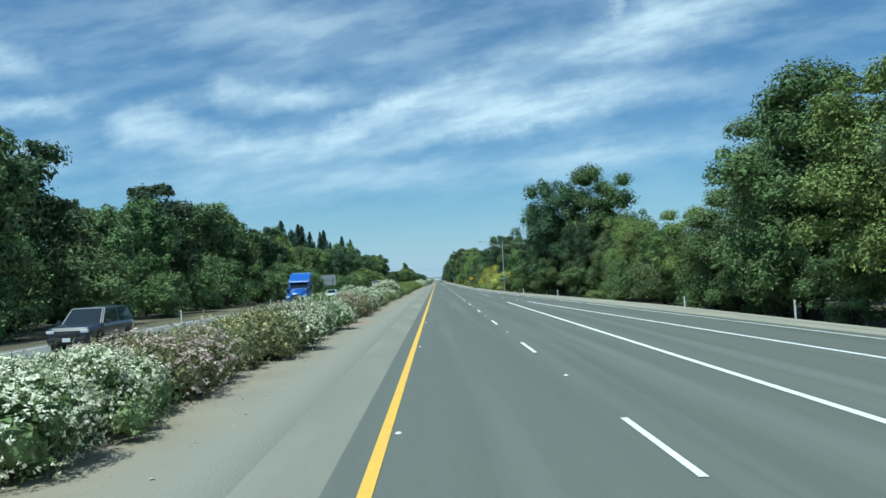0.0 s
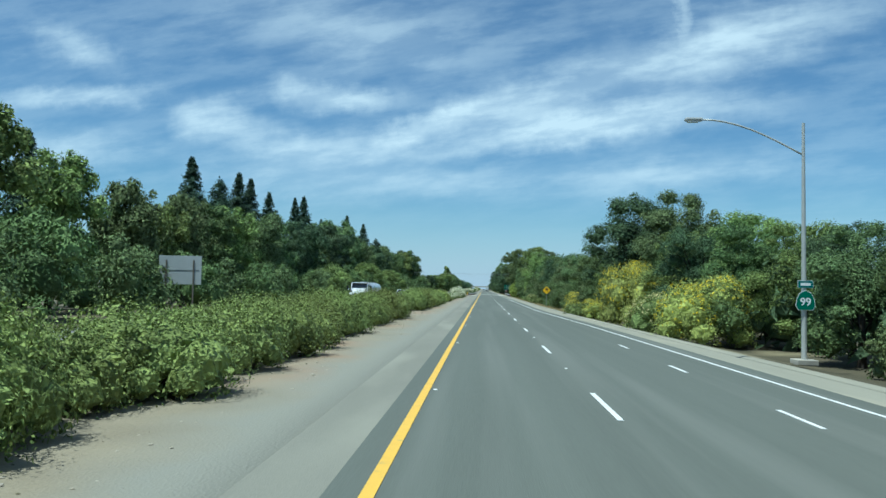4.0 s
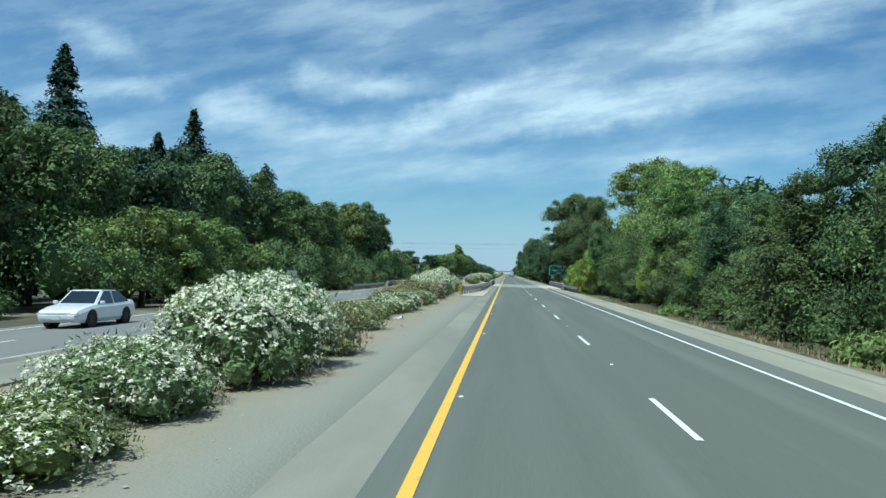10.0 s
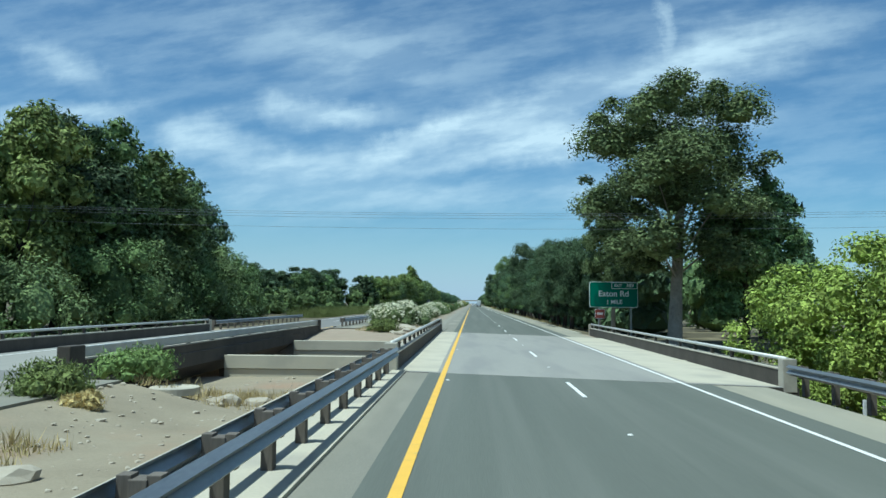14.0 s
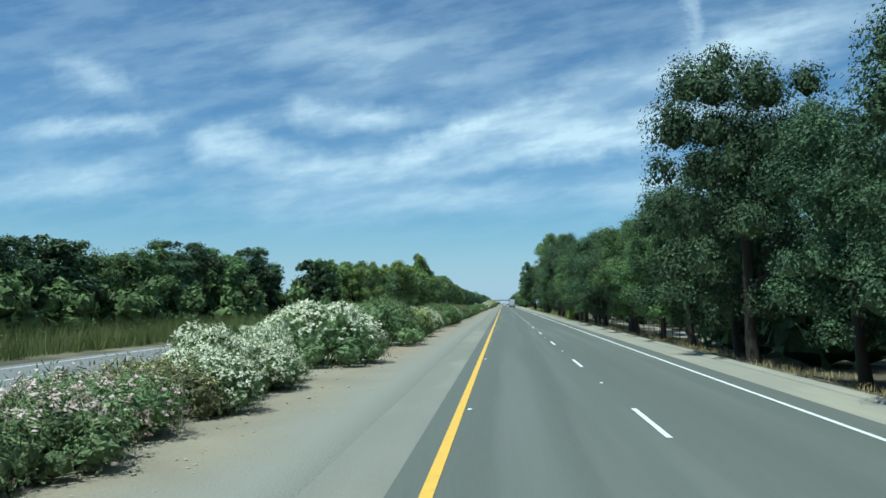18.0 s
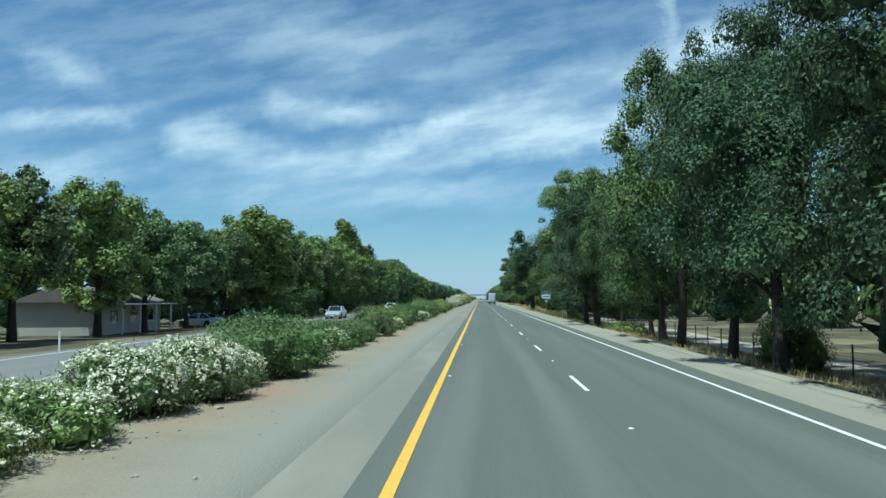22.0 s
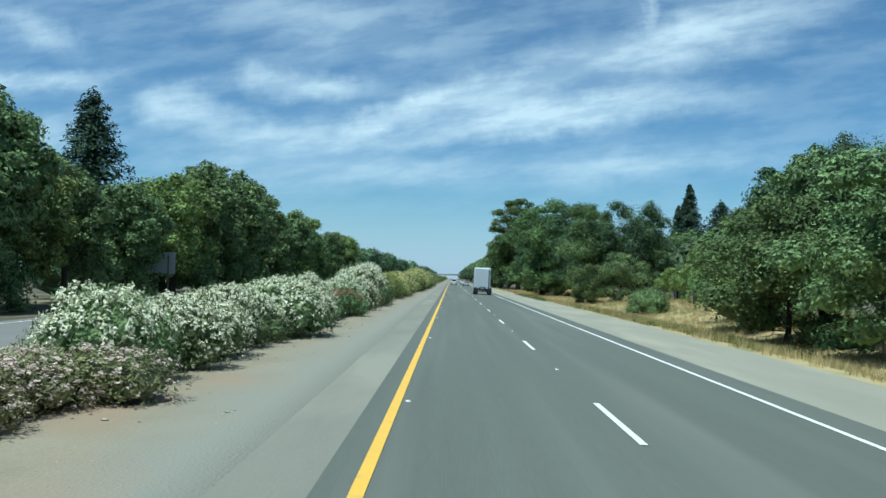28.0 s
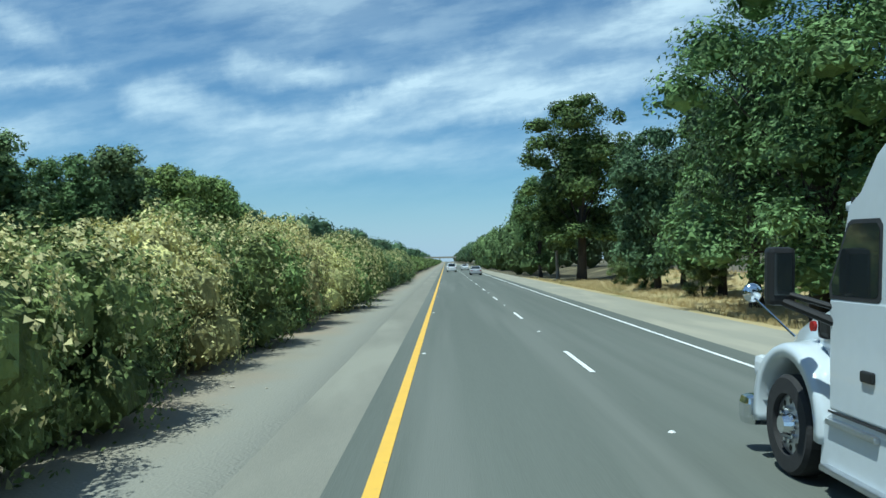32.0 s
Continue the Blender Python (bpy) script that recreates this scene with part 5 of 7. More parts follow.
def palm(x, y, h):
    """Slender palm with a round head of fronds."""
    rng = np.random.default_rng(91)
    root = thing("palm_tree", pose(x, y, ground_z(x, y)), "slender palm with a round head of fronds above the woods", "tree")
    mesh_ob("trunk", *trunk_mesh([(0, 0, -0.3), (0.1, 0, h * 0.5), (0.25, 0.05, h - 1.2)], [0.32, 0.24, 0.2]), M["bark"], root, smooth=True)
    pieces = []
    for k in range(44):
        a, lift = k * 2.4, rng.uniform(-0.75, 1.1)
        length = rng.uniform(1.3, 1.8)
        t = np.linspace(0.15, 1, 9)
        out = np.array((math.cos(a) * math.cos(lift), math.sin(a) * math.cos(lift), math.sin(lift)))
        spine = np.array((0.25, 0.05, h - 1.2)) + out * (t * length)[:, None] - np.array((0, 0, 0.55)) * (t ** 2)[:, None]
        pts = np.repeat(spine, 3, 0) + rng.normal(0, 0.07, (27, 3))
        pieces.append(leaves(pts, np.repeat(out[None], 27, 0), 0.5, rng, 0.3, -0.2))
    mesh_ob("fronds", *join(*pieces), M["leaf_syc"], root)


palm(-48.0, 616.0, 11.6)

# ---- bridges over the creek ----


def sweep(bm, pts, r, seg=6):
    """One round bar along a line of points."""
    pts = [Vector(p) for p in pts]
    rings = []
    for i, p in enumerate(pts):
        d = (pts[min(i + 1, len(pts) - 1)] - pts[max(i - 1, 0)]).normalized()
        m = d.to_track_quat("Z", "Y").to_matrix()
        rings.append([p + m @ Vector((r * math.cos(2 * math.pi * k / seg), r * math.sin(2 * math.pi * k / seg), 0)) for k in range(seg)])
    loft(bm, rings)



def bridge(name, x0, x1, y0, y1, zf, top, label):
    root = thing(name, Matrix(), label, "bridge", kind="structure")
    bm = bmesh.new()
    ring = lambda y: [(x0, y, zf(x0)), (x1, y, zf(x1)), (x1, y, zf(x1) - 0.55), (x1 - 1.0, y, zf(x1) - 1.25), (x0 + 1.0, y, zf(x0) - 1.25), (x0, y, zf(x0) - 0.55)]
    loft(bm, [ring(y) for y in axis([(y0, y1, 5)])])
    # the shade on the slab's side is put into this dark colour
    part("deck_slab", bm, M["concrete_shaded"], root, "weathered concrete slab with shade put into its dark colour")
    strip("bridge_surface", x0 + 0.02, x1 - 0.02, axis([(y0, y1, 6)]), zf, M[top], "worn grey concrete bridge surface", "road", lift=0.004, thick=0.003, cols=3)
    return root


def parapet(root, x, y0, y1, zf, side):
    """Concrete kerb wall with a ledge on top and a steel rail on posts. side: +1 if the carriageway lies towards +x."""
    z = zf(x)
    bm = bmesh.new()
    prof = [(0.0, -0.6), (0.0, 0.52), (-0.36 * side, 0.52), (-0.36 * side, -0.6)]
    loft(bm, [[(x + a, y, z + b) for a, b in prof] for y in (y0, y1)])
    # stains and the shade of the inner face share one dark colour
    part("parapet", bm, M["concrete_shaded"], root, "weathered, stained concrete parapet with shade put into its dark colour")
    bm = bmesh.new()
    box(bm, x - 0.18 * side, (y0 + y1) / 2, z + 0.54, 0.40, y1 - y0 - 0.1, 0.05, 0.012)
    part("ledge", bm, M["concrete"], root, "pale concrete ledge")
    bm = bmesh.new()
    loft(bm, [[(x - 0.17 * side + 0.085 * math.cos(a), y, z + 0.86 + 0.065 * math.sin(a)) for a in [k * math.pi / 5 for k in range(10)]] for y in (y0 + 0.05, y1 - 0.05)])
    part("rail", bm, M["rail_steel"], root, "pale steel tube rail", smooth=True)
    n = round((y1 - y0) / 2.45)
    for k in range(n + 1):
        y = y0 + 0.3 + (y1 - y0 - 0.6) * k / n
        boxed("rail_post", (x - 0.19 * side, y, z + 0.69, 0.11, 0.16, 0.30), M["concrete_shaded"], root, bevel=0.015)
    for y in (y0, y1):
        boxed("end_block", (x - 0.18 * side, y, z + 0.36, 0.42, 0.42, 1.02), M["concrete"], root, bevel=0.02)


def outer_parapet(root, x, y0, y1, zf):
    """Dark edge beam with a pale steel band rail above it."""
    z = zf(x)
    # beam coloured dark for the shade on its eastern face
    boxed("edge_beam", (x - 0.16, (y0 + y1) / 2, z - 0.12, 0.32, y1 - y0, 0.92), M["concrete_shaded"], root, "weathered edge beam with shade put into its dark colour")
    boxed("band_rail", (x - 0.10, (y0 + y1) / 2, z + 0.56, 0.10, y1 - y0 - 0.5, 0.32), M["rail_steel"], root, "pale steel band rail", bevel=0.03)
    boxed("ledge", (x - 0.15, (y0 + y1) / 2, z + 0.355, 0.36, y1 - y0 - 0.5, 0.03), M["concrete"], root)
    n = round((y1 - y0) / 3.0)
    for k in range(n + 1):
        boxed("rail_post", (x - 0.14, y0 + 0.5 + (y1 - y0 - 1.0) * k / n, z + 0.54, 0.16, 0.13, 0.36), M["concrete_shaded"], root)
    for y in (y0, y1):
        boxed("end_block", (x - 0.16, y, z + 0.1, 0.4, 0.9, 1.35), M["concrete_shaded"], root, bevel=0.03)


nb = bridge("bridge", -1.92, 10.9, 409.004, 442.996, road_z, "deck", "concrete bridge deck carrying the northbound carriageway")
parapet(nb, -1.5, 409.2, 446.4, road_z, 1)
parapet(nb, 10.45, 409.2, 449.0, road_z, -1)
strip("shoulder", -1.46, -0.2, [409.3, 425.0, 442.7], road_z, M["apron"], "pale concrete bridge shoulder", "shoulder", lift=0.008, thick=0.002)
strip("shoulder", 7.6, 10.42, [409.3, 425.0, 442.7], road_z, M["apron"], "pale concrete bridge shoulder", "shoulder", lift=0.008, thick=0.002)
sb = bridge("bridge", -19.4, -10.62, 408.0, 445.0, lambda x: opp_z(x) - 0.002, "deck", "concrete bridge deck carrying the southbound carriageway")
outer_parapet(sb, -10.66, 407.0, 443.6, opp_z)
parapet(sb, -19.0, 407.6, 443.6, opp_z, 1)
strip("apron", -3.35, -1.185, axis([(349.8, 409, 8)]), lambda x: 0.075 - 0.012 * (x + 1.2), M["apron"], "pale concrete apron under the median guardrail", "pavement", thick=0.1)
strip("apron", -3.0, -1.2, [443.2, 446, 452.0], lambda x: 0.06, M["shoulder"], "pale asphalt at the bridge end", "pavement", thick=0.1)


def abutments():
    for y, label in ((420.2, "concrete creek wall in the gap between the bridges"), (434.2, "tall concrete creek wall in the gap between the bridges")):
        root = thing("creek_wall", Matrix(), label, "retaining wall", kind="structure")
        boxed("wall_body", (0.45, y, -3.2, 21.7, 0.36, 4.6), M["apron"], root)
        boxed("wall_cap", (0.45, y - 0.02, -0.58, 21.7, 0.46, 0.60), M["apron"], root, bevel=0.02)
    for x in (-17.5, -12.5, 1.0, 5.0, 9.0):
        p = thing("bridge_pier", pose(x, 427.2, -6.0), "dark round concrete bridge pier standing in the creek bed", "pier", kind="structure")
        tubed("shaft", (0, 0, 0), (0, 0, 4.8), 0.45, M["concrete_shaded"], p, seg=16)


abutments()

# ---- guardrails ----
WBEAM = [(0.0, -0.155), (0.03, -0.13), (0.085, -0.085), (0.03, -0.03), (0.0, 0.0), (0.03, 0.03), (0.085, 0.085), (0.03, 0.13), (0.0, 0.155)]


def w_rail(root, pts, z, face, name="rail"):
    bm = bmesh.new()
    rings = [[(x + face * a, y, z + zz + b) for a, b in WBEAM] + [(x + face * (a - 0.006), y, z + zz + b) for a, b in reversed(WBEAM)] for x, y, zz in pts]
    loft(bm, rings)
    part(name, bm, M["galvanised"], root, "galvanised corrugated steel beam", smooth=False)


def guardrail(path, both, face, label, gap=1.905):
    root = thing("guardrail", Matrix(), label, "guardrail")
    pts = []
    y = path[0][0]
    posts = []
    while y <= path[-1][0] + 1e-6:
        x, z = lerp(path, y)
        posts.append((x, y, z))
        y += gap
    x, z = lerp(path, path[-1][0])
    pts = posts + [(x, path[-1][0], z)]
    w_rail(root, [(x + face * 0.19, y, z) for x, y, z in pts], 0.58, face)
    if both:
        w_rail(root, [(x - face * 0.19, y, z) for x, y, z in pts], 0.58, -face)
    for x, y, z in posts:
        p = boxed("post", (x, y, z + 0.30, 0.15, 0.2, 0.86), M["post_wood"], root, "weathered grey timber post", bevel=0.01)
        for s in ((face, -face) if both else (face,)):
            b = boxed("spacer_block", (x + s * 0.12, y, z + 0.58, 0.12, 0.15, 0.36), M["post_wood"], root, bevel=0.008)
    return root


guardrail([(354.3, -3.4, 0.09), (360, -2.9, 0.09), (366, -2.45, 0.09), (372, -2.05, 0.09), (378, -1.82, 0.09), (386, -1.71, 0.085), (408.8, -1.66, 0.07)], True, 1, "double-sided galvanised guardrail on timber posts in the median")
guardrail([(381.2, 10.62, -0.32), (408.6, 10.62, -0.32)], False, -1, "galvanised guardrail on timber posts along the outer shoulder")
guardrail([(452.0, -10.3, 0.05), (466, -10.1, 0.05)], True, 1, "galvanised guardrail on timber posts beside the southbound carriageway")
guardrail([(446.0, -19.6, -0.1), (478, -19.6, -0.1)], False, 1, "galvanised guardrail beyond the southbound carriageway")
guardrail([(380.0, -19.6, -0.1), (406, -19.6, -0.1)], False, 1, "galvanised guardrail beyond the southbound carriageway")


def hazard_marker(x, y, z, turn=0.0):
    root = thing("hazard_marker", pose(x, y, z, 0, 0, turn), "yellow and black striped hazard marker plate at the guardrail end", "road sign")
    boxed("post", (0, 0.03, 0.3, 0.06, 0.04, 0.7), M["galvanised"], root)
    boxed("plate", (0, 0, 0.62, 0.32, 0.012, 0.62), M["sign_yellow"], root, bevel=0.004)
    for k in range(3):
        bm = bmesh.new()
        z0 = 0.36 + 0.2 * k
        vs = [bm.verts.new((px, -0.011, pz)) for px, pz in ((-0.155, z0 + 0.12), (0.155, z0), (0.155, z0 + 0.09), (-0.155, z0 + 0.21 if k < 2 else z0 + 0.17))]
        bm.faces.new(vs)
        part("stripe", bm, M["black"], root)


hazard_marker(-3.6, 353.6, 0.09)
hazard_marker(10.7, 380.5, -0.32)


def text_part(body, size, at, material, parent, name="lettering", align="CENTER"):
    cu = bpy.data.curves.new(name, "FONT")
    cu.body, cu.size, cu.align_x, cu.align_y, cu.extrude = body, size, align, "CENTER", 0.003
    cu.offset = 0.006 * size / 0.4
    tmp = bpy.data.objects.new(name, cu)
    me = bpy.data.meshes.new_from_object(tmp)
    bpy.data.objects.remove(tmp)
    me.materials.clear()
    me.materials.append(material)
    ob = new(name, me)
    ob.parent = parent
    ob.matrix_basis = pose(*at, 90, 0, 0)
    return ob


def round_plate(w, h, r, depth, seg=5):
    pts = []
    for cx, cz, a0 in ((w / 2 - r, h / 2 - r, 0), (-w / 2 + r, h / 2 - r, 90), (-w / 2 + r, -h / 2 + r, 180), (w / 2 - r, -h / 2 + r, 270)):
        for k in range(seg + 1):
            a = radians(a0 + 90 * k / seg)
            pts.append((cx + r * math.cos(a), cz + r * math.sin(a)))
    return pts


def plate(name, pts, y0, depth, material, parent, label="", at=(0, 0)):
    bm = bmesh.new()
    loft(bm, [[(at[0] + x, y, at[1] + z) for x, z in pts] for y in (y0, y0 + depth)])
    return part(name, bm, material, parent, label)


def exit_sign():
    root = thing("exit_sign", pose(12.26, 448.0, 0.0), "large green highway exit sign with white lettering on steel posts", "road sign")
    plate("panel", round_plate(3.88, 2.06, 0.16, 0), 0.0, 0.05, M["sign_white"], root, "white border plate", (0, 2.97))
    plate("face", round_plate(3.80, 1.98, 0.14, 0), -0.012, 0.014, M["sign_green"], root, "green reflective face", (0, 2.97))
    plate("tab_border", round_plate(2.05, 0.52, 0.07, 0), -0.018, 0.012, M["sign_white"], root, "", (0.86, 3.70))
    plate("exit_tab", round_plate(1.98, 0.45, 0.06, 0), -0.024, 0.012, M["sign_green"], root, "green exit number tab", (0.86, 3.70))
    text_part("EXIT", 0.30, (0.36, -0.032, 3.70), M["sign_white"], root)
    text_part("389", 0.42, (1.30, -0.032, 3.70), M["sign_white"], root)
    text_part("Eaton Rd", 0.66, (0, -0.02, 3.03), M["sign_white"], root)
    text_part("1 MILE", 0.46, (0.05, -0.02, 2.37), M["sign_white"], root)
    for x in (-1.15, 1.4):
        boxed("post", (x, 0.12, 1.3, 0.14, 0.14, 5.2), M["galvanised"], root, bevel=0.01)
    for z in (2.3, 3.6):
        boxed("brace", (0, 0.07, z, 3.5, 0.05, 0.08), M["galvanised"], root)


exit_sign()


def camp_sign():
    root = thing("camping_sign", pose(11.12, 447.7, 0.0), "small brown recreation sign with a white camper symbol", "road sign")
    boxed("post", (0, 0.06, 0.3, 0.11, 0.09, 2.9), M["post_wood"], root)
    plate("panel", round_plate(0.80, 0.76, 0.05, 0), 0.0, 0.012, M["sign_white"], root, "white border plate", (0, 1.43))
    plate("face", round_plate(0.75, 0.71, 0.04, 0), -0.008, 0.01, M["sign_brown"], root, "brown face", (0, 1.43))
    plate("symbol", round_plate(0.46, 0.17, 0.04, 0), -0.014, 0.008, M["sign_white"], root, "white camper symbol", (0, 1.45))
    for x in (-0.12, 0.0, 0.12):
        plate("symbol_window", round_plate(0.08, 0.05, 0.01, 0), -0.018, 0.006, M["sign_brown"], root, "", (x, 1.48))


camp_sign()


def diamond_sign():
    root = thing("warning_sign", pose(11.19, 236.0, 0.0), "yellow diamond slippery road warning sign on a steel post", "road sign")
    boxed("post", (0, 0.05, 0.55, 0.06, 0.05, 2.9), M["galvanised"], root)
    sq = lambda r, k=0.05: [(r - k, k), (k, r - k), (-k, r - k), (-r + k, k), (-r + k, -k), (-k, -r + k), (k, -r + k), (r - k, -k)]
    plate("panel", sq(0.64), 0.0, 0.012, M["sign_yellow"], root, "yellow plate", (0, 2.15))
    plate("car_symbol", round_plate(0.40, 0.15, 0.04, 0), -0.008, 0.008, M["black"], root, "black car symbol", (0.02, 2.29))
    plate("car_roof_symbol", round_plate(0.26, 0.1, 0.04, 0), -0.008, 0.008, M["black"], root, "", (0.02, 2.38))
    for s in (-1, 1):
        bm = bmesh.new()
        prev = None
        for k in range(13):
            z = 2.2 - 0.3 * k / 12
            x = 0.02 + 0.12 * s + 0.06 * math.sin(k * 0.62)
            cur = (bm.verts.new((x - 0.022, -0.009, z)), bm.verts.new((x + 0.022, -0.009, z)))
            if prev:
                bm.faces.new((prev[0], prev[1], cur[1], cur[0]))
            prev = cur
        part("skid_mark", bm, M["black"], root, "black wavy skid line")


diamond_sign()


def adopt_sign():
    root = thing("adopt_sign", pose(11.2, 724.7, 0.0), "teal roadside sponsor sign with a white name panel", "road sign")
    boxed("post", (0.06, 0.06, 0.9, 0.08, 0.06, 2.7), M["post_wood"], root)
    plate("panel", round_plate(1.45, 1.06, 0.06, 0), 0.0, 0.012, M["sign_white"], root, "white border plate", (0, 2.45))
    plate("face", round_plate(1.39, 1.0, 0.05, 0), -0.008, 0.01, M["sign_teal"], root, "teal face", (0, 2.45))
    plate("name_panel", round_plate(1.2, 0.54, 0.02, 0), -0.014, 0.008, M["sign_white"], root, "white name panel", (0, 2.3))
    boxed("text_bar", (-0.28, -0.017, 2.28, 0.32, 0.004, 0.14), M["black"], root)
    boxed("text_bar", (0.2, -0.017, 2.28, 0.56, 0.004, 0.14), M["black"], root)
    boxed("text_bar", (0, -0.014, 2.65, 0.95, 0.004, 0.05), M["sign_white"], root)
    heart = [(0.17 * math.sin(a) ** 3 * 1.05, 0.0105 * (13 * math.cos(a) - 5 * math.cos(2 * a) - 2 * math.cos(3 * a) - math.cos(4 * a))) for a in [2 * math.pi * k / 24 for k in range(24)]]
    plate("emblem_border", [(x * 1.25, z * 1.25) for x, z in heart], -0.02, 0.01, M["sign_white"], root, "white emblem border", (0, 2.95))
    plate("emblem", heart, -0.026, 0.008, M["sign_teal"], root, "teal emblem", (0, 2.95))
    plate("lower_panel", round_plate(0.42, 0.48, 0.04, 0), 0.0, 0.012, M["sign_white"], root, "white border plate", (0.05, 1.63))
    plate("lower_face", round_plate(0.37, 0.43, 0.03, 0), -0.008, 0.01, M["sign_teal"], root, "teal symbol plate", (0.05, 1.63))
    plate("symbol", round_plate(0.13, 0.26, 0.05, 0), -0.014, 0.008, M["sign_white"], root, "", (0.05, 1.62))


adopt_sign()


def street_lamp():
    root = thing("street_lamp", pose(12.95, 141.3, -0.35), "tall galvanised street lamp with a curved arm and route sign", "street lamp")
    tubed("pole", (0, 0, 0), (0, 0, 8.9), 0.10, M["rail_steel"], root, r2=0.055)
    boxed("base", (0, 0, 0.08, 0.75, 0.75, 0.2), M["concrete"], root, bevel=0.03)
    bm = bmesh.new()
    pts = [Vector((-3.7 * k, 0.2 * k, 7.7 + 1.35 * math.sin(k * math.pi / 2))) for k in [i / 8 for i in range(9)]]
    sweep(bm, pts, 0.035, 8)
    part("arm", bm, M["rail_steel"], root, smooth=True)
    boxed("lamp_head", (-3.95, 0.22, 9.05, 0.65, 0.26, 0.13), M["rail_steel"], root, bevel=0.05)
    boxed("lamp_lens", (-3.98, 0.22, 8.97, 0.42, 0.2, 0.06), M["lamp_glass"], root, bevel=0.02)
    sh = [(0, 0.36), (0.2, 0.26), (0.3, 0.05), (0.335, -0.2), (0.24, -0.34), (-0.24, -0.34), (-0.335, -0.2), (-0.3, 0.05), (-0.2, 0.26)]
    plate("shield_border", [(x * 1.06, z * 1.06) for x, z in sh], -0.14, 0.012, M["sign_white"], root, "white shield border", (0, 2.33))
    plate("shield", sh, -0.148, 0.01, M["sign_green"], root, "green route shield", (0, 2.33))
    text_part("99", 0.40, (0, -0.153, 2.27), M["sign_white"], root)
    plate("direction_plate", round_plate(0.56, 0.28, 0.03, 0), -0.14, 0.012, M["sign_white"], root, "white border plate", (0, 2.92))
    plate("direction_face", round_plate(0.53, 0.25, 0.02, 0), -0.148, 0.01, M["sign_teal"], root, "green plate", (0, 2.92))
    boxed("text_bar", (0, -0.151, 2.92, 0.36, 0.004, 0.1), M["sign_white"], root)


street_lamp()


def back_sign(x, y, w, h, z0, label, posts=2, zg=-0.2):
    root = thing("road_sign", pose(x, y, zg), label, "road sign")
    boxed("panel", (0, 0, z0 + h / 2 - zg, w, 0.03, h), M["sign_back"], root, "plain aluminium back of the panel", bevel=0.01)
    for k in range(posts):
        px = 0 if posts == 1 else -w * 0.32 + w * 0.64 * k / (posts - 1)
        boxed("post", (px, -0.06, (z0 + h * 0.85 - zg) / 2, 0.1, 0.08, z0 + h * 0.85 - zg), M["post_wood"], root)
    boxed("brace", (0, -0.03, z0 + h * 0.5 - zg, w * 0.9, 0.03, 0.05), M["galvanised"], root)


back_sign(-23.2, 173.8, 3.5, 2.3, 2.1, "large road sign seen from its bare aluminium back")
back_sign(-25.4, 843, 3.3, 1.9, 2.1, "large road sign seen from its bare aluminium back")
back_sign(-23.4, 363.5, 1.2, 1.45, 0.95, "road sign seen from its bare aluminium back", 1)


def delineators():
    spots = [(-18.6, y) for y in (60, 92, 199, 205.5, 285.4, 292.6, 330, 340)] + [(18.0, 38), (17.1, 52), (12.9, 110), (14.6, 90), (10.6, 398.5), (10.9, 405.0), (11.7, 706), (-18.6, 640), (-18.6, 672), (-18.6, 704)]
    first = None
    for x, y in spots:
        z = ground_z(x, y)
        if first is None:
            first = thing("delineator_post", pose(x, y, z), "slim white roadside marker post", "marker post", "roadside marker posts")
            boxed("post", (0, 0, 0.45, 0.09, 0.035, 1.0), M["sign_white"], first, bevel=0.008)
            boxed("reflector", (0, -0.02, 0.82, 0.06, 0.006, 0.14), M["lamp_glass"], first)
        else:
            copy_thing(first, pose(x, y, z))


delineators()


def cone(x, y):
    root = thing("traffic_cone", pose(x, y, ground_z(x, y)), "orange traffic cone with a white band at the road edge", "traffic cone")
    boxed("base", (0, 0, 0.02, 0.38, 0.38, 0.04), M["orange"], root, bevel=0.01)
    tubed("cone_body", (0, 0, 0.04), (0, 0, 0.75), 0.15, M["orange"], root, r2=0.03, seg=16)
    tubed("white_band", (0, 0, 0.42), (0, 0, 0.56), 0.093, M["sign_white"], root, r2=0.07, seg=16)


cone(-18.5, 289.3)


def power_line():
    for x in (-36.0, 40.0):
        root = thing("utility_pole", pose(x, 439, ground_z(x, 430) - 0.2), "wooden utility pole with a crossarm among the trees", "utility pole")
        h = 9.2 - ground_z(x, 430)
        tubed("pole", (0, 0, 0), (0, 0, h), 0.16, M["post_wood"], root, r2=0.11)
        boxed("crossarm", (0, 0, h - 0.6, 0.12, 2.4, 0.12), M["post_wood"], root)
        for y in (-1, 0, 1):
            tubed("insulator", (0, y, h - 0.55), (0, y, h - 0.3), 0.05, M["sign_white"], root)
    for y, z in ((438, 8.5), (439, 8.75), (440, 8.5), (439.3, 7.7)):
        bm = bmesh.new()
        pts = [Vector((-36 + 76 * k / 24, y, z + 0.55 * ((k / 12 - 1) ** 2) - 0.3)) for k in range(25)]
        sweep(bm, pts, 0.009, 5)
        ob = part("power_cable", bm, M["wire"], None)
        tagged(ob, "thin overhead power cable crossing the highway", "cable", "overhead power cables")


power_line()


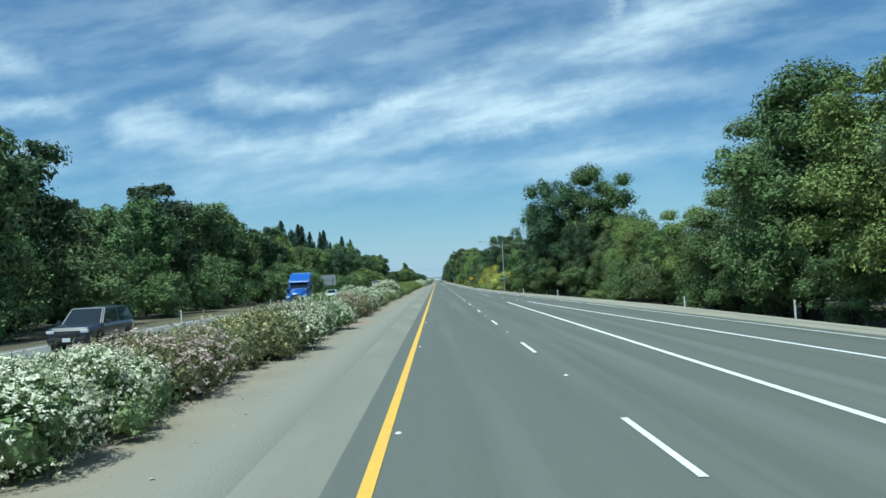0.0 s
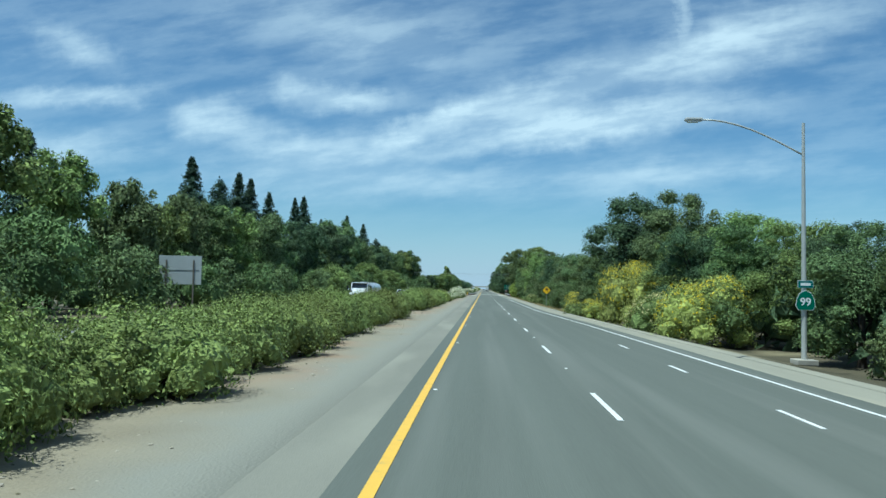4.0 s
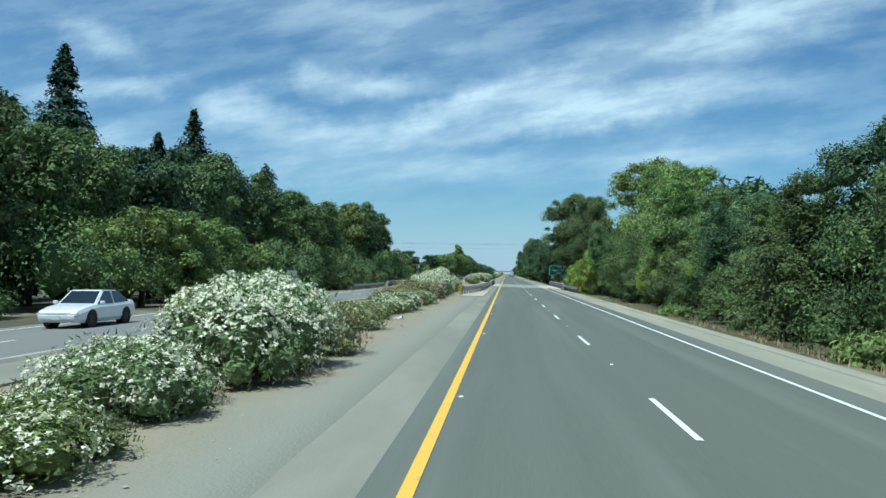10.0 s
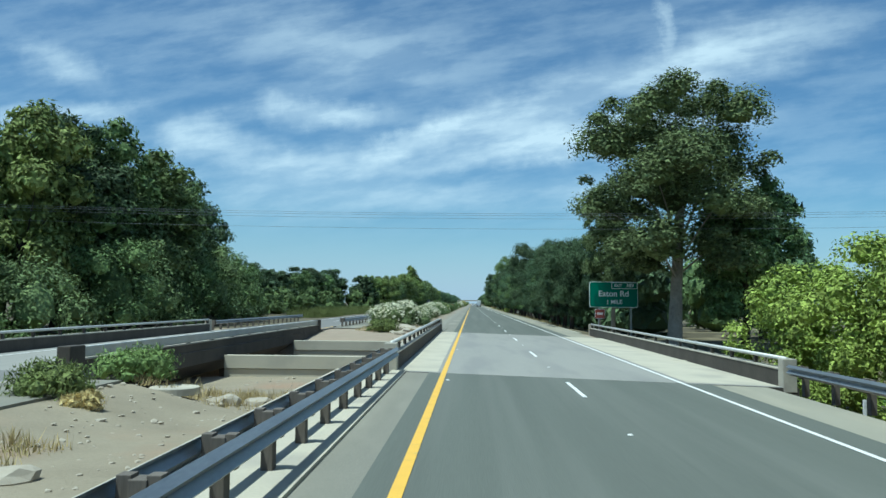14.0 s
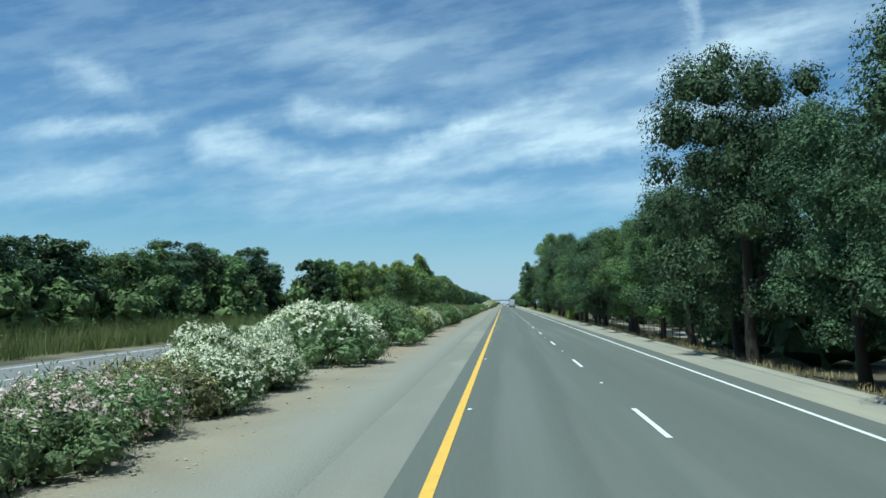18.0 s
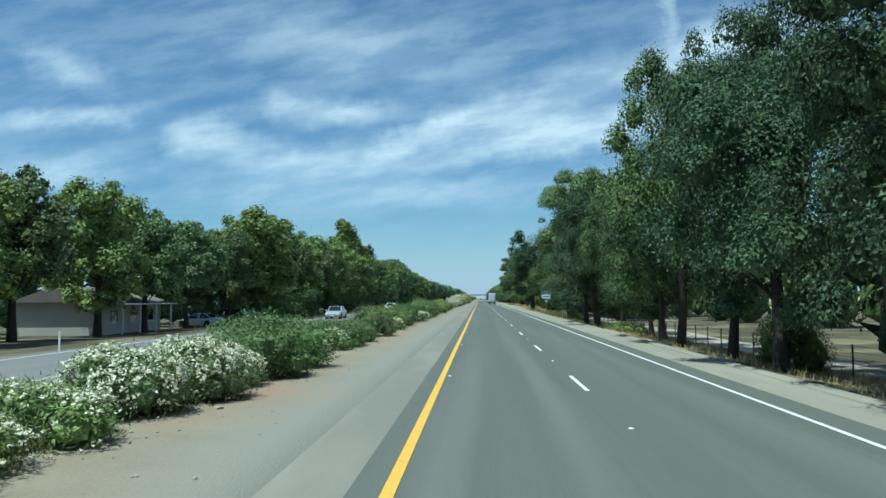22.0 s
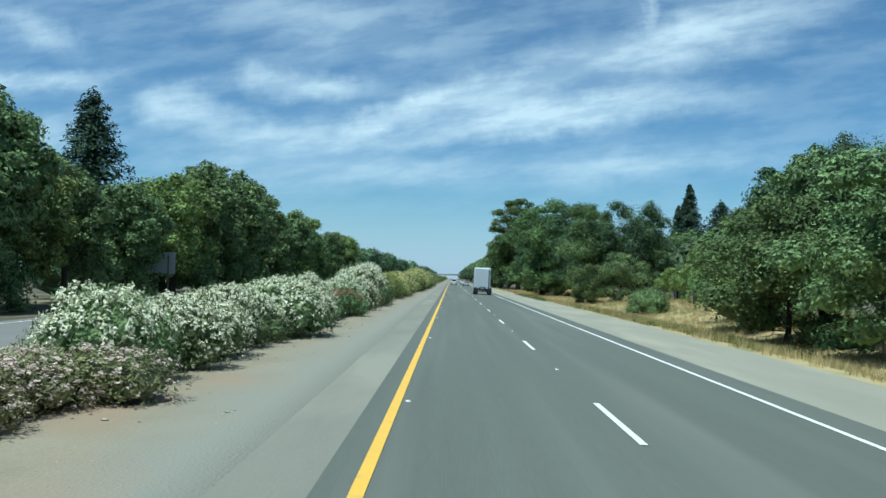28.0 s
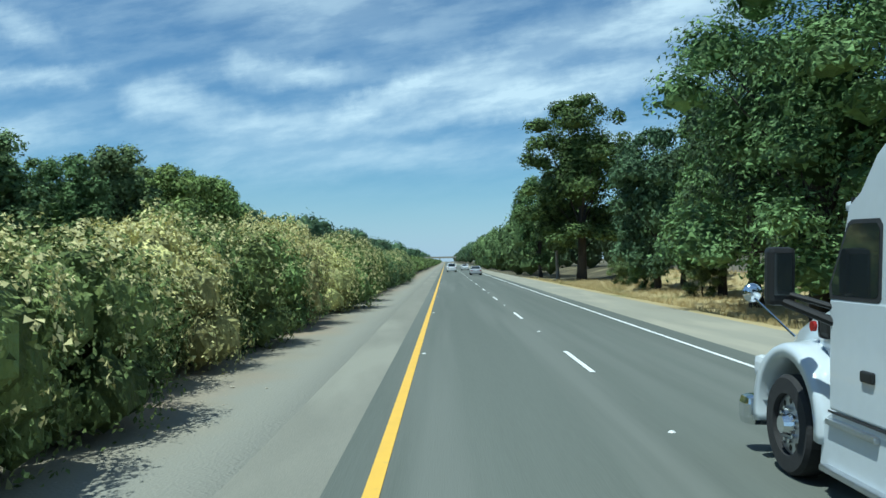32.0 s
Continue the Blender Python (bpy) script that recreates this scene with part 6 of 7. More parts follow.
def wire_fence(x, y0, y1, gap=2.6, h=1.25, label="low wire fence on thin steel posts behind the trees"):
    root = thing("wire_fence", Matrix(), label, "fence")
    y = y0
    me = None
    while y <= y1:
        z = ground_z(x, y)
        if me is None:
            me = tubed("fence_post", (0, 0, -0.1), (0, 0, h), 0.035, M["post_wood"], root, seg=6)
            me.matrix_basis = pose(x, y, z)
        else:
            ob = new("fence_post", me.data)
            ob.parent = root
            ob.matrix_basis = pose(x, y, z)
        y += gap
    for k in range(6):
        bm = bmesh.new()
        ys = axis([(y0, y1, 5.2)])
        sweep(bm, [(x, a, ground_z(x, a) + 0.15 + k * h / 6) for a in ys], 0.006, 4)
        part("fence_wire", bm, M["wire"], root)


wire_fence(14.6, 545, 715)
wire_fence(14.5, 250, 300, 3.5)


def block_wall():
    root = thing("boundary_wall", Matrix(), "grey block boundary wall behind the dry grass", "wall", kind="structure")
    for k in range(30):
        y = 800 + 7.2 * k
        z = ground_z(33, y)
        boxed("wall_panel", (33.0, y + 3.6, z + 0.8, 0.2, 7.0, 2.3), M["wall_block"], root)
        boxed("wall_post", (33.0, y, z + 0.85, 0.34, 0.3, 2.45), M["wall_block"], root, bevel=0.02)
        boxed("wall_coping", (33.0, y + 3.6, z + 1.98, 0.28, 7.0, 0.08), M["concrete"], root)


block_wall()


def overpass():
    root = thing("overpass", Matrix(), "distant concrete overpass crossing the highway", "bridge", kind="structure")
    boxed("deck_slab", (0, 1900, 6.4, 220, 11, 1.3), M["concrete"], root)
    boxed("barrier", (0, 1894.6, 7.5, 220, 0.3, 1.0), M["concrete"], root)
    for x in (-24, -7, 13):
        boxed("pier", (x, 1900, 2.8, 1.4, 4, 6.6), M["concrete"], root)


overpass()


def house(x, y, w, d, h, label):
    z = ground_z(x, y)
    root = thing("house", pose(x, y, z), label, "house")
    boxed("wall", (0, 0, h / 2, d, w, h), M["stucco"], root)
    bm = bmesh.new()
    loft(bm, [[(-d / 2 - 0.5, s * (w / 2 + 0.5), h), (d / 2 + 0.5, s * (w / 2 + 0.5), h), (0.0, s * (w / 2 + 0.5), h + 1.3)] for s in (-1, 1)])
    part("roof", bm, M["sign_white"] if w > 12 else M["roof"], root)
    for k in range(3):
        wd = boxed("window", (d / 2 + 0.01, -w * 0.3 + w * 0.3 * k, h * 0.55, 0.06, 1.2, 1.0), M["glass"], root)
        boxed("window_frame", (d / 2 + 0.02, -w * 0.3 + w * 0.3 * k, h * 0.55 - 0.55, 0.1, 1.4, 0.1), M["sign_white"], wd)
    for k in range(4):
        boxed("porch_post", (d / 2 + 1.4, -w * 0.42 + w * 0.28 * k, h * 0.45, 0.12, 0.12, h * 0.9), M["sign_white"], root)
    boxed("porch_roof", (d / 2 + 0.9, 0, h * 0.92, 1.9, w * 0.95, 0.1), M["sign_white"], root)


house(-33, 672, 12, 7, 2.7, "low white house with a porch behind the western trees")
house(-44, 722, 16, 8, 2.8, "long low building with a bright white roof behind the trees")
house(-44, 905, 14, 8, 3.0, "pale house half hidden behind the western trees")


# ---- ground details ----


def scatter():
    rng = np.random.default_rng(3)

    def grass(name, label, spots, h, mat_key, per=14):
        n = len(spots)
        base = np.repeat(spots, per, 0) + np.concatenate([rng.normal(0, 0.14, (n * per, 2)), np.zeros((n * per, 1))], 1)
        hh = h * rng.uniform(0.5, 1.3, (len(base), 1))
        lean = rng.normal(0, 0.28, (len(base), 2)) * hh
        a = rng.uniform(0, 6.3, len(base))
        side = np.stack([np.cos(a), np.sin(a), np.zeros(len(a))], 1) * 0.013
        tip = base + np.concatenate([lean, hh], 1)
        v = np.stack([base - side, base + side, tip], 1).reshape(-1, 3)
        ob = mesh_ob(name, v, np.arange(len(v)).reshape(-1, 3), M[mat_key])
        tagged(ob, label, "grass", kind="stuff")

    def field(x0, x1, y0, y1, n):
        p = np.stack([rng.uniform(x0, x1, n), rng.uniform(y0, y1, n)], 1)
        return np.array([(x, y, ground_z(x, y) - 0.02) for x, y in p])

    grass("dry_grass", "dry golden grass on the verge and bank", np.concatenate([field(12.6, 33, 782, 872, 5200), field(13, 33, 872, 1000, 4200)]), 0.36, "grass_dry", 16)
    grass("dry_grass", "sparse dry grass under the roadside trees", np.concatenate([field(10.6, 14.5, 470, 780, 1800), field(14.3, 15.0, 548, 716, 1600), field(10.4, 13, 200, 380, 500)]), 0.28, "grass_dry", 9)
    grass("green_grass", "patch of green weeds at the verge", np.concatenate([field(12.8, 17, 806, 862, 1100), field(10.6, 13.5, 700, 780, 350), field(11.5, 15, 868, 905, 500)]), 0.35, "grass_green", 12)
    grass("dry_grass", "dry weeds along the foot of the median hedge", np.concatenate([field(-9.5, -5.2, 500, 885, 700), field(-7, -4.6, 842, 850, 120)]), 0.22, "grass_dry", 8)
    grass("reeds", "band of green reeds beyond the southbound carriageway", field(-27, -21, 500, 600, 2200), 1.5, "grass_green", 12)
    grass("dry_grass", "pale straw weeds on the bank of the creek", np.concatenate([field(-9.6, -5.6, 386, 397, 420), field(-8.6, -3.6, 405, 412, 260), field(-8, -3.4, 444, 452, 200)]), 0.24, "grass_dry", 12)
    # pebbles and clods
    V, F = [], []
    off = 0
    for k in range(1700):
        near = k < 620 or k > 1300
        x, y = (rng.uniform(-5.4, -2.4), rng.uniform(5, 900)) if near else (rng.uniform(-9.5, -3.6), rng.uniform(165, 190) if k < 800 else rng.uniform(386, 419))
        r = rng.uniform(0.012, 0.05) * (2.2 if rng.random() < (0.05 if near else 0.15) else 1.0)
        v = ICO_V * r * rng.uniform(0.6, 1.2, (len(ICO_V), 1)) * np.array((1.2, 1.2, 0.6)) + np.array((x, y, ground_z(x, y) + r * 0.2))
        V.append(v)
        F.append(ICO_F + off)
        off += len(v)
    tagged(mesh_ob("pebbles", np.concatenate(V), np.concatenate(F), M["rock"]), "scattered small stones and clods on the dirt", "stones", kind="stuff")
    octa_v = np.array([(1, 0, 0), (-1, 0, 0), (0, 1, 0), (0, -1, 0), (0, 0, 1), (0, 0, -1)], float)
    octa_f = np.array([(0, 2, 4), (2, 1, 4), (1, 3, 4), (3, 0, 4), (2, 0, 5), (1, 2, 5), (3, 1, 5), (0, 3, 5)])
    for name, label, mat_key, count, size in (("gravel", "fine pale gravel strewn over the dirt median", "rock", 5200, 0.024), ("debris", "dark twigs and dead leaves under the oleanders", "leaf_litter", 3600, 0.03)):
        V, F = [], []
        for k in range(count):
            y = rng.uniform(2, 905)
            x = -2.3 - 3.2 * rng.beta(1.2, 1.0) if name == "gravel" else -4.6 + rng.normal(0, 0.5)
            if x > -2.2 or 346 < y < 452:
                continue
            r = size * rng.uniform(0.4, 1.3)
            v = octa_v * r * rng.uniform(0.6, 1.3, (6, 1)) * np.array((1.2, 1.2, 0.5)) + np.array((x, y, ground_z(x, y) + r * 0.15))
            V.append(v)
            F.append(octa_f + 6 * len(F))
        tagged(mesh_ob(name, np.concatenate(V), np.concatenate(F), M[mat_key]), label, name, kind="stuff")
    for k, (x, y, r) in enumerate([(-3.9, 446.2, 0.5), (-4.5, 447.3, 0.65), (-3.4, 445.2, 0.42), (-4.1, 443.9, 0.4), (-4.8, 445.6, 0.4), (-3.2, 447.8, 0.35), (-5.2, 448.3, 0.5), (-4.4, 441.8, 0.4), (-3.5, 440.6, 0.35), (-5.0, 443.0, 0.3), (-6.4, 407.0, 0.45), (-5.9, 406.2, 0.35), (-5.2, 406.8, 0.4), (-4.9, 394.2, 0.3)]):
        v = ICO2_V * r * rng.uniform(0.82, 1.12, (len(ICO2_V), 1)) * np.array((1.2, 1.0, 0.55)) + np.array((0, 0, r * 0.25))
        ob = mesh_ob("boulder", v, ICO2_F, M["rock"], at=pose(x, y, ground_z(x, y) - 0.05, 0, 0, k * 47))
        tagged(ob, "pale angular boulder on the creek bank", "rock", "boulders on the bank")
    for x, y, w, turn in ((-4.7, 231.2, 0.38, 20), (-4.0, 312.4, 0.34, 75)):
        bm = bmesh.new()
        bmesh.ops.create_grid(bm, x_segments=8, y_segments=6, size=0.5)
        for v in bm.verts:
            v.co.z = 0.10 * noise.noise((v.co.x * 4, v.co.y * 4, y)) + 0.05
            v.co.x += 0.15 * noise.noise((v.co.y * 3, y, 0))
        ob = part("litter_sheet", bm, M["stucco"], None, smooth=True)
        ob.matrix_basis = pose(x, y, ground_z(x, y) + 0.02, 0, 0, turn) @ Matrix.Diagonal((w * 1.6, w, 1, 1))
        tagged(ob, "crumpled pale sheet of litter lying on the dirt", "litter")


scatter()


def slab_disc(x, y, r):
    """Round concrete cover lying flush in the dirt."""
    root = thing("concrete_cover", pose(x, y, ground_z(x, y) + 0.03), "pale round concrete cover lying in the dirt", "utility cover")
    bm = bmesh.new()
    n = 28
    loft(bm, [[(k * math.cos(2 * math.pi * i / n), k * math.sin(2 * math.pi * i / n), z) for i in range(n)] for k, z in ((r, -0.15), (r, 0.03), (r * 0.97, 0.05))])
    part("slab", bm, M["apron"], root)
    boxed("lifting_eye", (0, r * 0.5, 0.055, 0.1, 0.04, 0.03), M["galvanised"], root, bevel=0.008)


slab_disc(-7.2, 405.6, 0.66)


def farm_track():
    """Pale dirt track behind the wire fence, seen under the trees."""
    ys = axis([(548, 716, 6)])
    z = [ground_z(16.6, y) + 0.05 for y in ys]
    verts = [(x, y, zz) for y, zz in zip(ys, z) for x in (15.3, 16.6, 18.2)]
    faces = [(3 * j + i, 3 * j + i + 1, 3 * j + i + 4, 3 * j + i + 3) for j in range(len(ys) - 1) for i in range(2)]
    tagged(mesh_ob("dirt_track", verts, faces, M["rock"]), "pale dirt track behind the wire fence", "track", kind="structure")


farm_track()
spot([("white_c", -6.9, 369, 2.95, 0.95), ("white_b", -6.0, 371.2, 2.0, 0.9), ("white_c", -6.2, 366.6, 2.2, 0.9), ("white_a", -6.7, 364.6, 2.7, 0.95), ("pink_a", -6.4, 356.6, 1.9, 1.0), ("mixed_a", -6.4, 360.2, 1.9, 1.0), ("white_b", -6.2, 353.6, 2.2, 1.0), ("green_a", -6.5, 379.5, 2.3, 0.85), ("green_b", -7.2, 383, 1.9, 0.9), ("dry_a", -5.0, 375.2, 0.7, 1.1), ("mixed_b", -6.8, 375, 1.4, 0.9), ("low_a", -8.6, 402, 0.9, 1.0), ("dry_a", -7.4, 401, 0.4, 1.0),
      ("white_c", -6.0, 108.6, 2.6, 0.92), ("low_a", -6.0, 444.2, 1.1, 1.1), ("white_c", -5.4, 454.5, 2.45, 1.25), ("white_c", -6.4, 459, 2.2, 1.1), ("low_a", -8.5, 406, 1.0, 1.0), ("white_c", -5.6, 521, 2.4, 1.1),
      ("gold_a", 14.3, 219.2, 3.0, 1.1), ("gold_a", 13.0, 215, 1.9, 0.9), ("gold_a", 13.4, 199.5, 2.3, 1.1), ("gold_a", 13.0, 194.5, 2.0, 1.0), ("gold_a", 14.0, 181, 6.0, 0.7), ("low_a", 12.0, 196, 1.6, 1.2),
      ("gold_a", 14.2, 158, 4.2, 1.0), ("yellow_b", 13.6, 166, 3.2, 1.0), ("low_a", 12.0, 271, 1.5, 0.9), ("yellow_b", 11.8, 284, 2.2, 0.7), ("low_a", 12.4, 300, 1.4, 1.2), ("low_a", 12.4, 330, 1.0, 1.3),
      ("gold_a", 11.9, 612, 3.2, 0.7), ("yellow_b", 13.4, 636, 2.6, 0.7), ("low_a", 11.8, 716, 0.9, 1.0), ("yellow_b", 12.6, 699, 1.9, 0.7), ("low_a", 12.6, 666, 1.0, 1.3), ("grey_a", 18.5, 844, 2.6, 1.0), ("grey_a", 20, 850, 2.2, 1.0),
      ("thick_m", 27, 864, 4.0, 1.1), ("dry_a", -5.2, 846.5, 0.35, 1.6), ("dry_a", -5.8, 843.5, 0.35, 1.6), ("dry_a", -5.0, 872, 0.6, 1.6), ("yellow_b", -5.8, 868.5, 2.2, 0.9), ("low_a", 17.2, 80, 1.2, 1.0)], "")


# kinds of plant that found no place
for key in [k for k in PROTO if k + "_h" in PROTO and k not in USED]:
    for ob in [*PROTO[key].children_recursive, PROTO[key]]:
        bpy.data.objects.remove(ob)

# ---- vehicles ----


def wheel(parent, x, y, r, w, side, name="wheel", truck=False):
    root = new(name)
    root.parent = parent
    root.matrix_basis = pose(x, y, r, 0, 0, 0 if side > 0 else 180)
    bm = bmesh.new()
    prof = [(-w / 2, r * 0.62), (-w / 2, r * 0.93), (-w / 2 + 0.04, r), (w / 2 - 0.04, r), (w / 2, r * 0.93), (w / 2, r * 0.62)]
    n = 44 if truck else 28
    loft(bm, [[(a, b * math.cos(2 * math.pi * k / n), b * math.sin(2 * math.pi * k / n)) for a, b in prof] for k in range(n + 1)], caps=False)
    part("tyre", bm, M["rubber"], root, "black rubber tyre", smooth=False)
    bm = bmesh.new()
    tube(bm, (-w * 0.2, 0, 0), (w * 0.30, 0, 0), r * 0.63, r * 0.60, 24)
    part("rim", bm, M["alloy"], root, "bright metal rim")
    if truck:
        tubed("hub", (w * 0.3, 0, 0), (w * 0.3 + 0.11, 0, 0), r * 0.24, M["chrome"], root, r2=r * 0.17, seg=16)
        for k in range(10):
            a = 2 * math.pi * k / 10
            tubed("wheel_nut", (w * 0.3, r * 0.33 * math.cos(a), r * 0.33 * math.sin(a)), (w * 0.3 + 0.05, r * 0.33 * math.cos(a), r * 0.33 * math.sin(a)), 0.022, M["chrome"], root, seg=6)
        for k in range(10):
            a = 2 * math.pi * (k + 0.5) / 10
            tubed("rim_hole", (w * 0.302, r * 0.47 * math.cos(a), r * 0.47 * math.sin(a)), (w * 0.308, r * 0.47 * math.cos(a), r * 0.47 * math.sin(a)), r * 0.065, M["black"], root, seg=8)
    else:
        bm = bmesh.new()
        for k in range(5):
            a = 2 * math.pi * k / 5
            box(bm, w * 0.304, r * 0.38 * math.cos(a), r * 0.38 * math.sin(a), 0.01, r * 0.16, r * 0.3, turn=Matrix.Rotation(-a + math.pi / 2, 4, "X"))
        part("rim_gaps", bm, M["black"], root, "dark gaps between the spokes")
    return root


def car(x, y, z, turn, paint, kind, label):
    root = thing("pickup" if kind == "pickup" else ("suv" if kind == "suv" else "car"), pose(x, y, z, 0, 0, turn), label, "car")
    P = M["car_" + paint]
    if kind == "sedan":
        L, W, H, r = 4.75, 0.91, 1.45, 0.33
        body = [(2.36, 0.34, 0.62, 0.74), (2.25, 0.24, 0.72, 0.84), (1.7, 0.2, 0.84, 0.90), (0.95, 0.2, 0.94, W), (-1.5, 0.2, 0.98, W), (-2.1, 0.24, 1.0, 0.87), (-2.36, 0.36, 0.9, 0.78)]
        cab = [(1.05, 0.92), (0.25, H), (-0.95, H), (-1.85, 0.98)]
        ax = (1.42, -1.35)
    elif kind == "suv":
        L, W, H, r = 4.8, 0.95, 1.75, 0.37
        body = [(2.4, 0.4, 0.85, 0.78), (2.3, 0.3, 0.98, 0.88), (1.7, 0.27, 1.05, 0.94), (1.05, 0.27, 1.1, W), (-1.9, 0.27, 1.12, W), (-2.3, 0.3, 1.1, 0.9), (-2.42, 0.42, 1.0, 0.84)]
        cab = [(1.15, 1.08), (0.45, H - 0.03), (-1.9, H), (-2.33, 1.1)]
        ax = (1.45, -1.4)
    else:
        L, W, H, r = 5.7, 0.98, 1.85, 0.39
        body = [(2.85, 0.45, 1.0, 0.84), (2.75, 0.35, 1.12, 0.93), (2.1, 0.33, 1.18, W), (1.2, 0.33, 1.2, W), (-0.9, 0.33, 1.2, W), (-0.95, 0.33, 1.24, W), (-2.8, 0.36, 1.24, 0.96), (-2.85, 0.45, 1.1, 0.94)]
        cab = [(1.35, 1.18), (0.75, H - 0.02), (-0.65, H), (-0.95, 1.2)]
        ax = (1.85, -1.75)
    bm = bmesh.new()
    loft(bm, [[(-w * 0.9, yy, zb), (-w, yy, zb + 0.16), (-w, yy, zt - 0.16), (-w * 0.92, yy, zt - 0.03), (-w * 0.75, yy, zt), (w * 0.75, yy, zt), (w * 0.92, yy, zt - 0.03), (w, yy, zt - 0.16), (w, yy, zb + 0.16), (w * 0.9, yy, zb)] for yy, zb, zt, w in body])
    part("body", bm, P, root, smooth=False)
    bm = bmesh.new()
    wr = W * 0.76
    zb = cab[0][1] - 0.05
    lo = [(-W * 0.93, cab[0][0], zb), (W * 0.93, cab[0][0], zb), (W * 0.93, cab[3][0], zb), (-W * 0.93, cab[3][0], zb)]
    hi = [(-wr, cab[1][0], cab[1][1]), (wr, cab[1][0], cab[1][1]), (wr, cab[2][0], cab[2][1]), (-wr, cab[2][0], cab[2][1])]
    loft(bm, [lo, hi])
    bmesh.ops.bevel(bm, geom=bm.edges[:], offset=0.05, segments=2, affect="EDGES")
    part("cabin", bm, P, root)

    def pane(name, a, b, c, d, lift):
        pts = [Vector(p) for p in (a, b, c, d)]
        mid = sum(pts, Vector()) / 4
        nrm = (pts[1] - pts[0]).cross(pts[2] - pts[0]).normalized()
        if nrm.dot(mid - Vector((0, (cab[0][0] + cab[3][0]) / 2, 1.0))) < 0:
            nrm = -nrm
        bm = bmesh.new()
        q = [mid + (p - mid) * 0.86 for p in pts]
        loft(bm, [[p - nrm * 0.01 for p in q], [p + nrm * lift for p in q]])
        part(name, bm, M["glass"], root, "dark tinted glass")

    pane("windshield", lo[0], lo[1], hi[1], hi[0], 0.012)
    pane("rear_window", lo[3], lo[2], hi[2], hi[3], 0.012)
    for s, (i, j) in ((-1, (0, 3)), (1, (1, 2))):
        a, b, c, d = Vector(lo[i]), Vector(lo[j]), Vector(hi[j]), Vector(hi[i])
        m1, m2 = (a + b) / 2, (c + d) / 2
        pane("side_window", a, m1, m2, d, 0.012)
        pane("side_window", m1, b, c, m2, 0.012)
        boxed("mirror", (s * (W + 0.08), cab[0][0] - 0.25, cab[0][1] + 0.05, 0.2, 0.12, 0.14), P, root, bevel=0.04)
    fy, fz, fw = body[1][0], body[1][2], body[1][3]
    for s in (-1, 1):
        boxed("headlight", (s * fw * 0.78, fy + 0.02, fz - 0.16, 0.32, 0.2, 0.13), M["lamp_glass"], root, bevel=0.03)
        boxed("tail_light", (s * fw * 0.82, body[-1][0] + 0.07, body[-1][2] - 0.12, 0.26, 0.16, 0.16), M["lamp_red"], root, bevel=0.03)
        for yy in ax:
            bm = bmesh.new()
            tube(bm, (s * (W - 0.3), yy, r + 0.02), (s * (W + 0.004), yy, r + 0.02), r * 1.17, r * 1.17, 24)
            part("wheel_arch", bm, M["black"], root, "dark wheel arch")
            wheel(root, s * (W - 0.09), yy, r, 0.22, s)
    boxed("grille", (0, body[0][0] + 0.0, body[0][2] - 0.16, 0.9, 0.08, 0.16), M["dark_plastic"], root, bevel=0.02)
    boxed("bumper", (0, body[0][0] + 0.02, body[0][1] + 0.1, 1.45, 0.12, 0.18), M["dark_plastic"] if kind != "sedan" else P, root, bevel=0.04)
    boxed("number_plate", (0, body[0][0] + 0.09, body[0][1] + 0.1, 0.32, 0.012, 0.16), M["sign_white"], root)
    boxed("number_plate", (0, body[-1][0] - 0.03, body[-1][2] - 0.2, 0.32, 0.03, 0.16), M["sign_white"], root)
    return root


ON_OPP = lambda x: opp_z(x) + 0.004
car(-14.1, 34.5, ON_OPP(-14.1), 180, "navy", "suv", "dark navy sport utility vehicle on the southbound carriageway")
car(-16.2, 127.5, ON_OPP(-16.2), 180, "white", "sedan", "white sedan on the southbound carriageway")
car(-13.4, 267, ON_OPP(-13.4), 180, "grey", "pickup", "dark grey pickup on the southbound carriageway")
car(-15.9, 275.4, ON_OPP(-15.9), 180, "white", "suv", "white sport utility vehicle on the southbound carriageway")
car(-16.2, 307, ON_OPP(-16.2), 180, "white", "sedan", "white sedan on the southbound carriageway")
car(-16.2, 327, ON_OPP(-16.2), 180, "white", "suv", "white crossover on the southbound carriageway")
car(-15.4, 552, ON_OPP(-15.4), 180, "navy", "sedan", "dark sedan on the southbound carriageway")
car(-15.5, 694, ON_OPP(-15.5), 180, "silver", "sedan", "silver sedan on the southbound carriageway")
car(-15.4, 749, ON_OPP(-15.4), 180, "white", "sedan", "white sedan on the southbound carriageway")
on_road = lambda x: road_z(x) + 0.008
car(5.5, 1012, on_road(5.5), 0, "silver", "sedan", "silver sedan driving ahead on the highway")
car(1.9, 1045, on_road(1.9), 0, "white", "suv", "white sport utility vehicle driving ahead on the highway")
car(5.5, 1082, on_road(5.5), 0, "white", "sedan", "white sedan driving ahead on the highway")
car(-27.0, 690, ground_z(-27, 690) + 0.02, 90, "grey", "suv", "parked grey sport utility vehicle under the western trees")
car(-27.5, 683, ground_z(-27, 683) + 0.02, 80, "white", "sedan", "parked white car under the western trees")


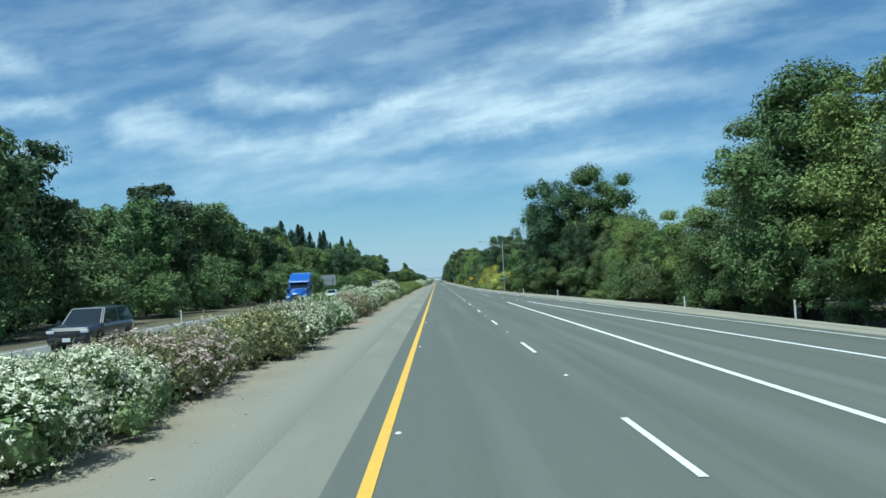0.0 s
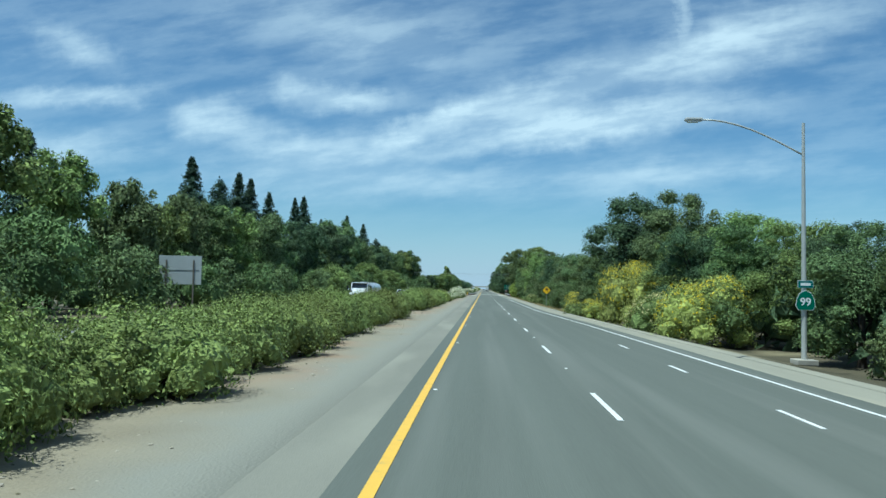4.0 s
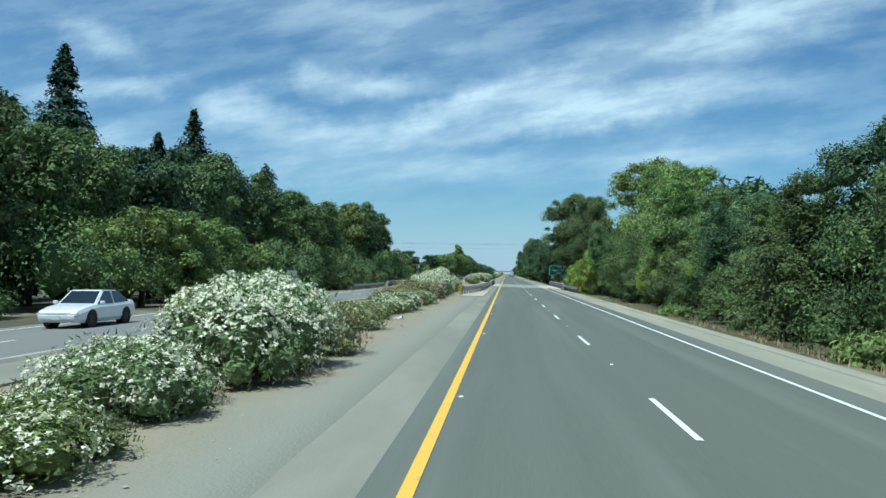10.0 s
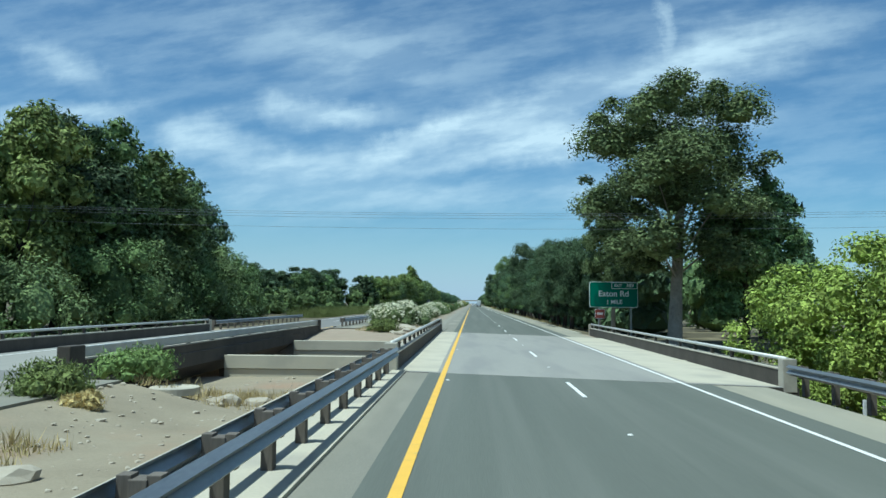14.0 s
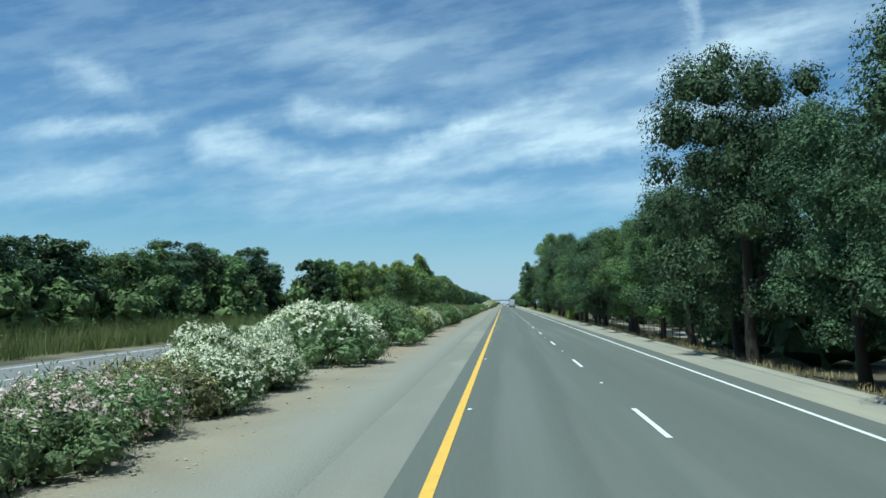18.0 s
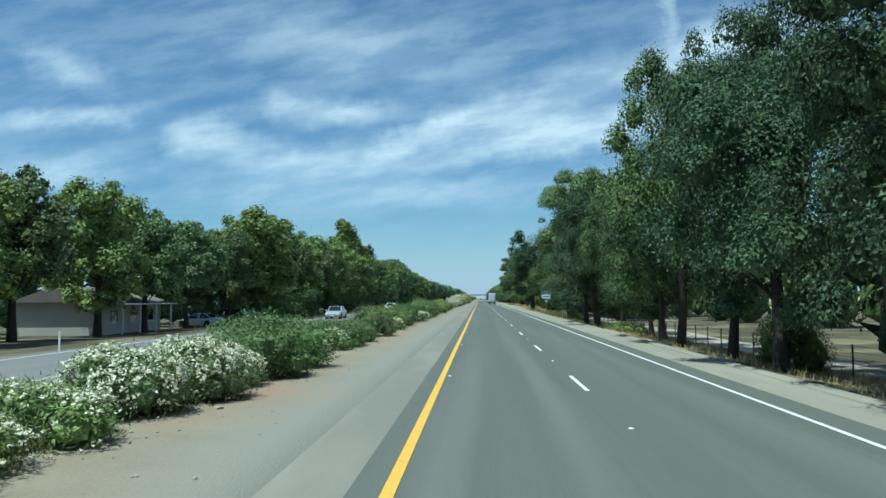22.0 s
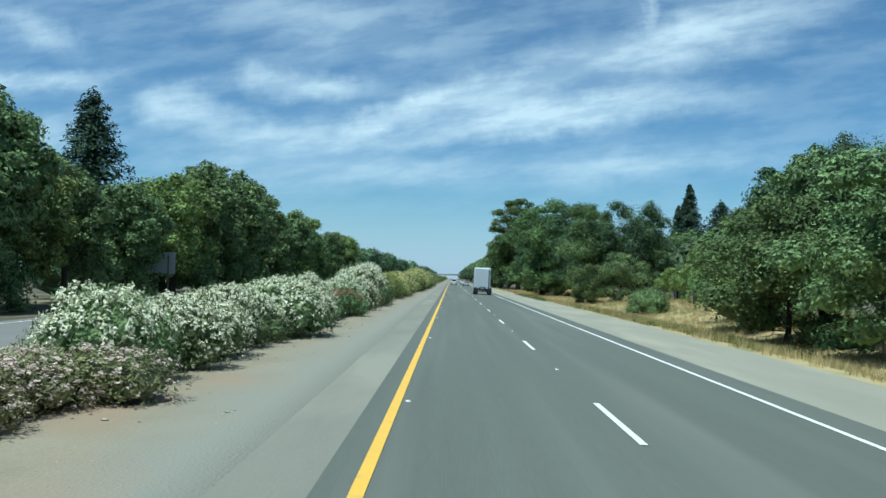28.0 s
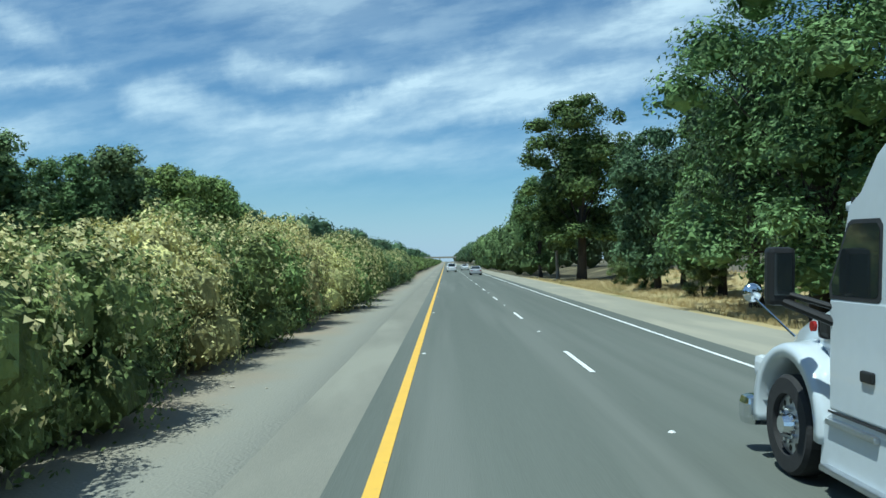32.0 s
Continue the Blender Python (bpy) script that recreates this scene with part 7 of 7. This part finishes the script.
def tractor(m, paint, label, day_cab=False):
    root = thing("semi_truck", m, label, "truck")
    P = M["car_" + paint]
    # hood
    bm = bmesh.new()
    secs = [(1.22, 0.60, 0.62, 1.18), (1.12, 0.70, 0.56, 1.42), (0.75, 0.80, 0.56, 1.60), (0.1, 0.90, 0.75, 1.76), (-0.5, 0.98, 0.75, 1.88), (-0.98, 1.08, 0.75, 2.0)]
    loft(bm, [[(-w, y, zb), (-w * 1.0, y, zt - 0.42), (-w * 0.93, y, zt - 0.16), (-w * 0.74, y, zt - 0.03), (-w * 0.35, y, zt + 0.02), (w * 0.35, y, zt + 0.02), (w * 0.74, y, zt - 0.03), (w * 0.93, y, zt - 0.16), (w, y, zt - 0.42), (w, y, zb)] for y, w, zb, zt in secs])
    part("hood", bm, P, root, smooth=True)
    boxed("grille", (0, 1.22, 0.98, 0.95, 0.1, 0.62), M["dark_plastic"], root, "dark grille with chrome surround", bevel=0.03)
    for k in range(5):
        boxed("grille_bar", (0, 1.275, 0.75 + 0.11 * k, 0.9, 0.02, 0.03), M["chrome"], root)
    # cab and sleeper
    bm = bmesh.new()
    prof = [(-0.95, 0.82), (-0.95, 2.0), (-1.30, 2.72), (-1.42, 2.90), (-1.75, 3.12), (-2.3, 3.45), (-3.0, 3.85), (-4.3, 3.95), (-4.45, 3.8), (-4.45, 0.82)]
    if day_cab:
        prof = [(-0.95, 0.82), (-0.95, 2.0), (-1.30, 2.60), (-1.42, 2.70), (-1.9, 2.76), (-2.55, 2.74), (-2.66, 2.62), (-2.66, 0.82)]
        for s in (-1, 1):
            tubed("exhaust_stack", (s * 1.05, -2.85, 0.9), (s * 1.05, -2.85, 3.15), 0.075, M["chrome"], root, "chrome exhaust stack", seg=12)
    loft(bm, [[(s * 1.23, y, z) for y, z in prof] for s in (-1, 1)])
    bmesh.ops.bevel(bm, geom=[e for e in bm.edges if abs(e.verts[0].co.x - e.verts[1].co.x) < 1e-5], offset=0.10, segments=3, affect="EDGES")
    part("cab", bm, P, root, smooth=False)
    bm = bmesh.new()
    loft(bm, [[(-1.08, -0.985, 2.02), (1.08, -0.985, 2.02), (1.0, -1.3, 2.68), (-1.0, -1.3, 2.68)], [(-1.08, -0.955, 2.03), (1.08, -0.955, 2.03), (1.0, -1.27, 2.69), (-1.0, -1.27, 2.69)]])
    part("windshield", bm, M["glass"], root, "dark windshield")
    boxed("sun_visor", (0, -1.12, 2.74, 2.2, 0.34, 0.10), P, root, bevel=0.04)
    for s in (-1, 1):
        X = s * 1.232
        bm = bmesh.new()
        pts = [(-1.02, 1.92), (-1.0, 2.02), (-1.30, 2.53), (-1.36, 2.56), (-1.76, 2.55), (-1.80, 2.50), (-1.78, 1.95), (-1.74, 1.92)]
        loft(bm, [[(X - s * 0.02, y, z) for y, z in pts], [(X + s * 0.008, y, z) for y, z in pts]])
        part("side_window", bm, M["glass"], root, "dark side window")
        bm = bmesh.new()
        cy, cz = sum(p[0] for p in pts) / 8, sum(p[1] for p in pts) / 8
        outer = [(cy + (y - cy) * 1.12, cz + (z - cz) * 1.12) for y, z in pts]
        loft(bm, [[(X - s * 0.02, y, z) for y, z in outer], [(X + s * 0.004, y, z) for y, z in outer]])
        part("window_seal", bm, M["dark_plastic"], root)
        door = boxed("door", (X - s * 0.012, -1.45, 1.37, 0.03, 0.98, 1.02), P, root, bevel=0.02)
        boxed("door_seam", (X + s * 0.001, -1.955, 1.75, 0.012, 0.018, 1.75), M["dark_plastic"], root)
        boxed("door_seam", (X + s * 0.001, -1.45, 0.84, 0.012, 1.02, 0.02), M["dark_plastic"], root)
        boxed("door_handle", (X + s * 0.012, -1.64, 1.25, 0.05, 0.2, 0.10), M["black"], root, bevel=0.02)
        boxed("side_marker", (s * 1.16, -0.93, 1.27, 0.06, 0.08, 0.18), M["lamp_amber"], root, "amber marker lamp", bevel=0.015)
        boxed("cowl_intake", (s * 1.0, -0.42, 1.58, 0.06, 0.24, 0.24), M["black"], root, "black air intake", bevel=0.06)
        tubed("badge", (s * 0.975, -0.12, 1.56), (s * 1.01, -0.12, 1.56), 0.055, M["lamp_red"], root, seg=16)
        # fender
        bm = bmesh.new()
        rings = []
        for k in range(31):
            a = radians(-12 + 198 * k / 30)
            yy, zz = math.cos(a), math.sin(a)
            e = 1.06 - 0.06 * step(4, 12, k)
            ro, ri = 0.80 * e, 0.66
            dz = 0.05
            rings.append([(s * 1.24, yy * ri, 0.52 + zz * ri + dz), (s * 1.24, yy * (ro - 0.03), 0.52 + zz * (ro - 0.03) + dz), (s * 1.18, yy * ro, 0.52 + zz * ro + dz), (s * 0.74, yy * (ro + 0.02), 0.52 + zz * (ro + 0.06) + dz), (s * 0.74, yy * ri, 0.52 + zz * ri + dz)])
        loft(bm, rings)
        part("fender", bm, P, root, smooth=True)
        boxed("headlight", (s * 0.93, 0.93, 1.0, 0.42, 0.36, 0.26), M["lamp_glass"], root, bevel=0.08)
        boxed("bumper_side", (s * 0.95, 1.12, 0.47, 0.62, 0.34, 0.36), M["chrome"], root, "chrome bumper end", bevel=0.10)
        wheel(root, s * 1.08, 0, 0.52, 0.29, s, truck=True)
        # mirrors
        boxed("mirror", (s * 1.60, -0.72, 2.08, 0.26, 0.15, 0.56), M["black"], root, "black door mirror housing", bevel=0.05)
        boxed("mirror_glass", (s * 1.60, -0.80, 2.1, 0.17, 0.01, 0.40), M["glass"], root)
        tubed("mirror_arm", (s * 1.58, -0.76, 1.84), (s * 1.20, -1.0, 1.66), 0.045, M["black"], root, seg=8)
        tubed("mirror_arm", (s * 1.56, -0.76, 1.92), (s * 1.20, -0.99, 1.80), 0.03, M["black"], root, seg=8)
        tubed("mirror_stalk", (s * 0.94, 0.42, 1.40), (s * 1.20, 0.90, 1.80), 0.014, M["chrome"], root, seg=6)
        bm = bmesh.new()
        g = bmesh.ops.create_uvsphere(bm, u_segments=16, v_segments=10, radius=0.115)["verts"]
        bmesh.ops.transform(bm, matrix=Matrix.Translation((s * 1.21, 0.94, 1.86)) @ Matrix.Diagonal((1, 0.55, 1, 1)), verts=g)
        part("hood_mirror", bm, M["chrome"], root, "round chrome hood mirror", smooth=True)
        # steps and side fairing
        bm = bmesh.new()
        back = -2.66 if day_cab else -4.3
        sk = [(-0.72, 0.30), (-0.78, 0.72), (-0.98, 0.84), (back, 0.84), (back, 0.26), (-0.80, 0.26)]
        loft(bm, [[(s * 1.02, y, z) for y, z in sk], [(s * 1.2, y, z) for y, z in sk]])
        part("side_fairing", bm, P, root)
        for z, y0, y1, dx in ((0.74, -0.9, -1.75, 1.235), (0.30, -0.85, -2.1, 1.265)):
            boxed("step", (s * (dx - 0.1), (y0 + y1) / 2, z, 0.24, y0 - y1, 0.06), M["alloy"], root, "grey metal step tread", bevel=0.02)
        tubed("grab_rail", (s * 1.26, -2.02, 0.95), (s * 1.26, -2.02, 1.75), 0.018, M["chrome"], root, seg=8)
        tubed("roof_lamp", (s * 1.12, -1.24, 2.66), (s * 1.12, -1.24, 2.80), 0.06, M["black"], root, seg=10)
        for yy in (-5.6, -6.9):
            wheel(root, s * 1.02, yy, 0.52, 0.5, s, truck=True)
        boxed("mud_flap", (s * 0.98, -7.6, 0.5, 0.6, 0.02, 0.7), M["black"], root)
        boxed("tail_light", (s * 0.75, -7.45, 0.75, 0.3, 0.06, 0.12), M["lamp_red"], root)
        boxed("frame_rail", (s * 0.42, -3.4, 0.82, 0.09, 8.0, 0.28), M["black"], root)
    boxed("bumper", (0, 1.30, 0.46, 1.5, 0.22, 0.34), M["chrome"], root, "chrome front bumper", bevel=0.08)
    boxed("fifth_wheel", (0, -6.2, 1.05, 0.9, 1.0, 0.12), M["black"], root, "black coupling plate", bevel=0.03)
    if not day_cab:
        boxed("rear_wall", (0, -4.47, 2.3, 2.2, 0.05, 2.8), P, root)
        tubed("exhaust_stack", (0.95, -4.65, 0.9), (0.95, -4.65, 3.7), 0.07, M["chrome"], root, seg=12)
    return root


tractor(pose(5.48, 893.87, road_z(5.5) + 0.02, 0, math.degrees(math.atan(SLOPE)), 0), "truck", "white long-nosed semi truck tractor driving in the outer lane")
tractor(pose(-16.1, 95.5, ON_OPP(-16.1), 0, 0, 180), "blue", "bright blue semi truck tractor on the southbound carriageway")


def tanker():
    tractor(pose(-16.0, 219.4, ON_OPP(-16), 0, 0, 180), "white", "white day-cab semi truck tractor hauling a tank trailer", True)
    root = thing("tank_trailer", pose(-16.0, 219.4, ON_OPP(-16), 0, 0, 180), "polished silver tank trailer on the southbound carriageway", "trailer")
    bm = bmesh.new()
    n = 24
    loft(bm, [[(1.2 * k * math.cos(2 * math.pi * i / n), y, 2.0 + 0.86 * k * math.sin(2 * math.pi * i / n)) for i in range(n)] for y, k in ((-3.15, 0.55), (-3.3, 0.85), (-3.6, 1), (-15.2, 1), (-15.6, 0.85), (-15.8, 0.5))])
    part("tank", bm, M["tank"], root, "polished metal tank", smooth=True)
    boxed("walkway", (0, -9.3, 2.89, 0.7, 10.6, 0.09), M["alloy"], root)
    boxed("frame_rail", (0, -10.2, 1.25, 1.0, 9.6, 0.2), M["black"], root)
    for y in (-13.2, -14.5):
        for s in (-1, 1):
            wheel(root, s * 1.0, y, 0.52, 0.5, s, truck=True)
    boxed("mud_flap", (0, -15.3, 0.7, 2.2, 0.02, 0.6), M["black"], root)


tanker()
